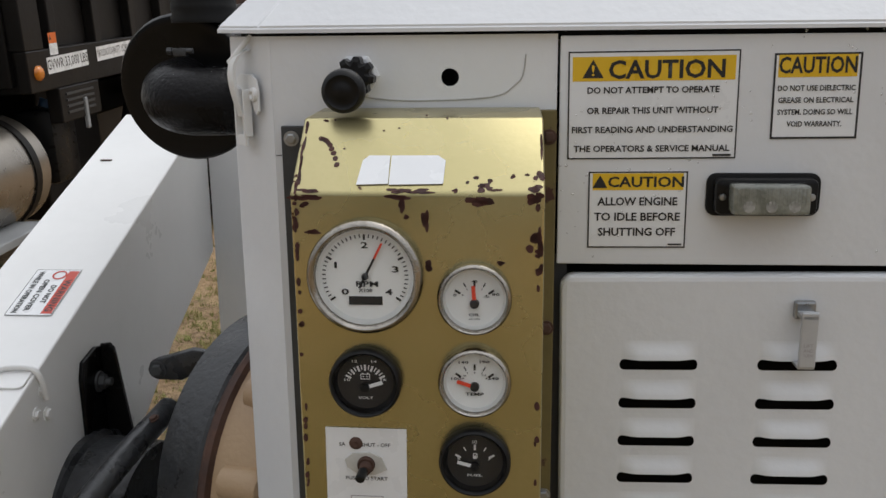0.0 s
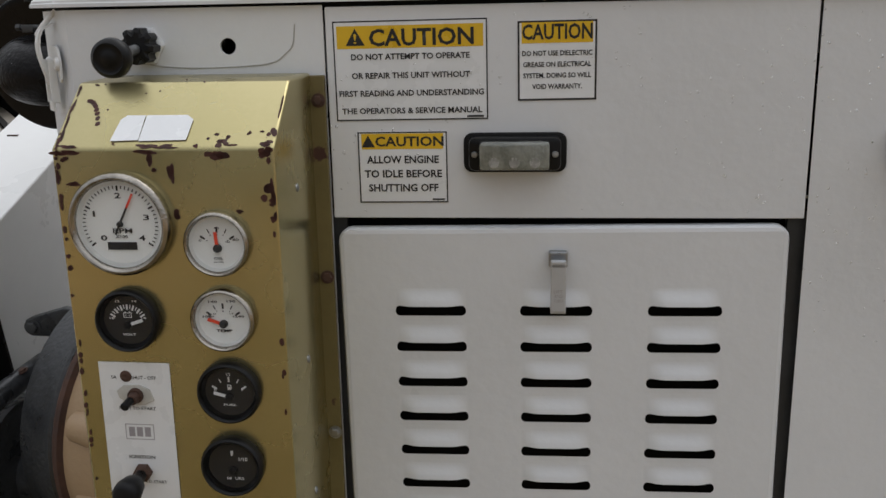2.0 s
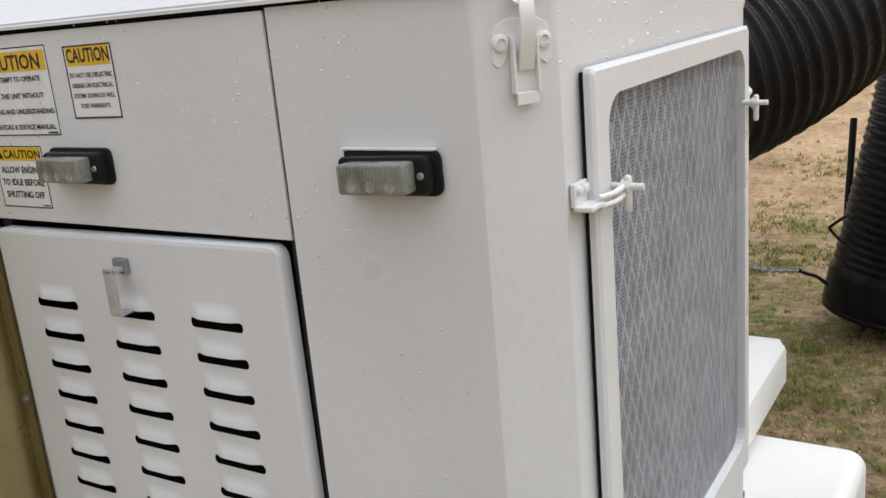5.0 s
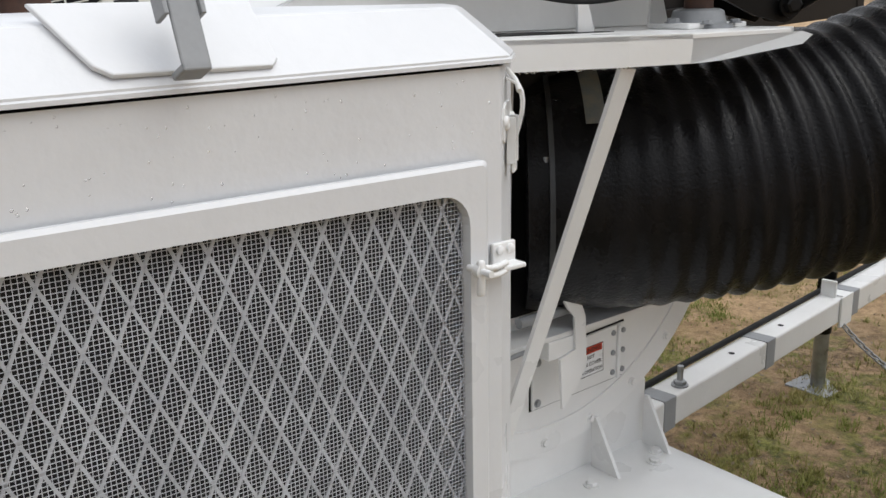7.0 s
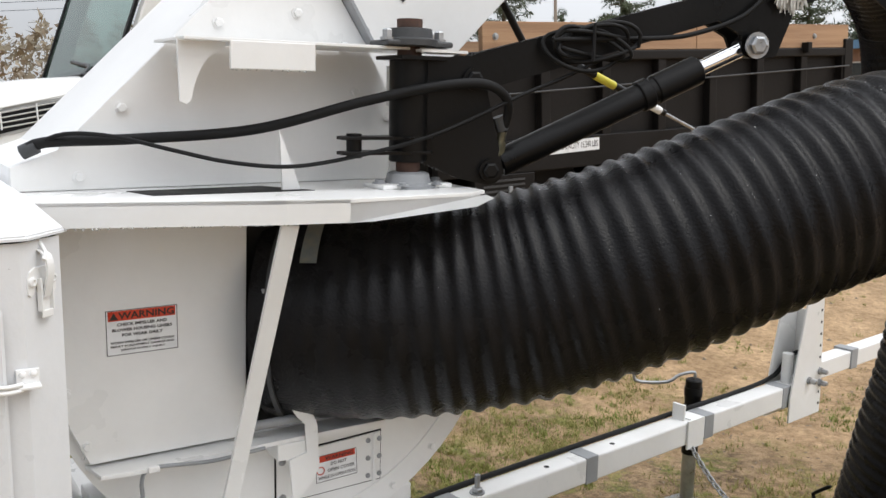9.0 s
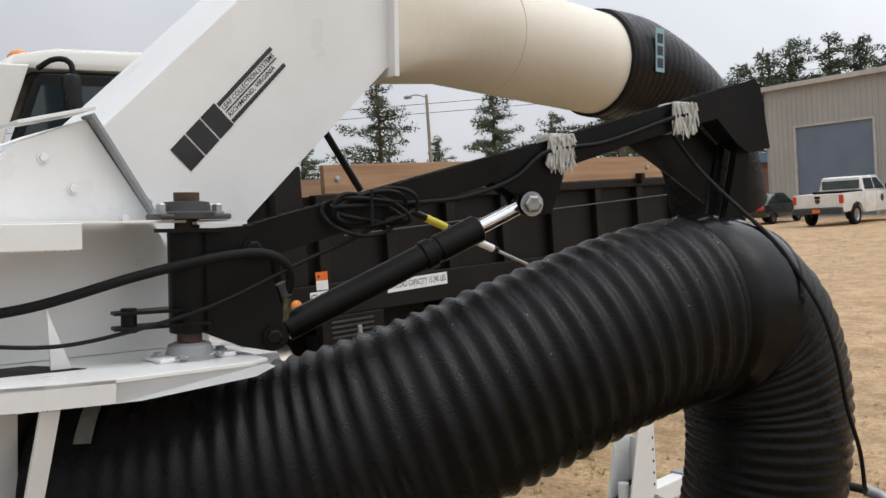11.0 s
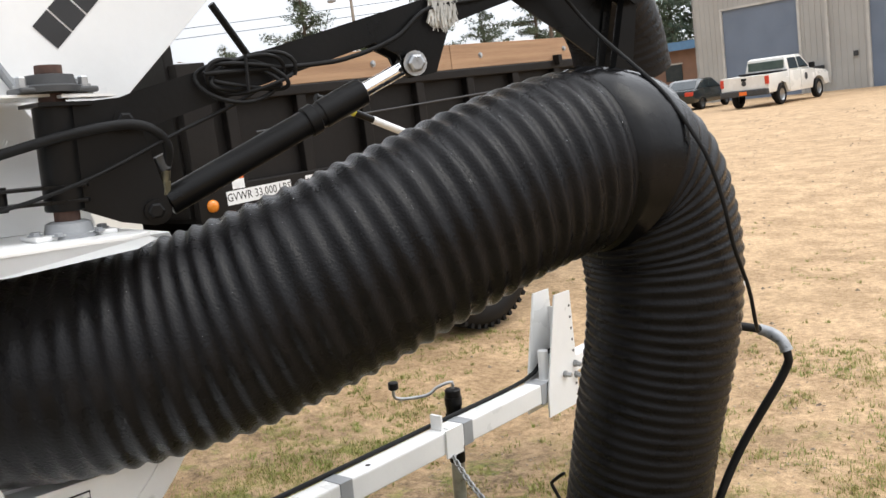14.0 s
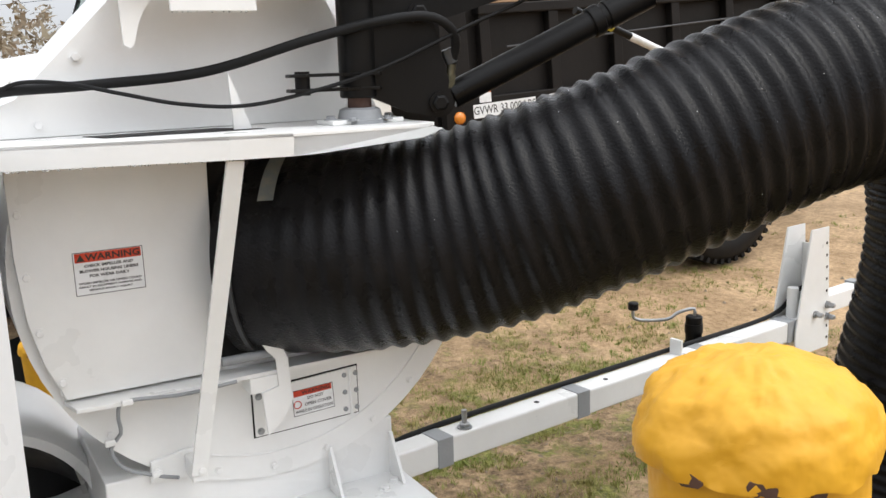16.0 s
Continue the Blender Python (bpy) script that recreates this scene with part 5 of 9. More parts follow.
bm = add_box(bm_new(), CX0 - 0.03, CX1 + 0.03, 3.056, 3.072, 2.09, 2.60, 0.002)
bmesh.ops.rotate(bm, verts=bm.verts, cent=(0, 3.05, 2.1), matrix=Matrix.Rotation(radians(0), 3, "X"))
part("joint_flange", bm, WHITE2, chute)
spout = thing("discharge_spout", (cx, 4.4, 1.7), "black flexible discharge spout clamped to the tube", "flexible duct")
rib = lambda p, d: (lambda s: 1 + d * (abs(math.sin(math.pi * s / p)) ** 0.6 - 0.7))  # noqa: E731
bm = add_tube(bm_new(), [(cx, 4.17, 2.27), (cx, 4.40, 2.255), (cx, 4.70, 2.14), (cx, 4.90, 1.95), (cx, 4.99, 1.72)], 0.203, 40, 0.008, True, rib(0.035, 0.014))
part("flexible_tube", bm, HOSE, spout, soft=50)
bm = add_rings(bm_new(), [(Vector((cx, y, 2.268)), r, Vector((1, 0, 0)), Vector((0, 0, 1))) for y, r in ((4.155, 0.19), (4.16, 0.201), (4.235, 0.203), (4.24, 0.19))], 48)
part("clamp_band", bm, RUBBER, spout, soft=40)
m = on_plane((cx + 0.203, 4.30, 2.30), (0, 1, 0), (0, 0, 1), 1, 1)
bm = rect(bm_new(), m, -0.025, 0.025, -0.08, 0.08, 0.0, 0.003)
lb = part("maker_label", bm, material("pale blue label", (0.25, 0.42, 0.5)), spout, "pale blue maker's label")
bm = bm_new()
for k in range(3):
    rect(bm, m, -0.017, 0.017, -0.065 + k * 0.045, -0.03 + k * 0.045, 0.003, 0.0006)
part("lettering_bars", bm, INK, lb)
# maker's mark and lettering along the duct
m = on_plane((CX1 + 0.0015, 2.5505, 1.9565), (0, 0.695, 0.719), (0, -0.719, 0.695), 1, 1)
for k in range(3):
    x0 = -0.1685 + k * 0.0565
    part("maker_mark", rect(bm_new(), m, x0, x0 + 0.052, -0.034, 0.038, 0, 0.0004), INK, chute, "plain black block of the maker's mark")
bm = bm_new()
part("stripe", rect(bm, m, 0.0, 0.217, 0.0215, 0.032, 0, 0.0004), INK, chute)
part("stripe", rect(bm_new(), m, 0.0, 0.217, -0.032, -0.0215, 0, 0.0004), INK, chute)
part("stripe", rect(bm_new(), m, 0.003, 0.21, -0.0012, 0.0028, 0, 0.0004), INK, chute)
bm = text_bm("LEAF COLLECTION SYSTEMS", m @ Matrix.Translation((0.107, 0.0125, 0)), 0.205, 0.0125, 0.012)
text_bm("RICHMOND, VIRGINIA", m @ Matrix.Translation((0.097, -0.0115, 0)), 0.185, 0.0135, 0.012, out=bm)
part("lettering", bm, INK, chute)

# ---- hose ----
hose = thing("intake_hose", (0.7, 3.94, 0.15), "black corrugated rubber intake hose, wet, bent down over the boom", "intake hose")
HR = 0.241
HP = [(0.165, 2.15, 1.088), (0.23, 2.23, 1.09), (0.35, 2.385, 1.1), (0.5, 2.6, 1.145), (0.65, 2.82, 1.235), (0.76, 3.05, 1.333), (0.85, 3.3, 1.422), (0.908, 3.512, 1.453), (0.938, 3.654, 1.39), (0.953, 3.723, 1.229), (0.954, 3.735, 1.061), (0.931, 3.732, 0.89), (0.891, 3.721, 0.685), (0.831, 3.721, 0.372), (0.788, 3.704, 0.124)]


# ribs at an even pitch along the line, closer together on the hanging length
fine_line = smooth_path(HP, 0.002)
dist = [0.0]
for p, q in zip(fine_line, fine_line[1:]):
    dist.append(dist[-1] + (q - p).length)
BEND = 1.60
stations = [(k * 0.046 / 10, k % 10) for k in range(int(BEND / 0.0046))]
stations += [(BEND + k * 0.031 / 8, k % 8 * 10 / 8) for k in range(int((dist[-1] - BEND) / (0.031 / 8)))]
rings, side, i = [], None, 0
for s, ph in stations:
    while dist[i + 1] < s:
        i += 1
    f = (s - dist[i]) / max(dist[i + 1] - dist[i], 1e-9)
    p = fine_line[i].lerp(fine_line[i + 1], f)
    d = (fine_line[min(i + 12, len(fine_line) - 1)] - fine_line[max(i - 12, 0)]).normalized()
    side = frame_of(d)[0] if side is None else (side - d * side.dot(d)).normalized()
    depth = (0.038 if s < BEND else 0.026) * min(1, 0.05 + (s / 0.4) ** 1.5)
    taper = 1 - 0.045 * min(1, max(0, (s - 0.6) / 0.6))
    taper -= 0.065 * min(1, max(0, (s - 2.0) / 0.8)) + 0.07 * math.sin(math.pi * min(1, max(0, (s - 1.55) / 1.55)))
    rings.append((p, HR * taper * (1 + depth * (math.sin(math.pi * ph / 10) ** 2.2 - 0.6)), side, d.cross(side)))
bm = add_rings(bm_new(), [(rings[0][0], 0, *rings[0][2:])] + rings + [(rings[-1][0], 0, *rings[-1][2:])], 80)
part("corrugated_tube", bm, HOSE, hose, soft=60)
path = smooth_path(HP, 0.01)


def hose_at(s):
    t = 0
    for i in range(1, len(path)):
        t += (path[i] - path[i - 1]).length
        if t >= s:
            return path[i], (path[min(i + 3, len(path) - 1)] - path[max(i - 3, 0)]).normalized()
    return path[-1], (path[-1] - path[-4]).normalized()


def band(s0, s1, r, mat, name, parent, label=""):
    rings = []
    for k in range(9):
        p, d = hose_at(s0 + (s1 - s0) * k / 8)
        a, b, _ = frame_of(d, (1, 0, 0.01))
        rr = r if 0 < k < 8 else r - 0.012
        rings.append((p, rr, a, b))
    return part(name, add_rings(bm_new(), rings, 56), mat, parent, label, soft=40)


band(1.57, 1.71, HR * 0.957 + 0.008, material("smooth black band rubber", (0.005, 0.005, 0.0055), (0.003, 0.003, 0.0035), 5, 0.24, bump=0.0006, bscale=60), "support_band", hose, "smooth black rubber sling band")
band(0.03, 0.045, HR + 0.008, DARKGREY, "clamp_ring", hose)
band(2.90, 3.075, HR * 0.9, HOSE, "nozzle_cuff", hose, "smooth black rubber cuff at the mouth")
for _p in hose.children:
    if _p.name.startswith("support_band"):
        _p.data.materials[0].node_tree.nodes["Principled BSDF"].inputs["Specular IOR Level"].default_value = 0.16
p, d = hose_at(0.095)
a, b, _ = frame_of(d, (0, 0, 1))
lm = Matrix((d, Vector((0, 0, 1)) - d * d.z, a if a.x > 0 else -a)).transposed().to_4x4()
bm = bm_new()
rows = []
for k in range(9):
    ang = radians(38 + 36 * k / 8)
    side_v = (a if a.x > 0 else -a)
    n = side_v * math.cos(ang) + b * math.sin(ang) * (1 if b.z > 0 else -1)
    rows.append([bm.verts.new(p + d * x + n * (HR + 0.009)) for x in (0.0, 0.036)])
for q, r in zip(rows, rows[1:]):
    bm.faces.new((q[0], q[1], r[1], r[0]))
bmesh.ops.solidify(bm, geom=bm.faces[:], thickness=0.001)
part("maker_label", bm, material("faded hose label", (0.42, 0.40, 0.33), (0.3, 0.33, 0.33), 40, 0.4), hose, "faded printed label")
bm = add_box(bm_new(), 0.344, 0.360, 2.026, 2.046, 1.085, 1.105, 0.003)
add_box(bm, 0.344, 0.360, 2.026, 2.046, 1.145, 1.165, 0.003)
add_cyl(bm, (0.352, 2.036, 1.055), (0.352, 2.036, 1.19), 0.006, n=10)
part("clamp_screw", bm, STEEL, hose, soft=40)
# operator's bar beside the nozzle
bar = thing("guide_handle", (0.955, 3.84, 0.22), "bent black guide bar with a taped grip on the hose", "handle")
bm = add_tube(bm_new(), [(1.025, 3.93, 0.945), (1.106, 4.026, 0.913), (1.151, 4.025, 0.889), (1.167, 4.025, 0.851), (1.152, 4.026, 0.79), (1.036, 3.95, 0.532), (0.955, 3.84, 0.22)], 0.0125, 12, 0.015)
part("bar", bm, RUBBER, bar, soft=60)
bm = add_tube(bm_new(), [(1.087, 4.016, 0.918), (1.115, 4.025, 0.909), (1.151, 4.025, 0.889), (1.165, 4.025, 0.861)], 0.0175, 12, 0.01, True, lambda s: 1 + 0.06 * math.sin(s * 500))
part("taped_grip", bm, material("grey duct tape", (0.33, 0.34, 0.35), (0.22, 0.23, 0.24), 60, 0.35, 0.3), bar, "worn grey tape", soft=60)
bm = add_tube(bm_new(), [(0.668, 3.608, 0.515), (0.66, 3.608, 0.512), (0.618, 3.612, 0.478), (0.614, 3.612, 0.465), (0.652, 3.605, 0.426), (0.672, 3.605, 0.415)], 0.0055, 8, 0.008)
part("lifting_loop", bm, BLACKPAINT, hose, soft=60)
cyl_part("stay_bar", (0.650, 3.740, 0.450), (0.636, 3.950, 0.813), 0.013, BLACKPAINT, hose, "black steel stay bar", n=14)
# control cable that runs down the hose
cable = thing("control_cable", (0.95, 3.75, 1.5), "black control cable draped down the hose", "cable")
pts = [(1.065, 3.561, 1.635), (1.119, 3.562, 1.574), (1.162, 3.569, 1.509), (1.193, 3.586, 1.44), (1.208, 3.62, 1.337), (1.204, 3.674, 1.215), (1.192, 3.764, 1.094), (1.165, 3.847, 0.984), (1.119, 3.947, 0.931)]
bm = add_tube(bm_new(), [(0.80, 3.50, 1.93), (0.85, 3.60, 1.80)] + pts, 0.0055, 8, 0.02)
part("cable", bm, RUBBER, cable, soft=60)

# ---- boom ----
boom = thing("hose_boom", (0.45, 2.33, 1.40), "black steel swing boom that carries the hose", "boom arm")
d2 = Vector((0.3131, 0.9497, 0))
nb = Vector((0.9497, -0.3131, 0))
B0 = Vector((0.469, 2.464, 0))


def boom_plate(name, poly, off, t, mat=BLACKPAINT, parent=None, bev=0.002, label=""):
    """An upright plate along the boom: poly as (metres along it from the tail bolt, height)."""
    return part(name, add_prism(bm_new(), poly, B0 + nb * (off - t / 2), d2, (0, 0, 1), -t, bev), mat, parent or boom, label)


arm_front = [(-0.02, 1.675), (0.03, 1.692), (0.25, 1.750), (0.72, 1.876), (1.36, 2.056), (1.378, 2.04), (1.412, 1.87), (1.337, 1.855), (1.289, 1.891), (1.235, 1.945), (1.143, 1.922), (1.02, 1.888), (0.78, 1.815), (0.735, 1.70), (0.69, 1.692), (0.655, 1.705), (0.64, 1.745), (0.58, 1.775), (0.45, 1.735), (0.2, 1.66), (0.0, 1.60)]
boom_plate("arm_plate", arm_front, 0.022, 0.008)
boom_plate("arm_plate", arm_front, -0.042, 0.008)
boom_plate("arm_web", [(-0.02, 1.672), (0.25, 1.747), (0.72, 1.872), (1.38, 2.058), (1.38, 2.03), (0.72, 1.845), (0.25, 1.72), (-0.02, 1.645)], -0.01, 0.055)
boom_plate("knuckle_plate", [(-0.125, 1.672), (0.0, 1.68), (0.03, 1.62), (0.06, 1.50), (0.075, 1.43), (0.04, 1.405), (-0.03, 1.42), (-0.125, 1.462)], 0.032, 0.010)
boom_plate("knuckle_plate", [(-0.125, 1.672), (0.0, 1.68), (0.03, 1.62), (0.06, 1.50), (0.075, 1.43), (0.04, 1.405), (-0.03, 1.42), (-0.125, 1.462)], -0.052, 0.010)
end = B0 + d2 * 1.40
boom_plate("end_hanger", [(1.335, 1.90), (1.375, 1.90), (1.345, 1.66), (1.285, 1.66)], 0.0, 0.03)
boom_plate("end_hanger", [(1.30, 1.90), (1.325, 1.90), (1.275, 1.66), (1.255, 1.66)], -0.05, 0.012)
boom_plate("end_liner", [(1.0, 1.885), (1.235, 1.93), (1.30, 1.88), (1.26, 1.72), (1.14, 1.80)], -0.06, 0.008)
for pos, r in (((0.0, 1.631), 0.016), ((0.67, 1.722), 0.02), ((0.04, 1.438), 0.016)):
    q = B0 + d2 * pos[0] + Vector((0, 0, pos[1]))
    hexbolt("pivot_bolt", q + nb * 0.037, nb, r, STEEL if r > 0.019 else BLACKPAINT, boom, 0.014)
    cyl_part("pivot_pin", q - nb * 0.06, q + nb * 0.036, r * 0.8, DARKGREY, boom)
post = (0.432, 2.335)
cyl_part("post", (*post, 1.455), (*post, 1.675), 0.042, BLACKPAINT, boom, bev=0.003)
cyl_part("post_pin", (*post, 1.40), (*post, 1.74), 0.026, RUST, boom, "rusty steel pivot pin", bev=0.002)
box_part("post_cap", post[0] - 0.055, post[0] + 0.055, post[1] - 0.05, post[1] + 0.06, 1.668, 1.676, BLACKPAINT, boom)
bearing = thing("pillow_bearing", (*post, 1.40), "white painted flange bearing bolted to the top plate", "bearing", "post bearings")
bm = add_lathe(bm_new(), (*post, 1.40), (0, 0, 1), [(0, 0.0), (0, 0.062), (0.006, 0.062), (0.009, 0.05), (0.03, 0.045), (0.034, 0.036), (0.034, 0.0)], 32)
part("body", bm, GREYPAINT, bearing, soft=40)
part("flange", add_box(bm_new(), post[0] - 0.045, post[0] + 0.045, post[1] - 0.085, post[1] + 0.085, 1.4, 1.41, 0.003), WHITE2, bearing)
for dy in (-0.07, 0.07):
    hexbolt("bolt", (post[0], post[1] + dy, 1.41), (0, 0, 1), 0.010, GREYPAINT, bearing)
    hexbolt("bolt", (post[0] + 0.05, post[1] + dy * 0.6, 1.408), (0, 0, 1), 0.008, GREYPAINT, bearing)
upb = thing("pillow_bearing", (*post, 1.695), "grey flange bearing at the top of the post", "bearing", "post bearings")
bm = add_lathe(bm_new(), (*post, 1.697), (0, 0, 1), [(0, 0.0), (0, 0.06), (0.012, 0.06), (0.016, 0.05), (0.035, 0.047), (0.037, 0.03), (0.037, 0)], 32)
part("body", bm, DARKGREY, upb, soft=40)
part("flange", add_box(bm_new(), post[0] - 0.04, post[0] + 0.04, post[1] - 0.075, post[1] + 0.085, 1.695, 1.707, 0.004), DARKGREY, upb)
cyl_part("rusty_cap", (*post, 1.735), (*post, 1.752), 0.027, RUST, upb, "rusted round cap")
for dx, dy in ((0.02, -0.065), (0.02, 0.06), (-0.03, 0.07)):
    hexbolt("bolt", (post[0] + dx, post[1] + dy, 1.706), (0, 0, 1), 0.010, STEEL, upb, 0.02)
box_part("packing_plate", post[0] - 0.03, post[0] + 0.05, post[1] + 0.0, post[1] + 0.115, 1.684, 1.690, WHITE2, upb)
# swing pulleys
swing = thing("swing_arm", (0.38, 2.26, 1.48), "black steel swing lever plates on the post", "lever")
for z in (1.472, 1.503):
    bm = add_prism(bm_new(), [(-0.02, -0.16), (0.02, -0.165), (0.04, -0.03), (0.045, 0.03), (0.02, 0.055), (-0.03, 0.05), (-0.045, 0.0)], (post[0], post[1], z), (1, 0, 0), (0, 1, 0), 0.007, 0.002)
    part("plate", bm, BLACKPAINT, swing)
cyl_part("pin", (post[0], post[1] - 0.13, 1.465), (post[0], post[1] - 0.13, 1.515), 0.016, BLACKPAINT, swing)
# hydraulic cylinder
C0, C1 = B0 + d2 * 0.045 + Vector((0, 0, 1.438)), B0 + d2 * 0.67 + Vector((0, 0, 1.722))
cd = (C1 - C0).normalized()
ram = thing("hydraulic_cylinder", tuple(C0), "black hydraulic lift cylinder with a chromed rod", "hydraulic cylinder")
cyl_part("barrel", C0 + cd * 0.03, C0 + cd * 0.545, 0.031, BLACKPAINT, ram, n=28, bev=0.003)
cyl_part("gland", C0 + cd * 0.39, C0 + cd * 0.42, 0.036, BLACKPAINT, ram, n=28, bev=0.003)
cyl_part("gland", C0 + cd * 0.43, C0 + cd * 0.55, 0.034, BLACKPAINT, ram, n=28, bev=0.004)
cyl_part("rod", C0 + cd * 0.54, C1 - cd * 0.01, 0.018, CHROME, ram, "bright chromed rod", n=24)
cyl_part("rod_eye", C1 - nb * 0.018, C1 + nb * 0.018, 0.028, BLACKPAINT, ram)
cyl_part("base_eye", C0 - nb * 0.02, C0 + nb * 0.02, 0.032, BLACKPAINT, ram)
bm = add_cyl(bm_new(), C0 + Vector((0, 0.02, 0.02)) + nb * 0.02, C0 + Vector((0.0, 0.03, 0.085)) + nb * 0.025, 0.010, n=12)
add_cyl(bm, C0 + Vector((0, 0.02, 0.03)) + nb * 0.02, C0 + Vector((0.0, 0.025, 0.06)) + nb * 0.022, 0.014, n=6)
part("hose_fitting", bm, material("olive zinc fitting", (0.15, 0.14, 0.09), (0.09, 0.085, 0.06), 60, 0.4, 0.7), ram, "zinc plated hose fitting", soft=40)
hyd = thing("hydraulic_hose", (0.3, 1.6, 1.49), "black hydraulic hose looping to the lift cylinder", "hydraulic hose")
fit_top = C0 + Vector((0.0, 0.03, 0.085)) + nb * 0.025
bm = add_tube(bm_new(), [(0.25, 1.60, 1.475), (0.27, 1.64, 1.495), (0.32, 1.80, 1.503), (0.36, 2.02, 1.522), (0.44, 2.22, 1.580), (0.50, 2.35, 1.612), (0.535, 2.45, 1.622), (0.54, 2.505, 1.60), (0.525, 2.53, 1.565), fit_top], 0.0105, 12, 0.012)
part("hose", bm, RUBBER, hyd, soft=60)
cyl_part("crimp_sleeve", fit_top, fit_top + Vector((-0.002, -0.012, 0.03)), 0.014, DARKGREY, hyd)
cyl_part("crimp_sleeve", (0.25, 1.60, 1.475), (0.262, 1.625, 1.488), 0.014, DARKGREY, hyd)
wire = thing("electric_cable", (0.3, 1.66, 1.48), "thin black cable slung from the chute to the boom", "cable")
bm = add_tube(bm_new(), [(0.26, 1.62, 1.49), (0.30, 1.67, 1.512), (0.34, 1.75, 1.508), (0.40, 1.84, 1.485), (0.41, 1.95, 1.460), (0.42, 2.08, 1.450), (0.46, 2.22, 1.475), (0.52, 2.36, 1.52), (0.545, 2.55, 1.60), (0.57, 2.66, 1.645), (0.60, 2.72, 1.68)], 0.0042, 10, 0.015)
part("cable", bm, RUBBER, wire, soft=60)
# the coiled cable on the boom and its run to the end
coil = thing("cable_coil", (0.56, 2.72, 1.68), "black cable coiled and tied on the boom", "cable")
bm = bm_new()
rnd = random.Random(4)
pts = []
for k in range(64):
    a = k / 64 * math.tau * 4.5
    f = 1 + 0.22 * math.sin(a * 0.37 + 1)
    along = 0.262 + 0.092 * math.cos(a) * f + 0.03 * math.sin(a * 0.61)
    h = 1.708 + 0.036 * math.sin(a) * f + 0.012 * math.sin(a * 1.7)
    pts.append(B0 + d2 * along + nb * (0.045 + 0.012 * math.sin(a * 2.3)) + Vector((0, 0, h)))
add_tube(bm, pts, 0.0048, 8, 0.012)
part("coil", bm, RUBBER, coil, soft=60)
bm = add_tube(bm_new(), [pts[-1], B0 + d2 * 0.42 + nb * 0.035 + Vector((0, 0, 1.73)), B0 + d2 * 0.52 + nb * 0.034 + Vector((0, 0, 1.745)), B0 + d2 * 0.63 + nb * 0.034 + Vector((0, 0, 1.785)), B0 + d2 * 0.72 + nb * 0.034 + Vector((0, 0, 1.85)), B0 + d2 * 0.88 + nb * 0.034 + Vector((0, 0, 1.875)), B0 + d2 * 1.08 + nb * 0.034 + Vector((0, 0, 1.94)), B0 + d2 * 1.13 + nb * 0.034 + Vector((0, 0, 1.95)), (0.80, 3.50, 1.93)], 0.0055, 8, 0.015)
part("cable_run", bm, RUBBER, coil, soft=60)
bm = add_tube(bm_new(), [B0 + d2 * 0.26 + nb * 0.06 + Vector((0, 0, h)) for h in (1.675, 1.70, 1.735, 1.755)], 0.004, 6, 0.01)
part("cable_tie", bm, PLASTIC, coil)
# torn plastic wraps round the boom
for along, zc, hh in ((0.755, 1.85, 0.045), (1.12, 1.945, 0.04)):
    wrap = thing("plastic_wrap", tuple(B0 + d2 * along + Vector((0, 0, zc - hh))), "torn clear plastic wrapped round the boom", "plastic wrap", "boom wraps")
    rnd = random.Random(int(along * 100))
    bm = bm_new()
    for k in range(260):
        x = along + rnd.uniform(-0.034, 0.034)
        z0 = zc + rnd.uniform(-hh * 0.4, hh)
        off = 0.028 + rnd.uniform(0, 0.012)
        ln = rnd.uniform(0.015, 0.045)
        w = rnd.uniform(0.0008, 0.004)
        a = B0 + d2 * x + nb * off + Vector((0, 0, z0))
        b = B0 + d2 * (x + rnd.uniform(-0.012, 0.012)) + nb * (off + rnd.uniform(-0.004, 0.006)) + Vector((0, 0, z0 - ln))
        vs = [bm.verts.new(p) for p in (a - d2 * w, a + d2 * w, b + d2 * w * 0.5, b - d2 * w * 0.5)]
        bm.faces.new(vs)
    add_box(bm, -0.028, 0.028, -hh, hh * 1.0, -0.052, 0.030, 0.008, Matrix((d2, Vector((0, 0, 1)), nb)).transposed().to_4x4())
    for vtx in bm.verts:
        if vtx.co.length < 0.5:
            vtx.co += B0 + d2 * along + Vector((0, 0, zc))
    part("film", bm, TARP, wrap)


# ---- beside the engine: air cleaner, belt guard, clutch housing ----
cleaner = thing("air_cleaner", (-0.40, 1.2, 1.20), "black air cleaner canister with a rubber elbow", "air cleaner")
ca = Vector((-0.12, -0.95, -0.12)).normalized()
co = Vector((-0.391, 1.13, 1.319))
bm = add_lathe(bm_new(), co + ca * -0.22, ca, [(0, 0.0), (0, 0.085), (0.20, 0.09), (0.214, 0.0945), (0.222, 0.0945), (0.227, 0.0915), (0.2285, 0.087), (0.2275, 0.08), (0.2275, 0.0)], 48)
part("canister", bm, BLACKPAINT, cleaner, soft=35)
bm = add_tube(bm_new(), [co + ca * 0.0, co + ca * 0.035, co + ca * 0.065 + Vector((0.018, 0, -0.002)), co + ca * 0.075 + Vector((0.06, 0.005, -0.004)), co + ca * 0.05 + Vector((0.14, 0.02, -0.006))], 0.041, 28, 0.008)
part("rubber_elbow", bm, HOSE, cleaner, "wet black rubber elbow", soft=60)
bm = add_cyl(bm_new(), (co.x + 0.004, co.y - 0.062, co.z + 0.0475), (co.x + 0.03, co.y - 0.062, co.z + 0.0475), 0.0035, n=12, bev=0.0008)
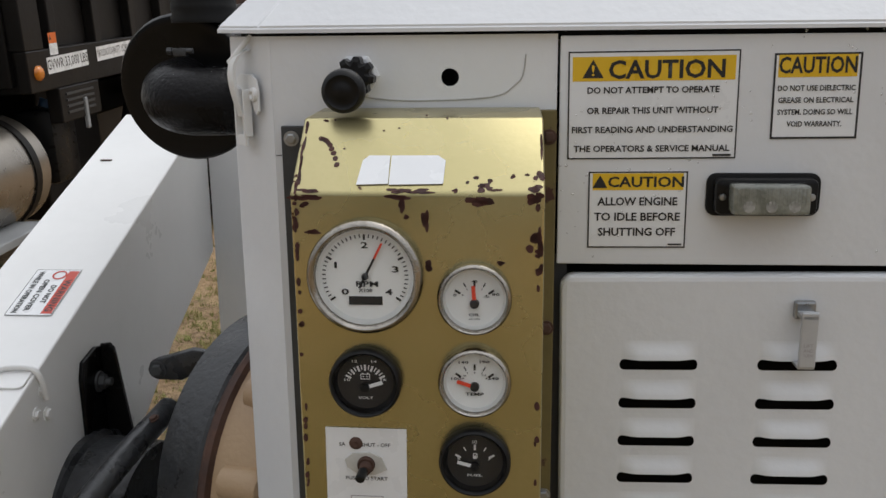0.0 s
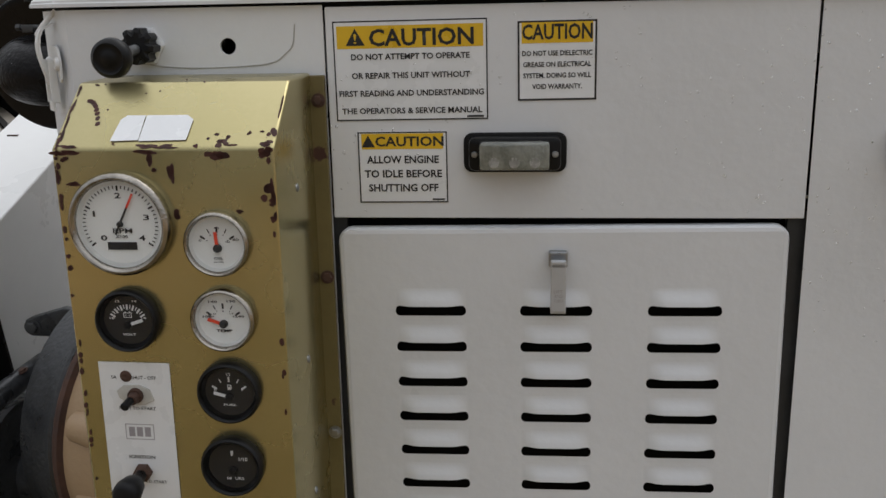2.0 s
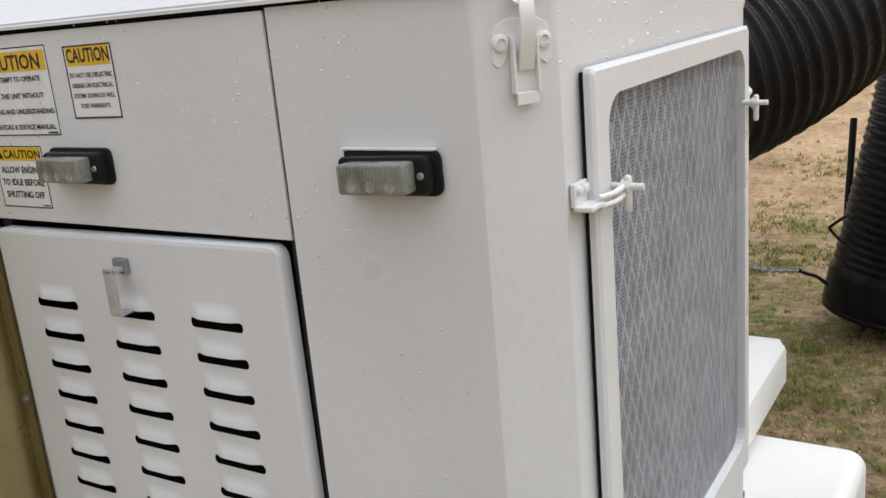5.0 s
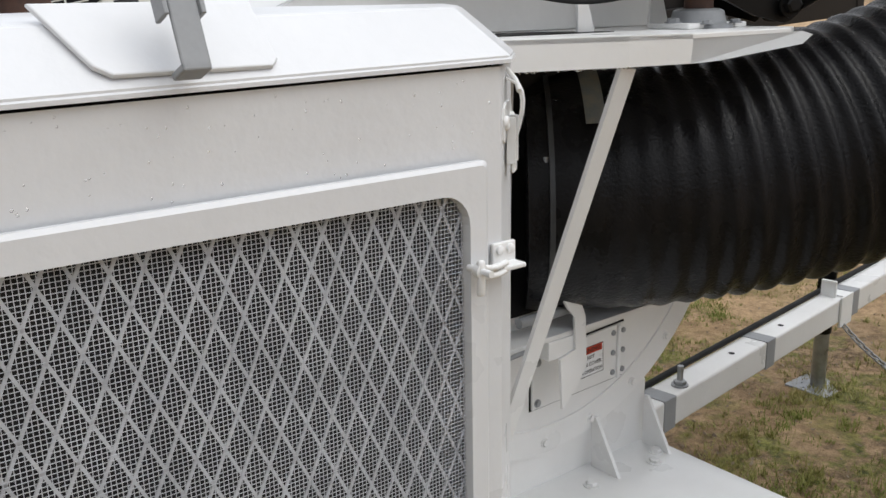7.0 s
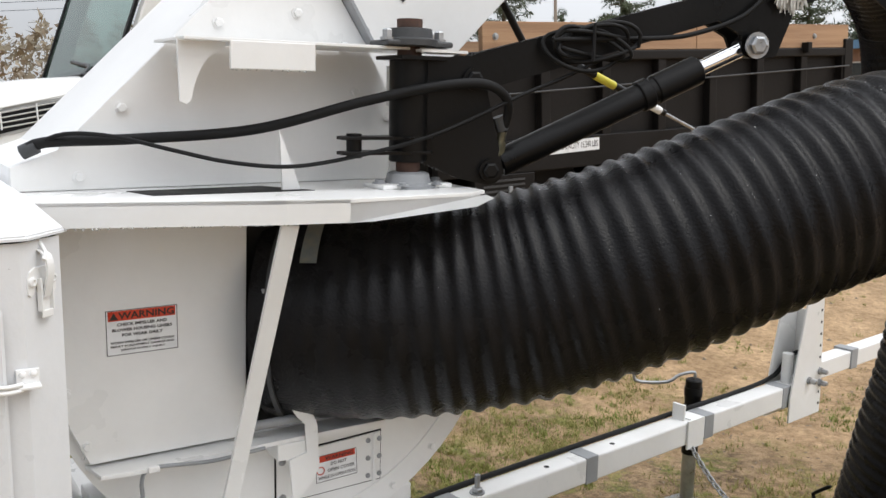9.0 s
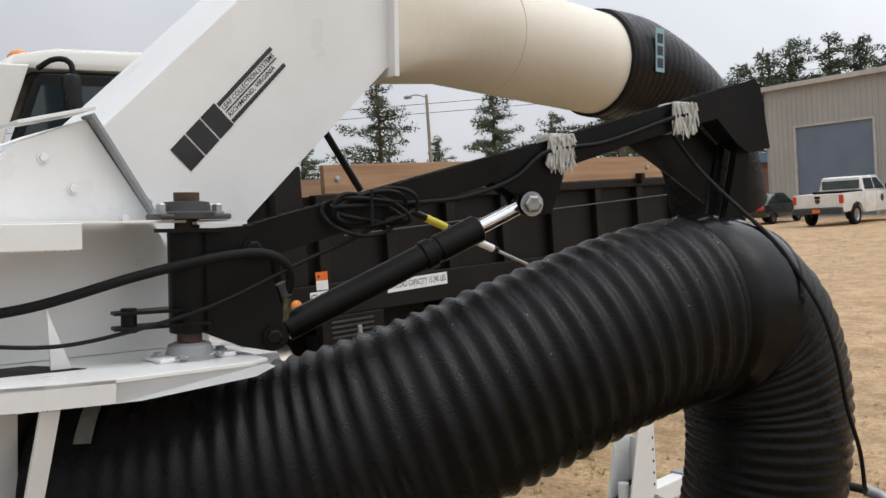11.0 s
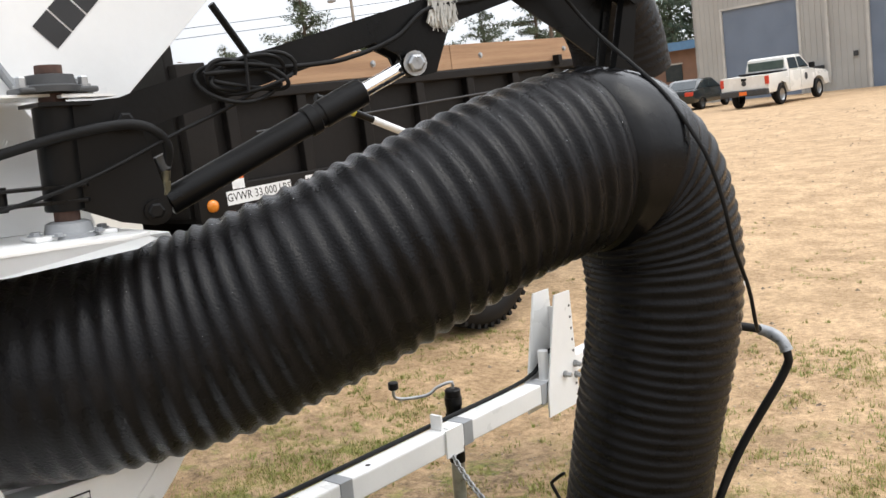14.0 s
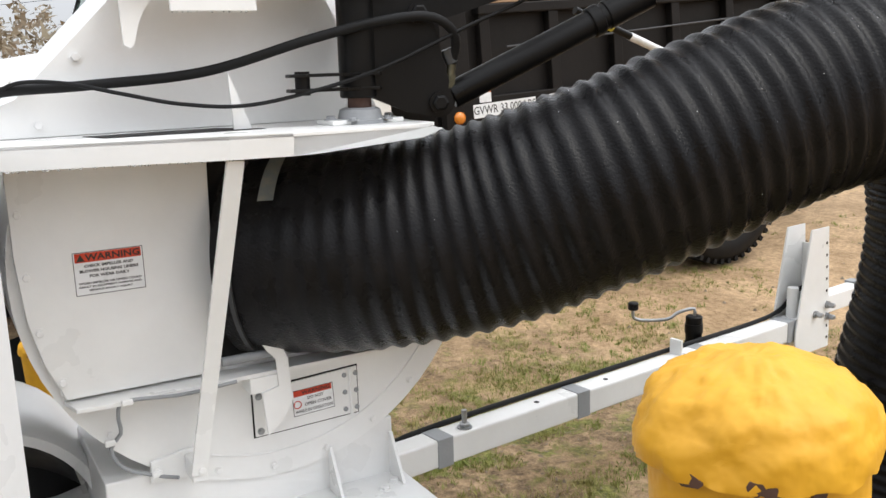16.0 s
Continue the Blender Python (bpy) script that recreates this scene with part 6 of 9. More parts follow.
add_box(bm, co.x + 0.006, co.x + 0.022, co.y - 0.066, co.y - 0.058, co.z + 0.041, co.z + 0.051, 0.001)
add_cyl(bm, (co.x - 0.002, co.y - 0.062, co.z + 0.0475), (co.x + 0.004, co.y - 0.062, co.z + 0.0475), 0.005, n=6)
part("clamp_screw", bm, DARKGREY, cleaner, soft=40)
rnd = random.Random(23)
bm = bm_new()
for k in range(90):
    th, al = radians(rnd.uniform(15, 150)), rnd.uniform(0.0, 0.085)
    p = co + ca * (0.075 - 0.012 * al / 0.085) + Vector((0.018 + al, 0.004, -0.004))
    n = Vector((0, -math.cos(th), math.sin(th)))
    bmesh.ops.create_uvsphere(bm, u_segments=6, v_segments=4, radius=rnd.uniform(0.0006, 0.0016), matrix=Matrix.Translation(p + n * 0.041))
tagged(part("water_drops", bm, CLEAR, cleaner, "clear rain drops", soft=60), kind="stuff")
bm = add_tube(bm_new(), [(-0.362, 1.12, 1.40), (-0.362, 1.12, 1.46), (-0.362, 1.12, 1.56)], 0.04, 24, 0.006, True, lambda s: 1 + 0.03 * math.sin(s * 420))
part("intake_pipe", bm, RUBBER, cleaner, soft=60)

guard = thing("belt_guard", (-0.645, 1.1, 0.45), "white painted box-section drive guard sloping up to the blower", "machine guard")
side = [(0.45, 0.775), (1.70, 1.235), (1.70, 0.965), (1.45, 0.86), (1.32, 0.787), (0.90, 0.62), (0.45, 0.45)]
part("casing", add_prism(bm_new(), side, (-0.722, 0, 0), (0, 1, 0), (0, 0, 1), 0.155, 0.003), WHITE2, guard)
box_part("end_plate", -0.565, -0.44, 1.702, 1.708, 0.70, 1.25, WHITE2, guard)
GN, GT = Vector((0, -0.345, 0.938)), Vector((0, -0.938, -0.345))
m = on_plane(Vector((-0.63, 1.154, 1.0345)) + GN * 0.0008, GT, (1, 0, 0), 1, 1)
lab = sticker(guard, m, 0.108, 0.066, [("WARNING", 0.008, 0.0245, 0.075, 0.0105, 0.014), ("DO NOT", 0.006, 0.0085, 0.042, 0.0085, 0.02), ("OPEN COVER", 0.008, -0.007, 0.074, 0.0085, 0.02), ("WHILE IN OPERATION", 0, -0.0225, 0.098, 0.0085, 0.02)],
    "warning_label", "white label with a red WARNING head on the guard", band=(0.0165, 0.0315), bandmat=STICKRED, border=0.0012)
part("prohibition_ring", add_lathe(bm_new(), m @ Vector((-0.040, 0.006, 0.0006)), GN, [(0, 0.0105), (0.0006, 0.0105), (0.0006, 0.008), (0, 0.008)], 24), STICKRED, lab)
# cover catch: plate, strap over the edge, screws
gm = on_plane((-0.60, 0.985, 0.9725), (1, 0, 0), -GT, 1, 1)
part("guard_latch", add_prism(bm_new(), rounded(-0.05, 0.03, -0.02, 0.02, 0.008, 3), gm @ Vector((0, 0, 0)), (1, 0, 0), -GT, 0.003, 0.001), WHITE2, guard)
bm = add_tube(bm_new(), [gm @ Vector((-0.03, 0.0, 0.007)), gm @ Vector((0.0, 0.012, 0.008)), gm @ Vector((0.03, 0.012, 0.006)), gm @ Vector((0.038, 0.01, -0.012)), gm @ Vector((0.038, 0.008, -0.04))], 0.004, 8, 0.006)
part("latch_strap", bm, WHITE2, guard, soft=60)
for yy, zz in ((1.005, 0.95), (0.985, 0.925), (1.01, 0.915)):
    hexbolt("bolt", (-0.567, yy, zz), (1, 0, 0), 0.006, WHITE2, guard)
part("rust_chip", add_box(bm_new(), -0.70, -0.68, 1.52, 1.526, 1.1685, 1.1715), RUST, guard)

brace = thing("guard_bracket", (-0.55, 1.17, 0.56), "black channel bracket bolted to the guard", "bracket")
bm = add_prism(bm_new(), [(1.10, 0.59), (1.10, 0.925), (1.108, 0.948), (1.15, 0.956), (1.166, 0.952), (1.166, 0.59)], (-0.5665, 0, 0), (0, 1, 0), (0, 0, 1), 0.006, 0.002)
part("plate", bm, BLACKPAINT, brace)
bm = add_prism(bm_new(), [(-0.5605, 0.59), (-0.5605, 0.956), (-0.547, 0.958), (-0.5405, 0.95), (-0.523, 0.815), (-0.495, 0.59)], (0, 1.166, 0), (1, 0, 0), (0, 0, 1), 0.006, 0.002)
part("side_flange", bm, BLACKPAINT, brace)
hexbolt("bolt", (-0.5605, 1.147, 0.905), (1, 0, 0), 0.010, DARKGREY, brace, 0.010)
cyl_part("bolt_end", (-0.5605, 1.147, 0.905), (-0.541, 1.147, 0.905), 0.006, DARKGREY, brace, n=16, bev=0.001)
part("foot", add_box(bm_new(), -0.60, -0.48, 1.08, 1.32, 0.555, 0.592, 0.003), BLACKPAINT, brace)

bell = thing("clutch_housing", (-0.35, 1.2, 0.55), "tan painted clutch housing with a black flywheel ring", "clutch housing")
bc = Vector((-0.288, 1.17, 0.782))
bx = Vector((0.93, -0.36, 0)).normalized()
bm = add_lathe(bm_new(), bc - bx * 0.075, bx, [(0, 0.13), (0.0, 0.2), (0.008, 0.212), (0.07, 0.218), (0.078, 0.212), (0.078, 0.15)], 56)
part("flywheel_ring", bm, CASTBLACK, bell, soft=35)
bm = add_lathe(bm_new(), bc + bx * 0.0, bx, [(0, 0.216), (0.008, 0.222), (0.016, 0.222), (0.02, 0.212)], 56)
part("flange", bm, RUST, bell, soft=35)
bm = add_lathe(bm_new(), bc + bx * 0.016, bx, [(0, 0.214), (0.05, 0.212), (0.075, 0.20), (0.2, 0.19), (0.2, 0)], 56)
part("tan_casting", bm, TAN, bell, "tan painted casting", soft=35)
for a in (140, 172, 204):
    q = bc + bx * 0.05 + (Vector((0, 0, 1)) * math.cos(radians(a - 100)) + bx.cross(Vector((0, 0, 1))) * math.sin(radians(a - 100))) * 0.205
    part("cast_lug", add_lathe(bm_new(), q - bx * 0.02, bx, [(0, 0.0), (0.005, 0.022), (0.05, 0.026), (0.06, 0.02), (0.062, 0)], 18), TAN, bell, soft=50)
for a in range(20, 160, 28):
    q = bc - bx * 0.0 + (Vector((0, 0, 1)) * math.cos(radians(a)) + bx.cross(Vector((0, 0, 1))) * math.sin(radians(a))) * 0.207
    hexbolt("bolt", q, -bx, 0.007, DARKGREY, bell)
bm = add_tube(bm_new(), [(-0.497, 0.940, 0.823), (-0.468, 1.020, 0.860), (-0.454, 1.130, 0.874)], 0.0165, 16, 0.01)
part("lever_arm", bm, CASTBLACK, bell, soft=50)
hexbolt("grease_fitting", (-0.452, 1.070, 0.884), (-0.3, -0.3, 1), 0.005, RUST, bell)
bm = add_prism(bm_new(), [(-0.483, 0.925), (-0.48, 0.938), (-0.47, 0.943), (-0.418, 0.958), (-0.40, 0.955), (-0.40, 0.93), (-0.436, 0.912), (-0.472, 0.913)], (0, 1.15, 0), (1, 0, 0), (0, 0, 1), 0.012, 0.002)
part("release_lever", bm, CASTBLACK, bell, soft=50)
hexbolt("bolt", (-0.469, 1.138, 0.928), (0, -1, 0), 0.0085, DARKGREY, bell)
bm = add_lathe(bm_new(), (-0.62, 1.10, 0.715), (0.99, -0.12, 0.03), [(0, 0), (0, 0.05), (0.05, 0.05), (0.053, 0.122), (0.06, 0.128), (0.072, 0.128), (0.076, 0.12), (0.16, 0.115), (0.165, 0.05), (0.3, 0.05), (0.3, 0)], 48)
part("output_shaft", bm, CASTBLACK, bell, soft=35)
bm = add_box(bm_new(), -0.62, 0.30, 0.95, 1.45, 0.47, 0.56, 0.005)
part("engine_mount", bm, BLACKPAINT, bell)

# ---- trailer: deck, tongue, jack, axle ----
trailer = thing("trailer", (0, 2.2, 0.3), "white painted steel trailer frame and deck", "trailer")
bm = add_prism(bm_new(), [(-0.75, 0.85), (0.16, 0.85), (0.30, 1.55), (0.62, 1.86), (0.70, 1.90), (0.702, 2.44), (0.676, 2.495), (-0.75, 2.495)], (0, 0, 0.372), (1, 0, 0), (0, 1, 0), 0.095, 0.012)
part("deck", bm, WHITE2, trailer, "white steel deck plate", soft=30)
bm = bm_new()
add_box(bm, -0.6, 0.7, 0.88, 1.56, 0.46, 0.50, 0.004)
part("engine_bed", bm, DARKGREY, trailer)
bm = add_prism(bm_new(), rounded(0.62, 0.925, 0.13, 0.345, 0.04, 6), (0, 2.175, 0), (1, 0, 0), (0, 0, 1), 0.57, 0.0)
part("side_member", bm, WHITE2, trailer, soft=30)
# thin black face painted in for the shade inside the member's open end
bm = add_prism(bm_new(), rounded(0.645, 0.91, 0.15, 0.325, 0.025, 5), (0, 1.6045, 0), (1, 0, 0), (0, 0, 1), 0.002, 0.0)
part("open_end_shade", bm, RUBBER, trailer)
bm = add_cyl(bm_new(), (0.405, 2.12, 0.472), (0.60, 2.17, 0.472), 0.005, n=10)
part("hinge_rod", bm, STEEL, trailer, soft=40)
for f in (0.1, 0.55, 0.95):
    q = Vector((0.405, 2.12, 0.472)).lerp(Vector((0.60, 2.17, 0.472)), f)
    cyl_part("hinge_barrel", q - Vector((0.018, 0.004, 0)), q + Vector((0.018, 0.004, 0)), 0.0085, WHITE2, trailer)
for y in (2.29, 2.46):
    bm = add_prism(bm_new(), [(0.251, 0.467), (0.33, 0.467), (0.262, 0.585), (0.251, 0.585)], (0, y, 0), (1, 0, 0), (0, 0, 1), 0.008, 0.001)
    part("gusset", bm, WHITE2, trailer)
for x, y in ((0.33, 2.40), (0.31, 2.22), (0.30, 2.44)):
    hexbolt("bolt", (x, y, 0.467), (0, 0, 1), 0.011, WHITE2, trailer)
part("pedestal", add_box(bm_new(), -0.17, 0.24, 1.75, 2.47, 0.465, 0.62, 0.004), WHITE2, trailer)
td = Vector((-0.1275, 1, 0)).normalized()
tn = Vector((1, 0.1275, 0)).normalized()
T0 = Vector((0.137, 2.483, 0.395))


def tongue_box(name, a, b, w0, w1, z0, z1, mat, parent, bev=0.0, label=""):
    m = Matrix((td, -tn, Vector((0, 0, 1)))).transposed().to_4x4()
    m.translation = T0
    return part(name, add_box(bm_new(), a, b, w0, w1, z0, z1, bev, m), mat, parent, label)


tongue_box("tongue", -0.2, 2.12, -0.04, 0.04, -0.005, 0.078, WHITE2, trailer, 0.006, "white square tube tongue")
tongue_box("tongue", 2.10, 4.2, -0.036, 0.036, 0.06, 0.135, WHITE2, trailer, 0.005)
for a in (0.165, 0.725, 1.365, 1.895, 2.45):
    z = 0.0 if a < 2.1 else 0.064
    tongue_box("metal_band", a, a + 0.055, -0.0425, 0.0425, z - 0.0075, z + 0.0805, GREYPAINT, trailer, 0.002)
tongue_box("band_edge", 1.285, 1.29, -0.044, 0.044, -0.01, 0.084, WHITE2, trailer)
for a in (0.58, 0.892):
    q = T0 + td * a + tn * 0.004 + Vector((0, 0, 0.0782))
    cyl_part("hole", q, q + Vector((0, 0, 0.0006)), 0.009, RUBBER, trailer, n=14)
q = T0 + td * 0.285 + Vector((0, 0, 0.078)) + tn * 0.012
cyl_part("hitch_pin", q, q + Vector((0, 0, 0.055)), 0.008, STEEL, trailer)
hexbolt("nut", q, (0, 0, 1), 0.015, STEEL, trailer, 0.014)
lug = T0 + td * 1.27
tongue_box("chain_lug", 1.262, 1.274, -0.02, 0.03, 0.075, 0.135, WHITE2, trailer, 0.002)
tongue_box("clamp_plate", 1.255, 1.35, -0.048, -0.0405, -0.02, 0.085, WHITE2, trailer, 0.001)
bm = add_tube(bm_new(), [T0 + td * 0.02 - tn * 0.05 + Vector((0, 0, 0.05)), T0 + td * 0.2 - tn * 0.045 + Vector((0, 0, 0.083)), T0 + td * 1.2 - tn * 0.042 + Vector((0, 0, 0.086)), T0 + td * 1.9 - tn * 0.042 + Vector((0, 0, 0.09)), T0 + td * 2.06 - tn * 0.04 + Vector((0, 0, 0.16)), T0 + td * 2.2 - tn * 0.02 + Vector((0, 0, 0.19))], 0.009, 8, 0.03)
lights_lead = thing("wiring_loom", tuple(T0 + td * 0.5), "black wiring loom along the trailer tongue", "cable")
part("loom", bm, RUBBER, lights_lead, soft=60)
# upright hitch plate with its row of holes
hitch = thing("hitch_plate", tuple(T0 + td * 2.2), "white upright hitch plate with a row of holes", "hitch")
m = Matrix((tn, Vector((0, 0, 1)), -td)).transposed().to_4x4()


def up_plate(name, poly, along, side, t, mat, parent):
    bm = add_prism(bm_new(), poly, T0 + td * along + tn * side, td, (0, 0, 1), -t, 0.002)
    return part(name, bm, mat, parent)


up_plate("channel_side", [(-0.17, -0.07), (0.07, -0.07), (0.07, 0.0), (0.035, 0.435), (-0.085, 0.435), (-0.17, 0.03)], 2.10, 0.055, 0.008, WHITE2, hitch)
up_plate("channel_side", [(-0.17, -0.07), (0.07, -0.07), (0.07, 0.0), (0.035, 0.435), (-0.085, 0.435), (-0.17, 0.03)], 2.10, -0.05, 0.008, WHITE2, hitch)
m2 = Matrix((td, -tn, Vector((0, 0, 1)))).transposed().to_4x4()
m2.translation = T0
part("channel_back", add_box(bm_new(), 2.120, 2.128, -0.05, 0.05, -0.06, 0.36, 0.001, m2), WHITE2, hitch)
for k in range(9):
    q = T0 + td * (2.155 - 0.004 * k) + tn * 0.0555 + Vector((0, 0, -0.03 + k * 0.05))
    cyl_part("hole", q, q + tn * 0.0008, 0.006, RUBBER, hitch, n=12)
for a, z in ((2.06, 0.085), (2.145, 0.11), (2.15, 0.06)):
    q = T0 + td * a + tn * 0.056 + Vector((0, 0, z))
    hexbolt("bolt", q, tn, 0.010, STEEL, hitch, 0.03)
cyl_part("socket", T0 + td * 1.985 + Vector((0, 0, 0.078)), T0 + td * 1.985 + Vector((0, 0, 0.20)), 0.022, WHITE2, hitch)
# jack
J = T0 + td * 1.487 - tn * 0.098
jack = thing("trailer_jack", (J.x, J.y, 0.045), "black screw jack with a crank on a steel foot", "trailer jack")
cyl_part("outer_tube", (J.x, J.y, 0.26), (J.x, J.y, 0.555), 0.031, BLACKPAINT, jack, bev=0.004)
cyl_part("inner_tube", (J.x, J.y, 0.05), (J.x, J.y, 0.27), 0.026, STEEL, jack, "zinc plated inner tube")
part("foot", add_box(bm_new(), J.x - 0.085, J.x + 0.085, J.y - 0.08, J.y + 0.08, 0.040, 0.053, 0.003), STEEL, jack)
cyl_part("collar", (J.x, J.y, 0.49), (J.x, J.y, 0.525), 0.034, BLACKPAINT, jack)
part("mounting", add_box(bm_new(), J.x - 0.02, J.x + 0.06, J.y - 0.03, J.y + 0.03, 0.40, 0.46, 0.003), BLACKPAINT, jack)
cb = Vector((J.x, J.y, 0.57))
bm = add_tube(bm_new(), [cb - Vector((0, 0, 0.02)), cb + Vector((0, 0, 0.012)), cb + Vector((-0.03, -0.05, 0.0)), cb + Vector((-0.05, -0.09, -0.025)), cb + Vector((-0.10, -0.18, -0.025)), cb + Vector((-0.115, -0.20, -0.01)), cb + Vector((-0.115, -0.20, 0.02))], 0.0065, 8, 0.012)
part("crank", bm, STEEL, jack, soft=60)
cyl_part("crank_knob", cb + Vector((-0.115, -0.20, 0.015)), cb + Vector((-0.115, -0.20, 0.045)), 0.02, PLASTIC, jack, n=16, bev=0.004)
# safety chain to the hose nozzle
chain = thing("safety_chain", tuple(lug), "galvanised safety chain from the tongue to the hose nozzle", "chain")
c0, c1 = T0 + td * 1.285 + tn * 0.045 + Vector((0, 0, -0.015)), Vector((0.515, 3.585, 0.31))
N = 30
lm = None
for k in range(N):
    t = k / (N - 1)
    p = c0.lerp(c1, t) - Vector((0, 0, 0.10 * 4 * t * (1 - t) * 0.5))
    dt = (c1 - c0) - Vector((0, 0, 0.10 * 4 * (1 - 2 * t) * 0.5))
    if lm is None:
        bm = bm_new()
        loop = []
        for i in range(20):
            a = math.tau * i / 20
            loop.append(Vector(((0.008 if math.cos(a) > 0 else -0.008) + 0.0075 * math.cos(a), 0.0085 * math.sin(a), 0)))
        rr = []
        for i, q in enumerate(loop):
            dq = (loop[(i + 1) % 20] - loop[i - 1]).normalized()
            rr.append((q, 0.0027, Vector((0, 0, 1)), dq.cross(Vector((0, 0, 1)))))
        add_rings(bm, rr, 6, True)
        bmesh.ops.recalc_face_normals(bm, faces=bm.faces)
        lm = bpy.data.meshes.new("link")
        bm.to_mesh(lm)
        bm.free()
        lm.materials.append(STEEL)
        for p_ in lm.polygons:
            p_.use_smooth = True
    lk = new("link", lm)
    lk.parent = chain
    a, b, d = frame_of(dt)
    if k % 2:
        a, b = b, -a
    mm = Matrix((d, a, b)).transposed().to_4x4()
    mm.translation = p - lug
    lk.matrix_local = mm
bm = add_tube(bm_new(), [c1, c1 + Vector((0.03, 0.0, -0.012)), c1 + Vector((0.06, 0.005, -0.02)), c1 + Vector((0.10, 0.01, -0.05))], 0.007, 8, 0.01)
part("hook", bm, BLACKPAINT, chain, soft=60)
# trailer wheel seen under the housing
wheel = thing("road_wheel", (-0.28, 1.55, 0.0), "trailer wheel under a white rounded fender", "wheel")
bm = bm_new()
pts = [Vector((0.0, 1.50 + 0.30 * math.cos(radians(a)), 0.42 + 0.30 * math.sin(radians(a)))) for a in range(-5, 186, 8)]
rows = []
for k, p in enumerate(pts):
    d = (p - Vector((0.0, 1.50, 0.42))).normalized()
    rows.append([bm.verts.new(p + Vector((x, 0, 0)) + d * h) for x, h in ((-0.45, 0.0), (-0.03, 0.0), (-0.005, -0.012), (0.0, -0.035), (-0.012, -0.035), (-0.035, -0.012), (-0.45, -0.012))])
for r0, r1 in zip(rows, rows[1:]):
    for k in range(6):
        bm.faces.new((r0[k], r0[k + 1], r1[k + 1], r1[k]))
part("fender", bm, WHITE2, wheel, "white rounded steel fender", soft=40)
bm = add_lathe(bm_new(), (-0.34, 1.50, 0.25), (1, 0, 0), [(0, 0.15), (0.0, 0.28), (0.03, 0.325), (0.2, 0.325), (0.23, 0.28), (0.23, 0.15)], 40)
part("tyre", bm, RUBBER, wheel, soft=40)
bm = add_lathe(bm_new(), (-0.33, 1.50, 0.25), (1, 0, 0), [(0, 0.0), (0.1, 0.0), (0.17, 0.06), (0.2, 0.15), (0.0, 0.15)], 32)
part("rim", bm, WHITE2, wheel, soft=40)

# rusty exhaust stack behind the canopy
stack = thing("exhaust_stack", (-0.35, 1.39, 0.5), "dark rusty exhaust stack standing behind the engine canopy", "exhaust pipe")
cyl_part("pipe", (-0.35, 1.39, 0.5), (-0.35, 1.39, 1.72), 0.047, RUST, stack, n=28, bev=0.004)
cyl_part("clamp_band", (-0.35, 1.39, 1.475), (-0.35, 1.39, 1.487), 0.05, BLACKPAINT, stack, n=28)


# ---- the yard ----
LEVEL = Matrix.Identity(4)


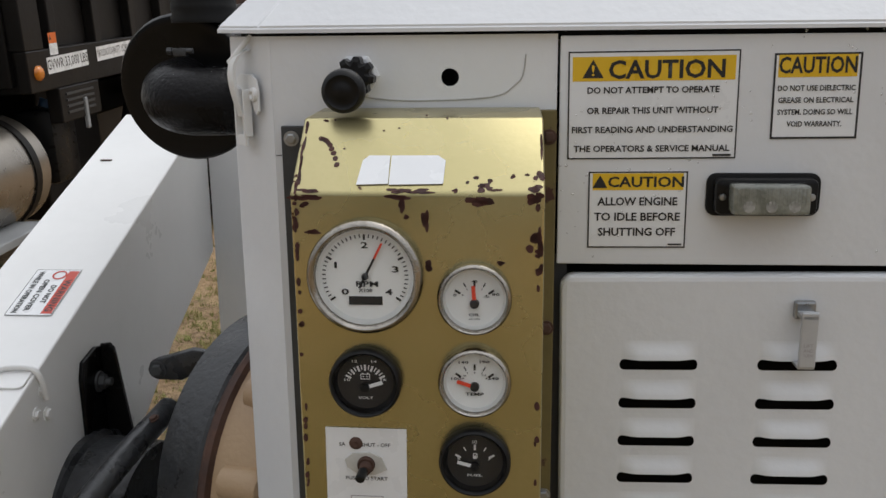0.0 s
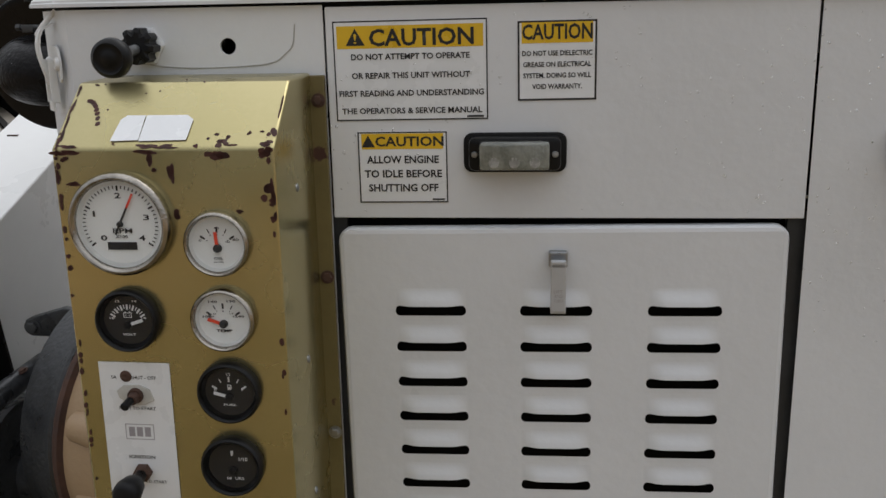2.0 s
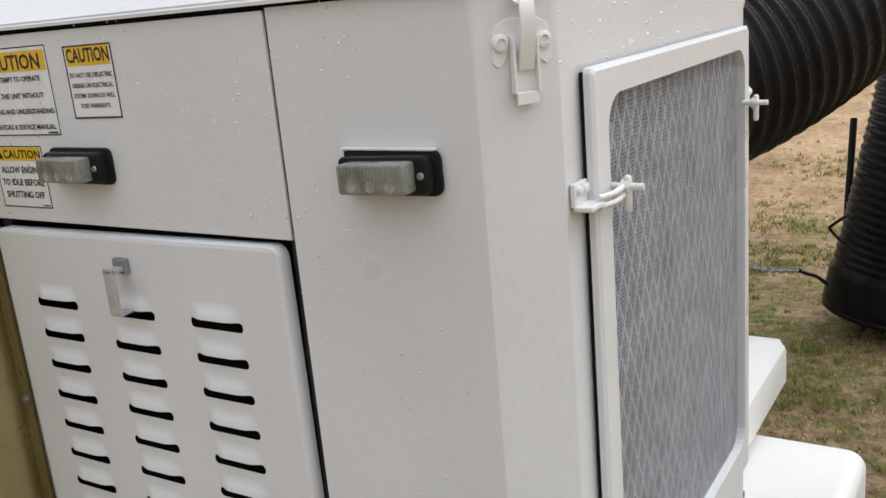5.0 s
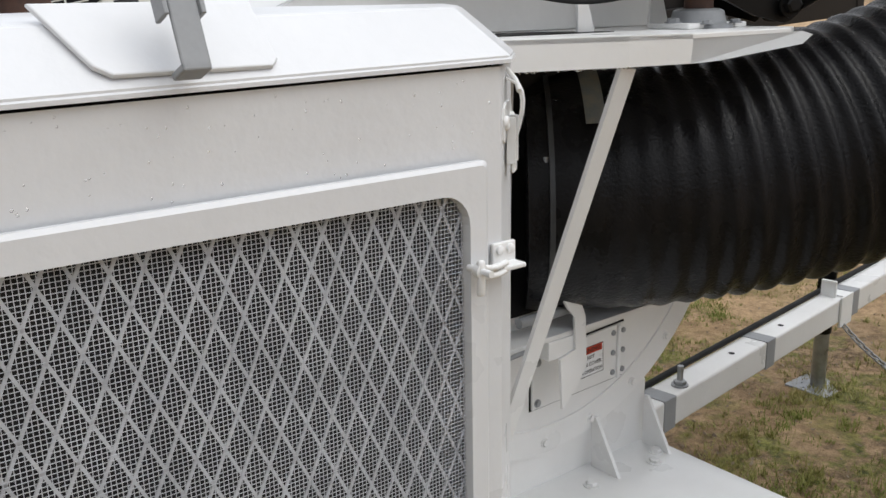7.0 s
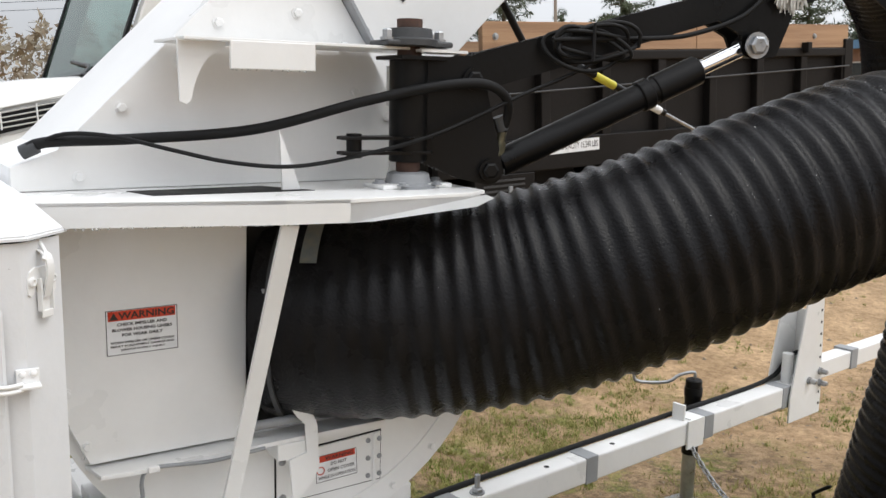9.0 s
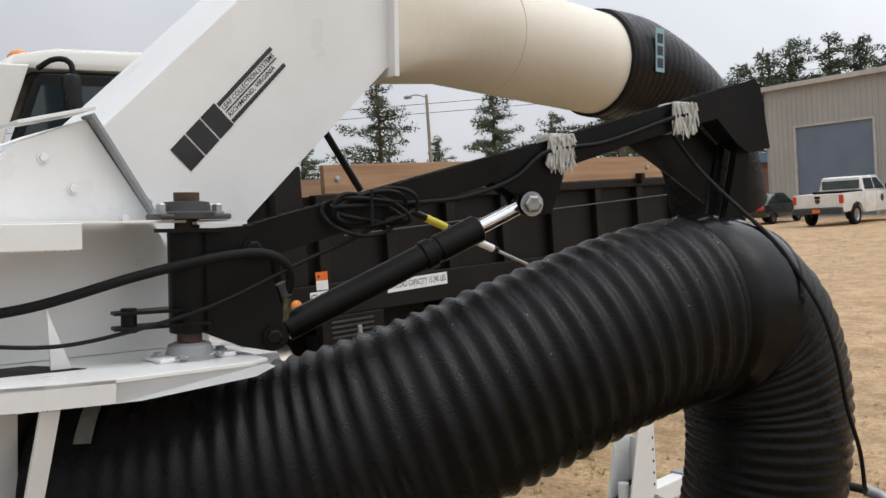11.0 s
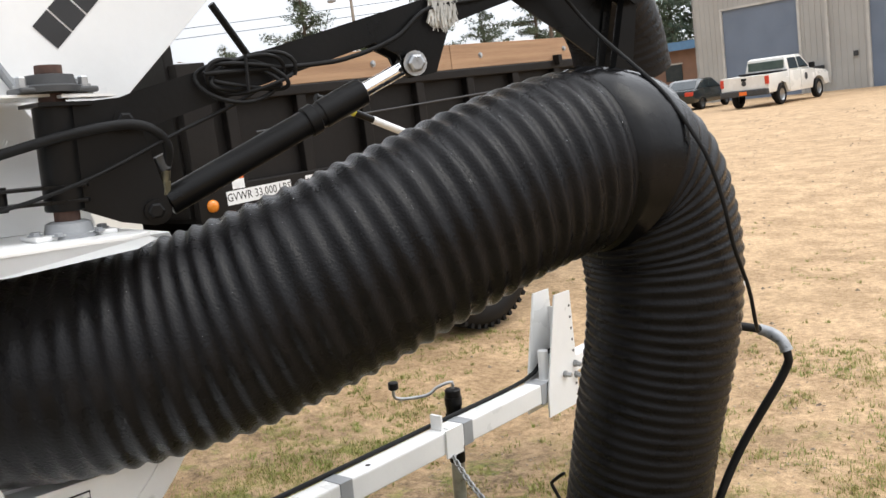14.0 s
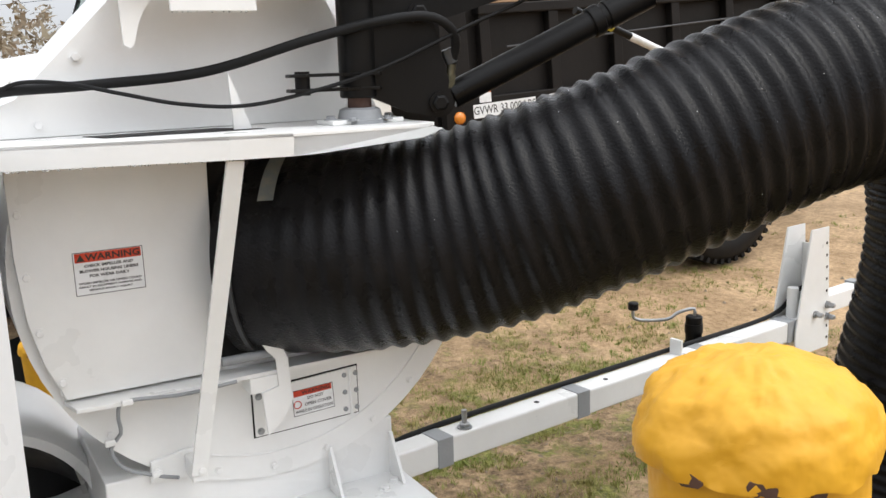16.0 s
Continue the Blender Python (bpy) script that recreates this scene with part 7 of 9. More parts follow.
def ground_material():
    m = bpy.data.materials.new("sandy yard with thin grass")
    m.use_nodes = True
    n, l = m.node_tree.nodes, m.node_tree.links
    b = n["Principled BSDF"]
    b.inputs["Roughness"].default_value = 0.92
    co = n.new("ShaderNodeTexCoord")

    def noise_tex(scale, detail, rough=0.55):
        t = n.new("ShaderNodeTexNoise")
        t.inputs["Scale"].default_value, t.inputs["Detail"].default_value, t.inputs["Roughness"].default_value = scale, detail, rough
        l.new(co.outputs["Object"], t.inputs["Vector"])
        return t.outputs[0]

    def ramp(src, a, b_, ca, cb):
        r = n.new("ShaderNodeValToRGB")
        r.color_ramp.elements[0].position, r.color_ramp.elements[1].position = a, b_
        r.color_ramp.elements[0].color, r.color_ramp.elements[1].color = (*ca, 1), (*cb, 1)
        l.new(src, r.inputs[0])
        return r.outputs[0]

    def mix(f, a, b_):
        x = n.new("ShaderNodeMix")
        x.data_type = "RGBA"
        l.new(f, x.inputs[0]) if not isinstance(f, float) else None
        l.new(a, x.inputs[6])
        l.new(b_, x.inputs[7])
        return x.outputs[2]

    sand = ramp(noise_tex(0.9, 9, 0.65), 0.32, 0.68, (0.40, 0.25, 0.125), (0.62, 0.42, 0.235))
    grit = ramp(noise_tex(26, 8, 0.8), 0.40, 0.58, (0.19, 0.125, 0.07), (0.64, 0.45, 0.27))
    base = n.new("ShaderNodeMix")
    base.data_type = "RGBA"
    base.inputs[0].default_value = 0.5
    l.new(sand, base.inputs[6])
    l.new(grit, base.inputs[7])
    dirt = ramp(noise_tex(18, 9, 0.8), 0.40, 0.60, (0.13, 0.085, 0.045), (0.47, 0.325, 0.19))
    # thin grass grows round the trailer, bare sand beyond it
    sep = n.new("ShaderNodeVectorMath")
    sep.operation = "DISTANCE"
    wide = n.new("ShaderNodeVectorMath")
    wide.operation = "MULTIPLY"
    wide.inputs[1].default_value = (1.5, 1, 1)
    l.new(co.outputs["Object"], wide.inputs[0])
    l.new(wide.outputs[0], sep.inputs[0])
    # centred towards -y: unseen grass added there to darken light bounced onto the front
    sep.inputs[1].default_value = (0.9, -2.5, 0)
    mr = n.new("ShaderNodeMapRange")
    mr.inputs["From Min"].default_value, mr.inputs["From Max"].default_value = 5.4, 8.9
    mr.inputs["To Min"].default_value, mr.inputs["To Max"].default_value = 0.42, -0.12
    l.new(sep.outputs["Value"], mr.inputs["Value"])
    add = n.new("ShaderNodeMath")
    add.operation = "ADD"
    l.new(noise_tex(1.6, 8, 0.7), add.inputs[0])
    l.new(mr.outputs[0], add.inputs[1])
    cover = n.new("ShaderNodeMapRange")
    cover.inputs["From Min"].default_value, cover.inputs["From Max"].default_value = 0.55, 0.78
    l.new(add.outputs[0], cover.inputs["Value"])
    green = ramp(noise_tex(30, 8, 0.8), 0.40, 0.60, (0.055, 0.068, 0.013), (0.28, 0.27, 0.07))
    tuft = n.new("ShaderNodeMapRange")
    tuft.inputs["From Min"].default_value, tuft.inputs["From Max"].default_value = 0.50, 0.575
    l.new(noise_tex(5.5, 7, 0.7), tuft.inputs["Value"])
    turf = mix(tuft.outputs[0], dirt, green)
    col = mix(cover.outputs[0], base.outputs[2], turf)
    scuff = ramp(noise_tex(3.1, 10, 0.75), 0.42, 0.56, (0.72, 0.70, 0.66), (1, 1, 1))
    mult = n.new("ShaderNodeMix")
    mult.data_type, mult.blend_type = "RGBA", "MULTIPLY"
    mult.inputs[0].default_value = 1.0
    l.new(col, mult.inputs[6])
    l.new(scuff, mult.inputs[7])
    col = mult.outputs[2]
    l.new(col, b.inputs["Base Color"])
    bp = n.new("ShaderNodeBump")
    bp.inputs["Strength"].default_value, bp.inputs["Distance"].default_value = 0.9, 0.02
    l.new(noise_tex(30, 7, 0.7), bp.inputs["Height"])
    l.new(bp.outputs[0], b.inputs["Normal"])
    return m


GROUND = ground_material()
bm = bm_new()
xs = [-600, -200, -80, -40, -22] + [-14 + 0.5 * k for k in range(53)] + [16, 30, 80, 250, 600]
ys = [-600, -150, -40, -12] + [-4 + 0.5 * k for k in range(60)] + [30, 36, 44, 60, 90, 160, 350, 900]


def ground_z(x, y):
    near = max(0, 1 - math.hypot(x, y - 6) / 26)
    dip = 0.095 * min(1, max(0, (y - 0.8) / 2.8)) * min(1, max(0, (x + 2.1) / 1.1))
    return -dip - 0.0055 * max(0, min(y, 60) - 9) + near * (0.035 * noise.noise(Vector((x * 0.45, y * 0.45, 0))) + 0.012 * noise.noise(Vector((x * 1.7, y * 1.7, 3))))


gv = [[bm.verts.new((x, y, ground_z(x, y))) for x in xs] for y in ys]
for r0, r1 in zip(gv, gv[1:]):
    for i in range(len(xs) - 1):
        bm.faces.new((r0[i], r0[i + 1], r1[i + 1], r1[i]))
me = bpy.data.meshes.new("ground")
bm.to_mesh(me)
bm.free()
me.materials.append(GROUND)
for p in me.polygons:
    p.use_smooth = True
ground = tagged(new("ground", me), "sandy gravel yard with thin wet grass", "ground", kind="structure")

# grass tufts and dead leaves, stones
rnd = random.Random(11)
verts, faces = [], []
count = 0
while count < 17000:
    x, y = rnd.uniform(-3.5, 4.5), 0.6 + 9.5 * rnd.random() ** 1.25
    dd = math.hypot(x - 0.6, y - 2.2)
    patch = noise.noise(Vector((x * 1.3, y * 1.3, 7))) + 0.6 * noise.noise(Vector((x * 4.5, y * 4.5, 2)))
    keep = max(0.03, 1.0 - (dd - 1.4) / 3.4) * (0.08 + 1.9 * max(0, patch + 0.16))
    if rnd.random() > keep:
        continue
    count += 1
    z = ground_z(x, y)
    sp = rnd.uniform(0.012, 0.05)
    tall = rnd.uniform(0.6, 1.5)
    for k in range(rnd.randint(10, 22)):
        a = rnd.uniform(0, math.tau)
        r = sp * math.sqrt(rnd.random())
        h = rnd.uniform(0.007, 0.024) * tall
        bx, by = x + r * math.cos(a), y + r * math.sin(a)
        t = rnd.uniform(0, math.tau)
        w = rnd.uniform(0.0014, 0.0032)
        i = len(verts)
        lean = rnd.uniform(0.2, 1.3) * h
        verts += [(bx - w * math.sin(t), by + w * math.cos(t), z - 0.004), (bx + w * math.sin(t), by - w * math.cos(t), z - 0.004), (bx + lean * math.cos(t), by + lean * math.sin(t), z + h)]
        faces.append((i, i + 1, i + 2))
me = bpy.data.meshes.new("grass")
me.from_pydata(verts, [], faces)
me.materials.append(GRASS)
tagged(new("grass", me), "thin green and straw-coloured grass tufts", "grass", kind="stuff")
verts, faces = [], []
for k in range(7500):
    x, y = rnd.uniform(-12, 7), 0.5 + 30 * rnd.random() ** 1.4
    s = (0.003 + 0.012 * rnd.random() ** 2.2) * (1 + 0.05 * y)
    z = ground_z(x, y)
    i = len(verts)
    a = rnd.uniform(0, math.tau)
    c, sn = math.cos(a) * s, math.sin(a) * s
    verts += [(x + c, y + sn, z - 0.002), (x - sn, y + c, z - 0.002), (x - c, y - sn, z - 0.002), (x + sn, y - c, z - 0.002), (x + c * 0.2, y, z + s * rnd.uniform(0.4, 0.9))]
    faces += [(i, i + 1, i + 4), (i + 1, i + 2, i + 4), (i + 2, i + 3, i + 4), (i + 3, i, i + 4)]
for k in range(4200):
    x, y = rnd.uniform(-0.8, 3.6), rnd.uniform(1.8, 6.5)
    s = rnd.uniform(0.004, 0.014)
    z, a, i = ground_z(x, y) + 0.004, rnd.uniform(0, math.tau), len(verts)
    c, sn = math.cos(a) * s, math.sin(a) * s
    verts += [(x + c, y + sn, z + rnd.uniform(0, 0.006)), (x - sn * 0.4, y + c * 0.4, z), (x - c, y - sn, z + rnd.uniform(0, 0.006)), (x + sn * 0.4, y - c * 0.4, z + 0.003)]
    faces += [(i, i + 1, i + 2), (i, i + 2, i + 3)]
me = bpy.data.meshes.new("gravel")
me.from_pydata(verts, [], faces)
me.materials.append(material("dark gravel", (0.16, 0.12, 0.085), (0.30, 0.24, 0.17), 2, 0.9))
tagged(new("gravel", me), "loose dark stones and leaf litter on the yard", "gravel", kind="stuff")


# ---- bollards ----
def bollard(x, y, r, h, label):
    """A steel pipe post with a rough cast dome that swells a little over its rim."""
    b = thing("bollard", (x, y, 0), label, "bollard", "yellow bollards", LEVEL)
    bm = add_lathe(bm_new(), (x, y, -0.1), (0, 0, 1), [(0, r * 0.935), (h + 0.1 - 0.65 * r, r * 0.935), (h + 0.1 - 0.65 * r, 0)], 64)
    part("post", bm, YELLOW, b, soft=40)
    n, bm, rows = 96, bm_new(), []
    for k in range(23):
        a = k / 22 * math.pi / 2
        z, q = h - 0.70 * r + 0.70 * r * math.sin(a), r * 1.005 * math.cos(a) ** 0.85 if k < 22 else 0.0
        if k < 2:
            z = h - 0.70 * r - 0.006 + 0.004 * k
        row = []
        for i in range(n if q else 1):
            t = math.tau * i / n
            p = Vector((x + q * math.cos(t), y + q * math.sin(t), z))
            w = Vector((p.x - x, p.y - y, (p.z - h + 0.70 * r) * 0.70))
            e = 0.004 * noise.noise(p * 20) + 0.004 * noise.noise(p * 55) + 0.0028 * abs(noise.noise(p * 120)) + 0.0012 * noise.noise(p * 260)
            p += w.normalized() * (e + 0.002)
            if k == 0:
                p.z += 0.005 * noise.noise(Vector((math.cos(t) * 4, math.sin(t) * 4, 2)))
            row.append(bm.verts.new(p))
        rows.append(row)
    for u, v in zip(rows, rows[1:]):
        for i in range(n):
            f = [u[i], u[(i + 1) % n]] + ([v[(i + 1) % n], v[i]] if len(v) > 1 else [v[0]])
            bm.faces.new(f)
    part("dome", bm, YELLOW, b, "rough yellow painted concrete dome", soft=75)
    # dark gaps where the mortar has broken away from the pipe's rim
    chips = random.Random(9)
    bm = bm_new()
    for a, w in ((-78, 9), (-48, 5), (-40, 8), (-30, 5), (-20, 4), (60, 10), (150, 8), (190, 5)):
        t = radians(a)
        o = Vector((x + r * 0.985 * math.cos(t), y + r * 0.985 * math.sin(t), h - 0.70 * r - 0.005 + chips.uniform(-0.002, 0.003)))
        ring = [(chips.uniform(0.7, 1.2) * w * 0.001 * math.cos(k * math.tau / 9), chips.uniform(0.5, 1.1) * 0.0045 * math.sin(k * math.tau / 9)) for k in range(9)]
        add_prism(bm, ring, o, (-math.sin(t), math.cos(t), 0), (0, 0, 1), 0.0025)
    tagged(part("rim_chips", bm, RUST, b, "dark chips along the rim"), kind="stuff")
    return b


bollard(1.9885, 1.9218, 0.0619, 1.2815, "yellow painted steel bollard with a rough domed concrete top")
bollard(-1.26, 1.815, 0.0865, 0.60, "low yellow painted post standing between trailer and truck")

# ---- dump truck ----
truck = thing("dump_truck", (-3.4, 4.5, 0), "white dump truck with a black steel body", "truck", frame_=LEVEL)
TX = -2.15
bodyp = box_part("dump_body", TX - 2.35, TX - 0.06, 4.14, 7.86, 1.03, 1.72, BODYBLACK, truck, label="black steel dump body")
box_part("bottom_rail", TX - 0.06, TX, 4.12, 7.88, 1.03, 1.222, BODYBLACK, bodyp, 0.006)
box_part("top_rail", TX - 0.07, TX + 0.005, 4.38, 7.88, 1.675, 1.735, BODYBLACK, bodyp, 0.008)
for k in range(8):
    y = 4.42 + 0.485 * k
    box_part("rib", TX - 0.06, TX - 0.003, y - 0.035, y + 0.035, 1.15, 1.68, BODYBLACK, bodyp, 0.006)
box_part("corner_post", TX - 0.08, TX - 0.002, 4.12, 4.30, 1.222, 1.90, BODYBLACK, bodyp, 0.006)
box_part("corner_post", TX - 0.08, TX + 0.008, 7.80, 7.90, 0.93, 1.80, BODYBLACK, bodyp, 0.006)
box_part("headboard", TX - 2.35, TX - 0.08, 4.10, 4.16, 1.06, 2.15, BODYBLACK, bodyp, 0.006)
box_part("tailgate", TX - 2.35, TX - 0.08, 7.86, 7.92, 1.06, 1.75, BODYBLACK, bodyp, 0.006)
box_part("far_side", TX - 2.36, TX - 2.30, 4.40, 7.86, 1.72, 1.78, BODYBLACK, bodyp)
box_part("side_board", TX - 0.055, TX - 0.012, 4.46, 6.2, 1.737, 1.905, PLANK, truck, 0.003, "weathered timber side board")
box_part("side_board", TX - 0.055, TX - 0.012, 6.205, 7.86, 1.737, 1.905, PLANK, truck, 0.003)
box_part("side_board", TX - 2.35, TX - 2.31, 4.46, 7.86, 1.78, 1.93, PLANK, truck, 0.003)
for y in (4.55, 5.5, 6.5, 7.45):
    hexbolt("board_bolt", (TX - 0.012, y, 1.82), (1, 0, 0), 0.014, STEEL, truck)
bm = add_box(bm_new(), TX - 0.01, TX + 0.05, 7.30, 7.345, 1.70, 1.775, 0.004)
part("tarp_hook", bm, BODYBLACK, truck)
bm = add_cyl(bm_new(), (TX + 0.012, 4.55, 1.49), (TX + 0.012, 7.85, 1.60), 0.006, n=8)
part("tarp_rod", bm, DARKGREY, truck, soft=40)


def plate_label(y0, y1, z0, z1, words, w, cap):
    m = on_plane((TX + 0.0012, (y0 + y1) / 2, (z0 + z1) / 2), (0, 1, 0.02), (0, 0, 1), 1, 1)
    p = part("capacity_label", rect(bm_new(), m, -(y1 - y0) / 2, (y1 - y0) / 2, -(z1 - z0) / 2, (z1 - z0) / 2), STICKWHITE, truck, "white lettered weight label")
    part("lettering", text_bm(words, m @ Matrix.Translation((0, 0, 0.0008)), w, cap, 0.006), INK, p)


plate_label(4.30, 4.735, 1.108, 1.186, "GVWR 33,000 LBS", 0.43, 0.055)
plate_label(4.845, 5.32, 1.125, 1.20, "PAYLOAD CAPACITY 15,240 LBS", 0.45, 0.045)
m = on_plane((TX + 0.0012, 4.386, 1.245), (0, 1, 0), (0, 0, 1), 1, 1)
lb = part("orange_label", rect(bm_new(), m, -0.04, 0.04, 0.0, 0.05), STICKORANGE, truck, "orange and white warning label")
part("label_foot", rect(bm_new(), m, -0.04, 0.04, -0.055, -0.0005), STICKWHITE, lb)
part("warning_triangle", triangle_sign(bm_new(), m, -0.022, 0.027, 0.022), INK, lb)
bm = add_lathe(bm_new(), (TX, 4.205, 1.118), (1, 0, 0), [(0, 0.036), (0.012, 0.034), (0.022, 0.02), (0.024, 0)], 20)
part("side_marker", bm, AMBER, truck, "round amber marker lens", soft=50)
box_part("vent_box", TX - 0.06, TX + 0.01, 4.36, 4.80, 0.86, 1.03, BODYBLACK, truck, 0.006)
for k in range(4):
    box_part("vent_slat", TX + 0.01, TX + 0.016, 4.42, 4.72, 0.90 + k * 0.03, 0.912 + k * 0.03, DARKGREY, truck)
box_part("chassis_rail", TX - 1.6, TX - 0.55, 1.2, 8.2, 0.70, 0.90, BODYBLACK, truck, 0.01)
box_part("underbody", TX - 1.3, TX - 0.35, 4.7, 7.8, 0.85, 0.95, BODYBLACK, truck)
for y in (5.95,):
    for x0 in (-2.39, -4.75):
        bm = add_lathe(bm_new(), (x0, y, 0.5), (1, 0, 0), [(0, 0.26), (0, 0.42), (0.03, 0.48), (0.07, 0.5), (0.5, 0.5), (0.55, 0.485), (0.575, 0.45), (0.592, 0.40), (0.585, 0.345), (0.57, 0.31)], 72)
        ty = part("tyre", bm, RUBBER, truck, soft=40)
        bm = bm_new()
        for k in range(48):
            a = math.tau * k / 48
            mt = Matrix.Translation((x0, y, 0.5)) @ Matrix.Rotation(a, 4, "X")
            add_box(bm, 0.42, 0.565, -0.014, 0.014, 0.47, 0.503, 0, mt)
        part("tread_blocks", bm, RUBBER, ty)
        bm = add_lathe(bm_new(), (x0 + 0.06, y, 0.5), (1, 0, 0), [(0.0, 0.0), (0.30, 0.08), (0.34, 0.18), (0.46, 0.28), (0.51, 0.312), (0.2, 0.32)], 40)
        part("rim", bm, WHITE2, ty, "white steel rim", soft=40)
for x0 in (-2.75, -4.6):
    bm = add_lathe(bm_new(), (x0, 1.75, 0.5), (1, 0, 0), [(0, 0.26), (0, 0.42), (0.03, 0.48), (0.06, 0.5), (0.24, 0.5), (0.28, 0.47), (0.3, 0.41), (0.3, 0.27)], 48)
    part("tyre", bm, RUBBER, truck, soft=40)
# fuel tank, jug and step
bm = add_cyl(bm_new(), (TX - 0.28, 3.55, 0.67), (TX - 0.28, 4.22, 0.67), 0.27, n=40, bev=0.02)
tank = part("fuel_tank", bm, material("brushed aluminium", (0.34, 0.31, 0.27), (0.24, 0.215, 0.185), 5, 0.32, 0.85), truck, "brushed aluminium fuel tank", soft=40)
for y in (3.65, 4.05):
    bm = add_lathe(bm_new(), (TX - 0.28, y, 0.67), (0, 1, 0), [(0, 0.271), (0.0, 0.279), (0.05, 0.279), (0.05, 0.271)], 40)
    part("tank_strap", bm, BODYBLACK, tank, soft=40)
bm = add_box(bm_new(), TX - 0.25, TX - 0.05, 4.36, 4.62, 0.55, 0.93, 0.04)
part("fluid_tank", bm, PLASTIC, truck, "black plastic fluid tank", soft=40)
cyl_part("fluid_cap", (TX - 0.12, 4.45, 0.93), (TX - 0.11, 4.46, 0.97), 0.035, material("blue cap", (0.05, 0.12, 0.25)), truck)
box_part("cab_step", TX - 0.3, TX + 0.05, 3.2, 4.0, 0.42, 0.46, GREYPAINT, truck, 0.006)
box_part("latch_lever", TX + 0.0, TX + 0.02, 4.60, 4.63, 0.80, 0.96, GREYPAINT, truck, 0.006, "steel latch lever under the body")
box_part("battery_box", TX - 0.75, TX - 0.28, 4.66, 5.36, 0.30, 1.03, BODYBLACK, truck, 0.015)
box_part("mud_flap", TX - 0.62, TX - 0.08, 6.56, 6.575, 0.22, 1.03, RUBBER, truck, 0.004)
box_part("frame_skirt", TX - 0.82, TX - 0.78, 3.2, 7.7, 0.32, 1.03, BODYBLACK, truck, 0.006)
# cab
CABW = material("white cab paint", (0.74, 0.73, 0.69), (0.68, 0.67, 0.63), 1.5, 0.25, coat=0.4)


def yz_plate(name, poly, x0, x1, mat, parent, bev=0.0, label="", soft=None):
    return part(name, add_prism(bm_new(), poly, (x0, 0, 0), (0, 1, 0), (0, 0, 1), x1 - x0, bev), mat, parent, label, soft)


cab = yz_plate("cab_lower", [(2.50, 0.95), (2.50, 1.64), (3.82, 1.66), (3.82, 0.95)], TX - 2.25, TX - 0.06, CABW, truck, 0.02, "white painted cab", 40)
yz_plate("roof", [(2.79, 2.40), (2.86, 2.47), (3.06, 2.51), (3.76, 2.52), (3.82, 2.46), (3.82, 2.40)], TX - 2.22, TX - 0.10, CABW, truck, 0.03, "", 40)
yz_plate("a_pillar", [(2.46, 1.62), (2.60, 1.62), (2.92, 2.42), (2.79, 2.42)], TX - 0.16, TX - 0.08, CABW, truck, 0.008)
yz_plate("a_pillar", [(2.46, 1.62), (2.60, 1.62), (2.92, 2.42), (2.79, 2.42)], TX - 2.23, TX - 2.15, CABW, truck, 0.008)
yz_plate("b_pillar", [(3.55, 1.64), (3.82, 1.64), (3.82, 2.42), (3.55, 2.42)], TX - 0.14, TX - 0.07, CABW, truck, 0.008)
yz_plate("b_pillar", [(3.55, 1.64), (3.82, 1.64), (3.82, 2.42), (3.55, 2.42)], TX - 2.23, TX - 2.16, CABW, truck, 0.008)
yz_plate("window_seal", [(2.66, 1.68), (2.93, 2.34), (2.97, 2.38), (3.58, 2.38), (3.61, 2.34), (3.61, 1.68)], TX - 0.135, TX - 0.085, RUBBER, truck, 0.006)
g = yz_plate("door_glass", [(2.72, 1.72), (2.96, 2.32), (3.56, 2.33), (3.56, 1.72)], TX - 0.083, TX - 0.078, DARKWINDOW, truck)
e1, e2 = Vector((1, 0, 0)), Vector((0, 0.30, 0.74)).normalized()
bm = add_prism(bm_new(), rounded(TX - 2.11, TX - 0.16, 0.0, 0.80, 0.06, 4), (0, 2.47, 1.66), e1, e2, 0.006)
WSGLASS = glass("rain-wet windscreen", (0.3, 0.46, 0.40), 0.03)
WSGLASS.node_tree.nodes["Principled BSDF"].inputs["IOR"].default_value = 1.2
ws = part("windscreen", bm, WSGLASS, truck, "rain-wet green tinted windscreen")
for a, b in ((TX - 0.19, TX - 0.15), (TX - 2.14, TX - 2.10)):
    part("windscreen_seal", add_prism(bm_new(), [(a, 0.0), (b, 0.0), (b, 0.82), (a, 0.82)], (0, 2.466, 1.66), e1, e2, 0.014), RUBBER, ws)
INNER = material("dark cab trim", (0.03, 0.032, 0.033), (0.02, 0.021, 0.022), 3, 0.7)
bm = add_prism(bm_new(), [(2.52, 1.60), (2.55, 1.72), (2.80, 1.80), (2.95, 1.76), (2.98, 1.60)], (TX - 2.12, 0, 0), (0, 1, 0), (0, 0, 1), 1.96, 0.02)
part("dashboard", bm, INNER, truck, "dark grey dashboard", soft=40)
for x in (TX - 1.75, TX - 0.6):
    bm = add_box(bm_new(), x - 0.25, x + 0.25, 3.62, 3.78, 1.5, 2.25, 0.06)
    part("seat_back", bm, INNER, truck, soft=40)
bm = add_lathe(bm_new(), (TX - 0.6, 2.98, 1.83), (0, -0.6, 0.8), [(-0.014, 0.2), (0, 0.186), (0.014, 0.2), (0, 0.214), (-0.014, 0.2)], 32)
part("steering_wheel", bm, INNER, truck, soft=60)
part("roof_lining", add_box(bm_new(), TX - 2.16, TX - 0.16, 2.95, 3.74, 2.385, 2.398), INNER, truck)
bm = add_tube(bm_new(), [(TX - 0.35, 2.36, 1.66), (TX - 0.62, 2.45, 1.71), (TX - 0.95, 2.47, 1.74), (TX - 1.2, 2.485, 1.76)], 0.012, 8, 0.03)
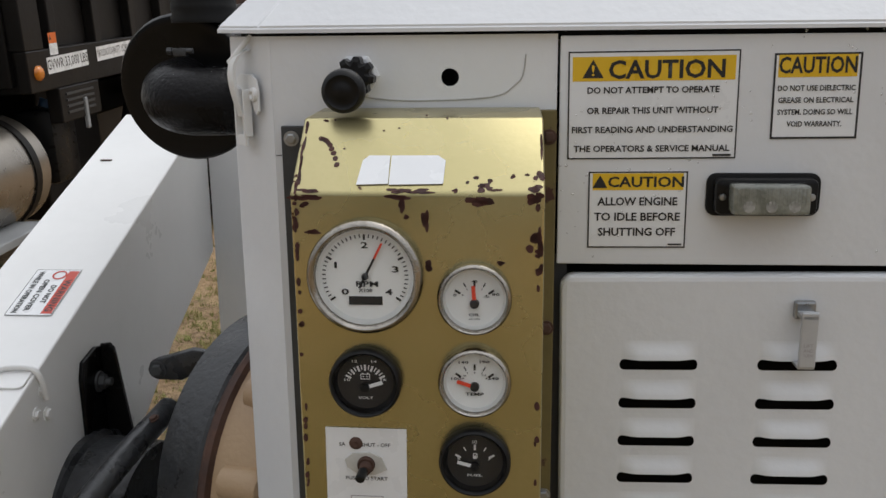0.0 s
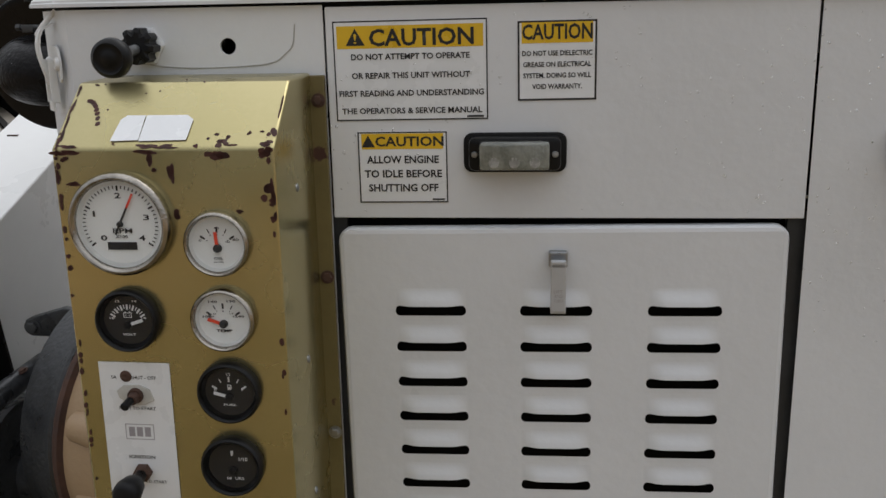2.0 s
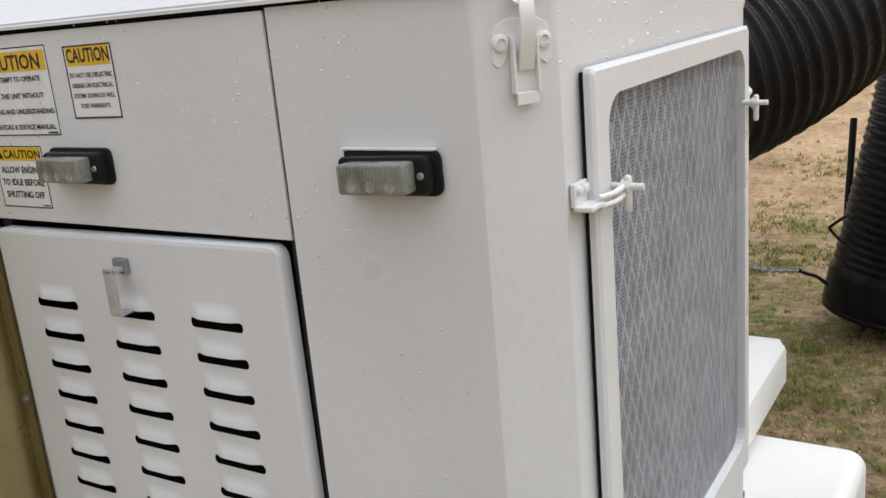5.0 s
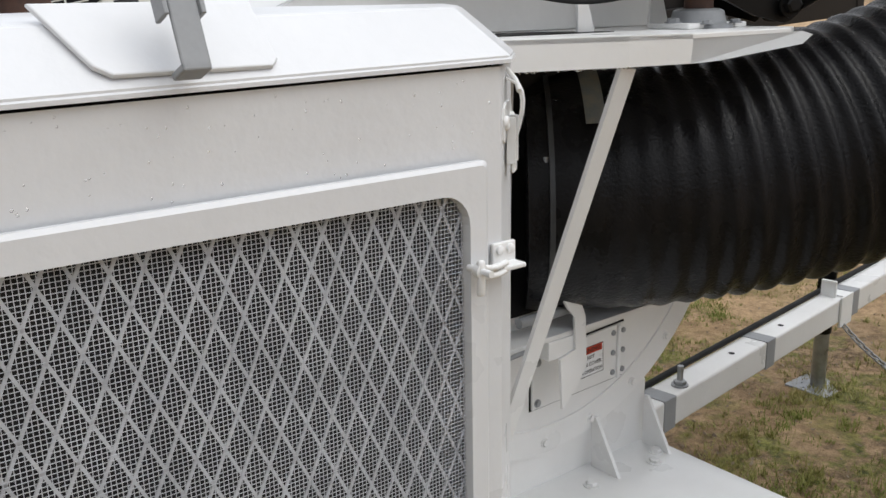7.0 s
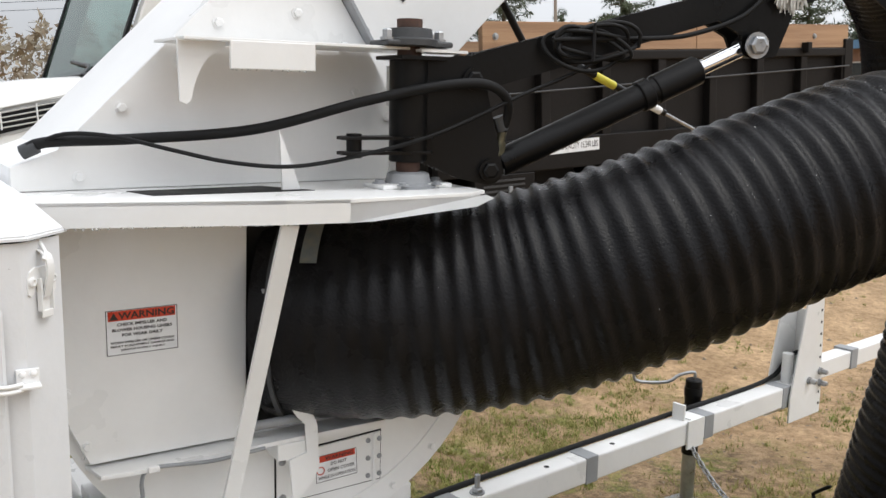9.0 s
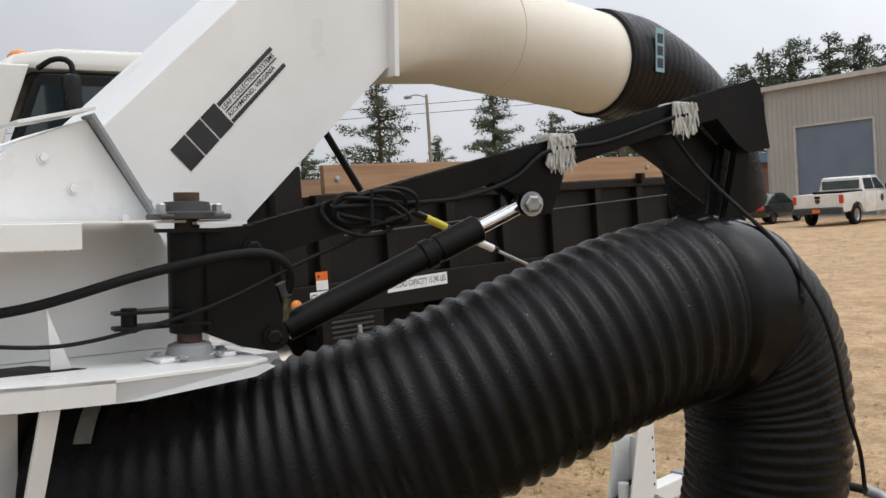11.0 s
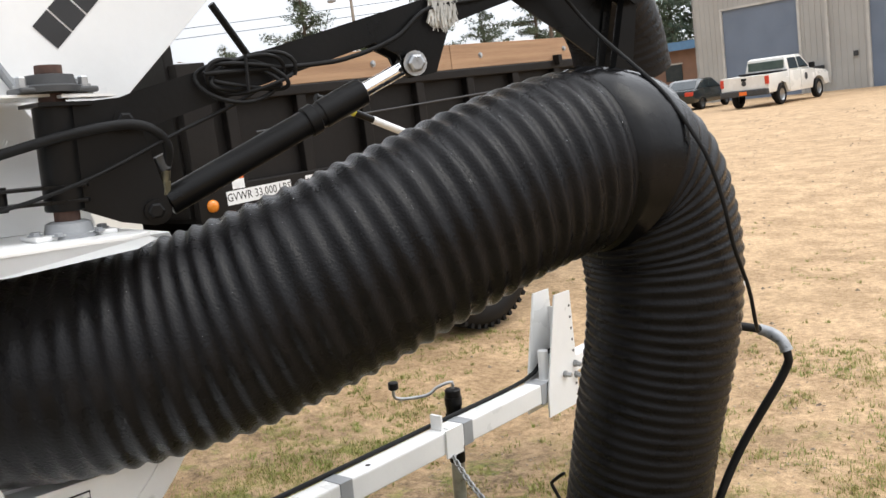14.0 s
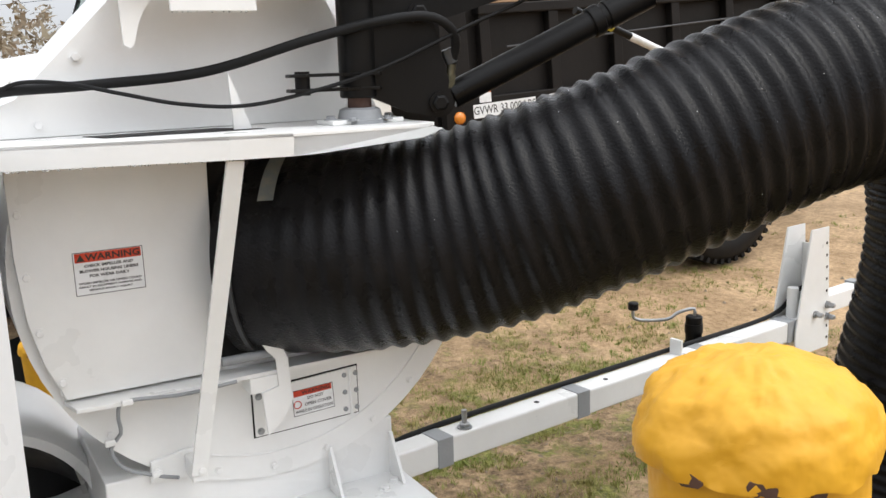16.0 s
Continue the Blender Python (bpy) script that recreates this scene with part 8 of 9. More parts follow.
part("wiper", bm, PLASTIC, truck, soft=60)
box_part("wiper_cowl", TX - 2.15, TX - 0.12, 2.36, 2.50, 1.63, 1.675, PLASTIC, truck, 0.008)
yz_plate("back_panel", [(3.76, 1.64), (3.82, 1.64), (3.82, 2.42), (3.76, 2.42)], TX - 2.16, TX - 0.14, CABW, truck)
for k in range(5):
    bm = add_lathe(bm_new(), (TX - 0.3 - k * 0.4, 2.93, 2.49), (0, -0.3, 1), [(0, 0.05), (0.02, 0.045), (0.035, 0.02), (0.038, 0)], 16)
    part("roof_marker", bm, AMBER, truck, "amber roof marker lens", soft=50)
# hood with its side grille
prof = [(0.9, 1.05), (0.92, 1.38), (1.05, 1.48), (1.6, 1.60), (2.1, 1.655), (2.50, 1.67), (2.50, 1.05)]
bm = bm_new()
rows = []
for x, dz, dy in ((TX - 0.10, -0.20, 0.08), (TX - 0.13, -0.08, 0.03), (TX - 0.22, -0.02, 0.0), (TX - 0.5, 0.0, 0.0), (TX - 1.8, 0.0, 0.0), (TX - 2.1, -0.02, 0.0), (TX - 2.2, -0.2, 0.08)):
    rows.append([bm.verts.new((x, y + (dy if y < 1.2 else 0), z + (dz if z > 1.1 else 0))) for y, z in prof])
for r0, r1 in zip(rows, rows[1:]):
    for k in range(len(prof) - 1):
        bm.faces.new((r0[k], r0[k + 1], r1[k + 1], r1[k]))
bm.faces.new(rows[0])
bm.faces.new(rows[-1][::-1])
hood = part("hood", bm, CABW, truck, "white rounded hood", soft=50)
yz_plate("fender", [(0.95, 1.0), (1.0, 1.18), (1.25, 1.27), (2.2, 1.27), (2.4, 1.15), (2.45, 0.8), (2.3, 0.8), (2.2, 1.02), (1.95, 1.12), (1.5, 1.12), (1.28, 1.0), (1.2, 0.8), (1.0, 0.8)], TX - 0.5, TX + 0.02, CABW, truck, 0.02, "", 40)
gp = [(1.775, 1.435), (1.80, 1.405), (1.95, 1.415), (2.19, 1.465), (2.245, 1.50), (2.235, 1.535), (2.19, 1.548), (2.0, 1.515), (1.82, 1.468)]
yz_plate("grille_frame", [(y + (0.02 if y > 2 else -0.02), z + (0.015 if z > 1.47 else -0.015)) for y, z in gp], TX - 0.105, TX - 0.093, material("silver grille surround", (0.42, 0.42, 0.41), None, 4, 0.35), truck, 0.004)
gr = yz_plate("side_grille", gp, TX - 0.10, TX - 0.090, PLASTIC, truck, 0.0, "black slatted side grille")
for k in range(5):
    z = 1.418 + k * 0.026
    bm = add_cyl(bm_new(), (TX - 0.088, 1.80 + 0.035 * k, z), (TX - 0.088, 2.17 + 0.018 * k, z + 0.052), 0.0038, n=6)
    part("slat", bm, TRIM, gr)
for y in (1.95, 2.1):
    part("upright", add_cyl(bm_new(), (TX - 0.088, y, 1.42 + (y - 1.9) * 0.2), (TX - 0.088, y, 1.50 + (y - 1.9) * 0.2), 0.004, n=6), WHITE2, gr)
bm = rect(bm_new(), on_plane((TX - 0.099, 2.34, 1.475), (0, 1, 0.1), (0, 0, 1), 1, 1), -0.05, 0.05, -0.018, 0.018)
part("badge", bm, DARKGREY, truck)
# mirrors and lamps
bm = add_box(bm_new(), TX + 0.0, TX + 0.10, 3.02, 3.10, 1.95, 2.36, 0.03)
mir = part("mirror", bm, PLASTIC, truck, "black door mirror", soft=40)
bm = add_tube(bm_new(), [(TX - 0.06, 2.95, 2.40), (TX + 0.02, 3.0, 2.43), (TX + 0.06, 3.06, 2.41), (TX + 0.06, 3.07, 2.30)], 0.014, 8, 0.02)
part("mirror_arm", bm, PLASTIC, mir, soft=60)
box_part("fender_lamp", TX - 0.03, TX + 0.03, 1.64, 1.775, 1.455, 1.575, PLASTIC, truck, 0.008)
box_part("fender_lamp_lens", TX + 0.026, TX + 0.04, 1.65, 1.755, 1.465, 1.565, AMBER, truck, 0.006, "amber lamp lens")
bm = add_box(bm_new(), TX - 0.03, TX + 0.03, 1.66, 1.74, 1.27, 1.455, 0.01)
part("lamp_bracket", bm, PLASTIC, truck)
box_part("side_reflector", TX + 0.0, TX + 0.03, 1.80, 1.93, 1.13, 1.275, AMBER, truck, 0.006, "amber side lamp on the fender")
box_part("bumper", TX - 2.3, TX - 0.02, 0.72, 0.86, 0.45, 0.80, CABW, truck, 0.03)
# tarp prop strut
prop = thing("gas_strut", (-1.0, 4.5, 1.45), "yellow labelled black strut beside the dump body", "strut", frame_=RIG)
a, b = Vector((-1.0, 4.05, 1.73)), Vector((-1.0, 4.80, 1.455))
cyl_part("barrel", a, a.lerp(b, 0.72), 0.017, BLACKPAINT, prop)
cyl_part("label_sleeve", a.lerp(b, 0.12), a.lerp(b, 0.28), 0.0185, material("yellow label", (0.6, 0.55, 0.05)), prop, "yellow warning sleeve")
cyl_part("label_sleeve", a.lerp(b, 0.42), a.lerp(b, 0.68), 0.0185, STICKWHITE, prop, "white warning sleeve")
cyl_part("rod", a.lerp(b, 0.7), b, 0.008, STEEL, prop)
cyl_part("tarp_bow", Vector((-1.5, 3.87, 2.20)), Vector((-1.5, 4.13, 1.84)), 0.018, BLACKPAINT, prop)

# ---- metal building ----
hall = thing("metal_building", (-19, 48.3, 0), "grey ribbed metal workshop with roll-up doors", "building", frame_=LEVEL)


def wall_y(x):
    return 48.4 - 0.12 * (x + 25.0)


EAVE = 6.90
d1, d2x = (-23.3, -18.75), (-15.2, -11.0)
bd = Vector((1, -0.12, 0)).normalized()
bn = Vector((-0.12, -1, 0)).normalized()
H0 = Vector((-25.1, wall_y(-25.1), 0))
HM = Matrix((bd, -bn, Vector((0, 0, 1)))).transposed().to_4x4()
HM.translation = H0
L_ = lambda x: (x + 25.1) / bd.x  # noqa: E731


def hall_box(name, x0, x1, y0, y1, z0, z1, mat, bev=0.0, parent=None, label=""):
    return part(name, add_box(bm_new(), x0, x1, y0, y1, z0, z1, bev, HM), mat, parent or hall, label)


DT = 4.62
FOOT = -0.3
segs = [(0, L_(d1[0]), FOOT, EAVE), (L_(d1[0]), L_(d1[1]), DT, EAVE), (L_(d1[1]), L_(d2x[0]), FOOT, EAVE), (L_(d2x[0]), L_(d2x[1]), DT, EAVE), (L_(d2x[1]), 40, FOOT, EAVE)]
for x0, x1, z0, z1 in segs:
    hall_box("wall", x0, x1, 0, 0.15, z0, z1, SIDING)
bm = bm_new()
x = 0.12
while x < 26:
    inside_door = any(L_(a) - 0.05 < x < L_(b) + 0.05 for a, b in (d1, d2x))
    add_box(bm, x - 0.035, x + 0.035, -0.03, 0.0, DT if inside_door else FOOT, EAVE - 0.1, 0, HM)
    x += 0.31
tagged(part("wall_ribs", bm, SIDING, hall), kind="stuff")
hall_box("end_wall", -0.02, 0.13, 0.0, 20, FOOT, EAVE, SIDING)
bm = add_prism(bm_new(), [(-0.25, EAVE - 0.05), (-0.25, EAVE + 0.12), (10, EAVE + 1.0), (20, EAVE + 0.12), (20, EAVE - 0.05)], (-0.3, 0, 0), (0, 1, 0), (0, 0, 1), 41)
bmesh.ops.transform(bm, matrix=HM, verts=bm.verts)
part("roof", bm, TRIM, hall)
hall_box("eave_trim", -0.3, 40, -0.3, -0.2, EAVE - 0.12, EAVE + 0.13, TRIM)
for a, b in (d1, d2x):
    dr = hall_box("roll_door", L_(a), L_(b), 0.08, 0.13, FOOT, DT, ROLLDOOR, label="blue-grey roll-up door")
    bm = bm_new()
    for k in range(62):
        add_box(bm, L_(a) + 0.02, L_(b) - 0.02, 0.06, 0.08, FOOT + k * 0.079, FOOT + k * 0.079 + 0.05, 0, HM)
    tagged(part("door_slats", bm, ROLLDOOR, dr), kind="stuff")
    for xx in (L_(a), L_(b)):
        hall_box("door_jamb", xx - 0.07, xx + 0.07, -0.05, 0.06, FOOT, DT + 0.07, TRIM)
    hall_box("door_head", L_(a), L_(b), -0.05, 0.06, DT - 0.02, DT + 0.09, TRIM)
hall_box("downspout", L_(-17.3), L_(-17.15), -0.12, -0.02, 0.2, EAVE, TRIM)
bm = add_lathe(bm_new(), HM @ Vector((L_(-17.55), -0.02, 6.2)), bn, [(0, 0.16), (0.1, 0.2), (0.25, 0.2), (0.3, 0.12), (0.3, 0)], 20)
part("wall_lamp", bm, material("cream lamp", (0.6, 0.58, 0.5)), hall, "round cream wall lamp", soft=40)
for xx, hh, rr in ((L_(-17.6), 0.6, 0.55), (L_(-15.9), 0.7, 0.16), (L_(-13.0), 0.5, 0.14)):
    bm = add_cyl(bm_new(), HM @ Vector((xx, 4.0, EAVE)), HM @ Vector((xx, 4.0, EAVE + 0.35 + hh)), rr, n=18, bev=0.05)
    part("roof_vent", bm, TRIM, hall, soft=40)
hall_box("meter_box", L_(-15.95), L_(-15.75), -0.12, 0, 1.35, 1.6, DARKGREY)
hall_box("wall_board", L_(-18.3), L_(-17.5), -0.4, -0.05, 0.3, 1.1, DARKGREY, 0.02)
# low blue-trimmed building further back
shed = thing("office_building", (-38, 62, 0), "low brick office with a blue roof edge", "building", frame_=LEVEL)
box_part("wall", -50, -30, 62, 70, 0, 3.3, material("brown brick", (0.22, 0.13, 0.09), (0.17, 0.10, 0.07), 1, 0.9), shed)
box_part("roof_edge", -50.5, -29.5, 61.4, 70.5, 3.3, 3.9, material("blue roof metal", (0.10, 0.22, 0.38)), shed)
for x in (-47, -44, -41, -38, -35, -32):
    w = box_part("window", x - 0.7, x + 0.7, 61.95, 62.0, 1.1, 2.3, DARKWINDOW, shed)
    part("window_frame", add_box(bm_new(), x - 0.78, x + 0.78, 61.96, 61.99, 2.3, 2.4), TRIM, w)


# ---- parked vehicles ----
REARGLASS = material("green tinted rear glass", (0.10, 0.14, 0.125), (0.06, 0.09, 0.08), 2, 0.12)


def vehicle(name, label, rear, heading, length, width, paint, pickup):
    f = Matrix.Translation(rear) @ Matrix.Rotation(heading, 4, "Z")
    v = thing(name, (0, 0, 0), label, "pickup" if pickup else "car", frame_=f)
    w = width / 2
    L = length

    def xprof(nm, poly, x0, x1, mat, bev=0.03, lab="", parent=None):
        return part(nm, add_prism(bm_new(), poly, (x0, 0, 0), (0, 1, 0), (0, 0, 1), x1 - x0, bev), mat, parent or v, lab, 40)

    if pickup:
        xprof("bed_side", [(0.05, 0.55), (0.05, 1.28), (1.95, 1.30), (1.95, 0.5), (1.75, 0.5), (1.6, 0.86), (1.25, 0.95), (0.9, 0.86), (0.72, 0.55)], w - 0.12, w, paint)
        xprof("bed_side", [(0.05, 0.55), (0.05, 1.28), (1.95, 1.30), (1.95, 0.5), (1.75, 0.5), (1.6, 0.86), (1.25, 0.95), (0.9, 0.86), (0.72, 0.55)], -w, -w + 0.12, paint)
        part("bed_floor", add_box(bm_new(), -w + 0.1, w - 0.1, 0.1, 1.95, 0.75, 0.85), DARKGREY, v)
        part("toolbox", add_box(bm_new(), -w + 0.05, w - 0.05, 1.45, 1.9, 1.1, 1.36, 0.02), PLASTIC, v)
        tg = part("tailgate", add_box(bm_new(), -w + 0.1, w - 0.1, 0.02, 0.10, 0.74, 1.28, 0.02), paint, v)
        part("tailgate_handle", add_box(bm_new(), -0.11, 0.11, 0.0, 0.03, 1.10, 1.20, 0.01), PLASTIC, tg)
        part("badge", add_cyl(bm_new(), (0, 0.005, 1.0), (0, 0.03, 1.0), 0.1, n=20), DARKGREY, tg)
        part("rear_bumper", add_box(bm_new(), -w, w, -0.12, 0.1, 0.50, 0.74, 0.04), DARKGREY, v)
        part("plate", add_box(bm_new(), -0.16, 0.16, -0.14, -0.11, 0.55, 0.69), STICKORANGE, v, "orange tinted number plate")
        body = [(1.98, 0.45), (1.98, 1.30), (4.1, 1.28), (4.3, 1.24), (5.5, 1.14), (5.75, 1.0), (5.8, 0.55), (5.3, 0.5), (5.2, 0.8), (4.9, 0.93), (4.5, 0.93), (4.2, 0.8), (4.1, 0.45)]
        xprof("cab_body", body, -w, w, paint)
        glassy = [(1.98, 1.28), (2.05, 1.86), (2.25, 1.92), (3.5, 1.92), (4.28, 1.28)]
        bm = add_prism(bm_new(), glassy, (-w + 0.08, 0, 0), (0, 1, 0), (0, 0, 1), 2 * w - 0.16, 0.07)
        for q in bm.verts:
            q.co.x *= 1 - 0.16 * max(0, (q.co.z - 1.28) / 0.64)
        part("greenhouse", bm, paint, v, soft=50)
        for s in (-1, 1):
            xx = s * (w - 0.075)
            for poly in ([(2.15, 1.36), (2.22, 1.80), (2.95, 1.81), (2.98, 1.36)], [(3.06, 1.36), (3.04, 1.81), (3.43, 1.81), (3.98, 1.36)]):
                bm = add_prism(bm_new(), poly, (xx - 0.006, 0, 0), (0, 1, 0), (0, 0, 1), 0.012)
                for q in bm.verts:
                    q.co.x = q.co.x * (1 - 0.16 * max(0, (q.co.z - 1.28) / 0.64)) + s * 0.006
                part("side_window", bm, DARKWINDOW, v)
            part("tail_lamp", add_box(bm_new(), s * (w - 0.06) - 0.075, s * (w - 0.06) + 0.075, 0.0, 0.12, 0.9, 1.22, 0.02), STICKRED, v, "red tail lamp")
            part("door_mirror", add_box(bm_new(), s * (w + 0.12) - 0.12, s * (w + 0.12) + 0.12, 3.78, 3.88, 1.3, 1.52, 0.03), PLASTIC, v)
            xprof("door_seam", [(3.01, 0.55), (3.01, 1.3), (3.022, 1.3), (3.022, 0.55)], min(s * w, s * (w + 0.002)), max(s * w, s * (w + 0.002)), DARKGREY, 0)
        part("rear_window", add_box(bm_new(), -w + 0.24, w - 0.24, 1.97, 2.06, 1.42, 1.76, 0.01), REARGLASS, v, "green tinted rear window")
        part("door_seal", add_cyl(bm_new(), (w, 3.5, 0.98), (w + 0.004, 3.5, 0.98), 0.15, n=20), DARKGREY, v)
        wheels, r = (1.22, 4.75), 0.40
    else:
        xprof("lower_body", [(0.1, 0.35), (0.02, 0.6), (0.08, 0.92), (1.0, 0.98), (3.4, 0.96), (4.4, 0.78), (4.55, 0.5), (4.4, 0.3), (4.0, 0.3), (3.9, 0.55), (3.6, 0.65), (3.3, 0.55), (3.2, 0.3), (1.35, 0.3), (1.25, 0.55), (0.95, 0.65), (0.65, 0.55), (0.55, 0.35)], -w, w, paint, 0.06)
        xprof("greenhouse", [(0.55, 0.95), (1.15, 1.36), (1.6, 1.43), (2.3, 1.42), (3.3, 0.96)], -w + 0.1, w - 0.1, paint, 0.06)
        for s in (-1, 1):
            xx = s * (w - 0.1)
            xprof("side_window", [(0.95, 1.0), (1.3, 1.32), (1.85, 1.36), (1.85, 1.0)], min(xx, xx + s * 0.01), max(xx, xx + s * 0.01), DARKWINDOW, 0)
            xprof("side_window", [(1.93, 1.0), (1.93, 1.36), (2.3, 1.35), (2.95, 1.0)], min(xx, xx + s * 0.01), max(xx, xx + s * 0.01), DARKWINDOW, 0)
            part("tail_lamp", add_box(bm_new(), s * (w - 0.22) - 0.2, s * (w - 0.22) + 0.2, 0.0, 0.1, 0.68, 0.86, 0.02), STICKRED, v, "red tail lamp")
        bm = add_prism(bm_new(), [(-w + 0.2, 0.0), (w - 0.2, 0.0), (w - 0.3, 0.62), (-w + 0.3, 0.62)], (0, 0.60, 0.99), (1, 0, 0), Vector((0, 0.6, 0.41)).normalized(), 0.01)
        part("rear_window", bm, DARKWINDOW, v)
        wheels, r = (0.95, 3.6), 0.32
    for y in wheels:
        for s in (-1, 1):
            x0 = s * (w - 0.22)
            bm = add_lathe(bm_new(), (x0, y, r), (s, 0, 0), [(0, r * 0.6), (0, r * 0.92), (0.04, r), (0.18, r), (0.215, r * 0.93), (0.22, r * 0.62)], 32)
            t = part("tyre", bm, RUBBER, v, soft=40)
            bm = add_lathe(bm_new(), (x0, y, r), (s, 0, 0), [(0.12, 0.0), (0.15, r * 0.2), (0.17, r * 0.5), (0.205, r * 0.6), (0.19, r * 0.63)], 24)
            part("rim", bm, STEEL if pickup else DARKGREY, t, soft=40)
    return v


vehicle("pickup_truck", "white crew-cab pickup parked by the workshop", (-15.75, 35.9, -0.16), radians(1), 5.9, 2.0, CABW, True)
vehicle("sedan", "dark green sedan parked beside the pickup", (-20.8, 39.0, -0.18), radians(5), 4.6, 1.75, material("dark green car paint", (0.006, 0.01, 0.0095), (0.005, 0.008, 0.0075), 1, 0.2, coat=0.6), False)


# ---- trees, pole, far woods ----
def pine(x, y, h, spread, seed, bare=0.25):
    """A loblolly pine: tapered trunk, whorled limbs and clumps of needles with gaps between."""
    rnd = random.Random(seed)
    t = thing("pine_tree", (x, y, 0), "tall dark green pine with an open uneven crown", "tree", "pines behind the yard", LEVEL)
    bm = add_tube(bm_new(), [(x, y, 0), (x + rnd.uniform(-0.2, 0.2), y, h * 0.5), (x + rnd.uniform(-0.3, 0.3), y, h)], h * 0.018, 10, h / 14, True, lambda s: max(0.12, 1.25 - s / h))
    limbs, clumps = [], []
    k = 0
    n = int(h * 3.6)
    for k in range(n):
        f = bare + (1 - bare) * (k + rnd.random()) / n
        z = h * f
        prof = (1 - f) ** 0.75 * (0.55 + 0.45 * min(1, (f - bare) / 0.12)) + 0.06
        ln = spread * prof * rnd.uniform(0.4, 1.3)
        a = rnd.uniform(0, math.tau)
        end = Vector((x + ln * math.cos(a), y + ln * math.sin(a), z + ln * rnd.uniform(-0.12, 0.30)))
        limbs.append((Vector((x, y, z)), end))
        m = max(2, int(ln / 0.36))
        for j in range(m):
            q = Vector((x, y, z)).lerp(end, (j + 0.7 + rnd.random() * 0.5) / m)
            clumps.append((q + Vector((rnd.uniform(-0.3, 0.3), rnd.uniform(-0.3, 0.3), rnd.uniform(-0.1, 0.2))), rnd.uniform(0.3, 0.68)))
    for a, b in limbs:
        d0, d1, _ = frame_of(b - a)
        add_rings(bm, [(a, h * 0.0045, d0, d1), (b, h * 0.001, d0, d1)], 4)
    part("trunk", bm, BARK, t, soft=60)
    verts, faces = [], []
    for c, r in clumps:
        for _ in range(34):
            d = Vector((rnd.gauss(0, 1), rnd.gauss(0, 1), rnd.gauss(0, 0.6)))
            d.normalize()
            o = c + d * r * rnd.uniform(0.2, 0.9)
            s = Vector((rnd.gauss(0, 1), rnd.gauss(0, 1), rnd.gauss(0, 1))).cross(d)
            s.normalize()
            ln, w = r * rnd.uniform(0.35, 0.65), r * rnd.uniform(0.08, 0.18)
            i = len(verts)
            verts += [tuple(o - s * w - Vector((x, y, 0))), tuple(o + s * w - Vector((x, y, 0))), tuple(o + d * ln - Vector((x, y, 0)))]
            faces.append((i, i + 1, i + 2))
    me = bpy.data.meshes.new("crown")
    me.from_pydata(verts, [], faces)
    me.materials.append(NEEDLES)
    c = new("crown", me)
    c.parent = t
    return t


EX, EY = 2.2, 1.5


def place(az, dist):
    return EX - dist * math.sin(radians(az)), EY + dist * math.cos(radians(az))


for i, (az, el, dist, sp, bare) in enumerate(((53.6, 8.2, 95, 6.4, 0.14), (46.4, 7.0, 110, 6.4, 0.3), (42.8, 5.3, 125, 6.0, 0.3), (39.6, 6.6, 105, 6.5, 0.3), (38.0, 5.2, 130, 5.0, 0.3), (50.0, 4.3, 150, 6, 0.2),
                                      (31.6, 7.0, 85, 5.5, 0.3), (30.0, 7.6, 80, 5.0, 0.35), (28.6, 8.2, 82, 5.4, 0.4), (26.6, 8.1, 84, 5.2, 0.4), (25.0, 7.9, 90, 5.4, 0.4), (23.0, 8.0, 86, 5.2, 0.45), (33.4, 6.0, 95, 5.5, 0.3),
                                      (58.5, 5.0, 130, 6, 0.2), (63, 6.0, 120, 6, 0.25), (36.0, 5.6, 120, 6, 0.3))):
    x, y = place(az, dist)
    pine(x, y, 1.6 + dist * math.tan(radians(el)), sp, 20 + i, bare)

pole = thing("street_lamp", (*place(50.45, 70), 0), "grey wooden lamp pole with a cobra-head lamp", "street lamp", frame_=LEVEL)
px, py = place(50.45, 70)
cyl_part("pole", (px, py, 0), (px, py, 10.3), 0.17, material("weathered pole", (0.30, 0.27, 0.23), (0.24, 0.21, 0.18), 2, 0.9), pole, r1=0.11)
bm = add_tube(bm_new(), [(px, py, 10.1), (px - 0.6, py - 0.5, 10.35), (px - 1.0, py - 0.8, 10.3)], 0.05, 8, 0.2)
part("arm", bm, GREYPAINT, pole, soft=60)
bm = add_box(bm_new(), px - 1.5, px - 0.8, py - 1.1, py - 0.7, 10.1, 10.35, 0.1)
part("lamp_head", bm, GREYPAINT, pole, soft=40)
for k, z in enumerate((9.6, 8.9)):
    wl_ = thing("power_line", (px, py, z), "thin overhead power line", "power line", "power lines", LEVEL)
    bm = add_tube(bm_new(), [(px - 60, py - 55, z + 1.5), (px, py, z), (px + 60, py + 62, z + 1.5)], 0.022, 5, 6)
    part("wire", bm, RUBBER, wl_)
p2 = thing("utility_pole", (*place(38.6, 75), 0), "weathered wooden utility pole", "utility pole", frame_=LEVEL)
x, y = place(38.6, 75)
cyl_part("pole", (x, y, 0), (x, y, 10.5), 0.18, BARK, p2, r1=0.13)

# woods along the horizon: many small leaf cards
rnd = random.Random(3)


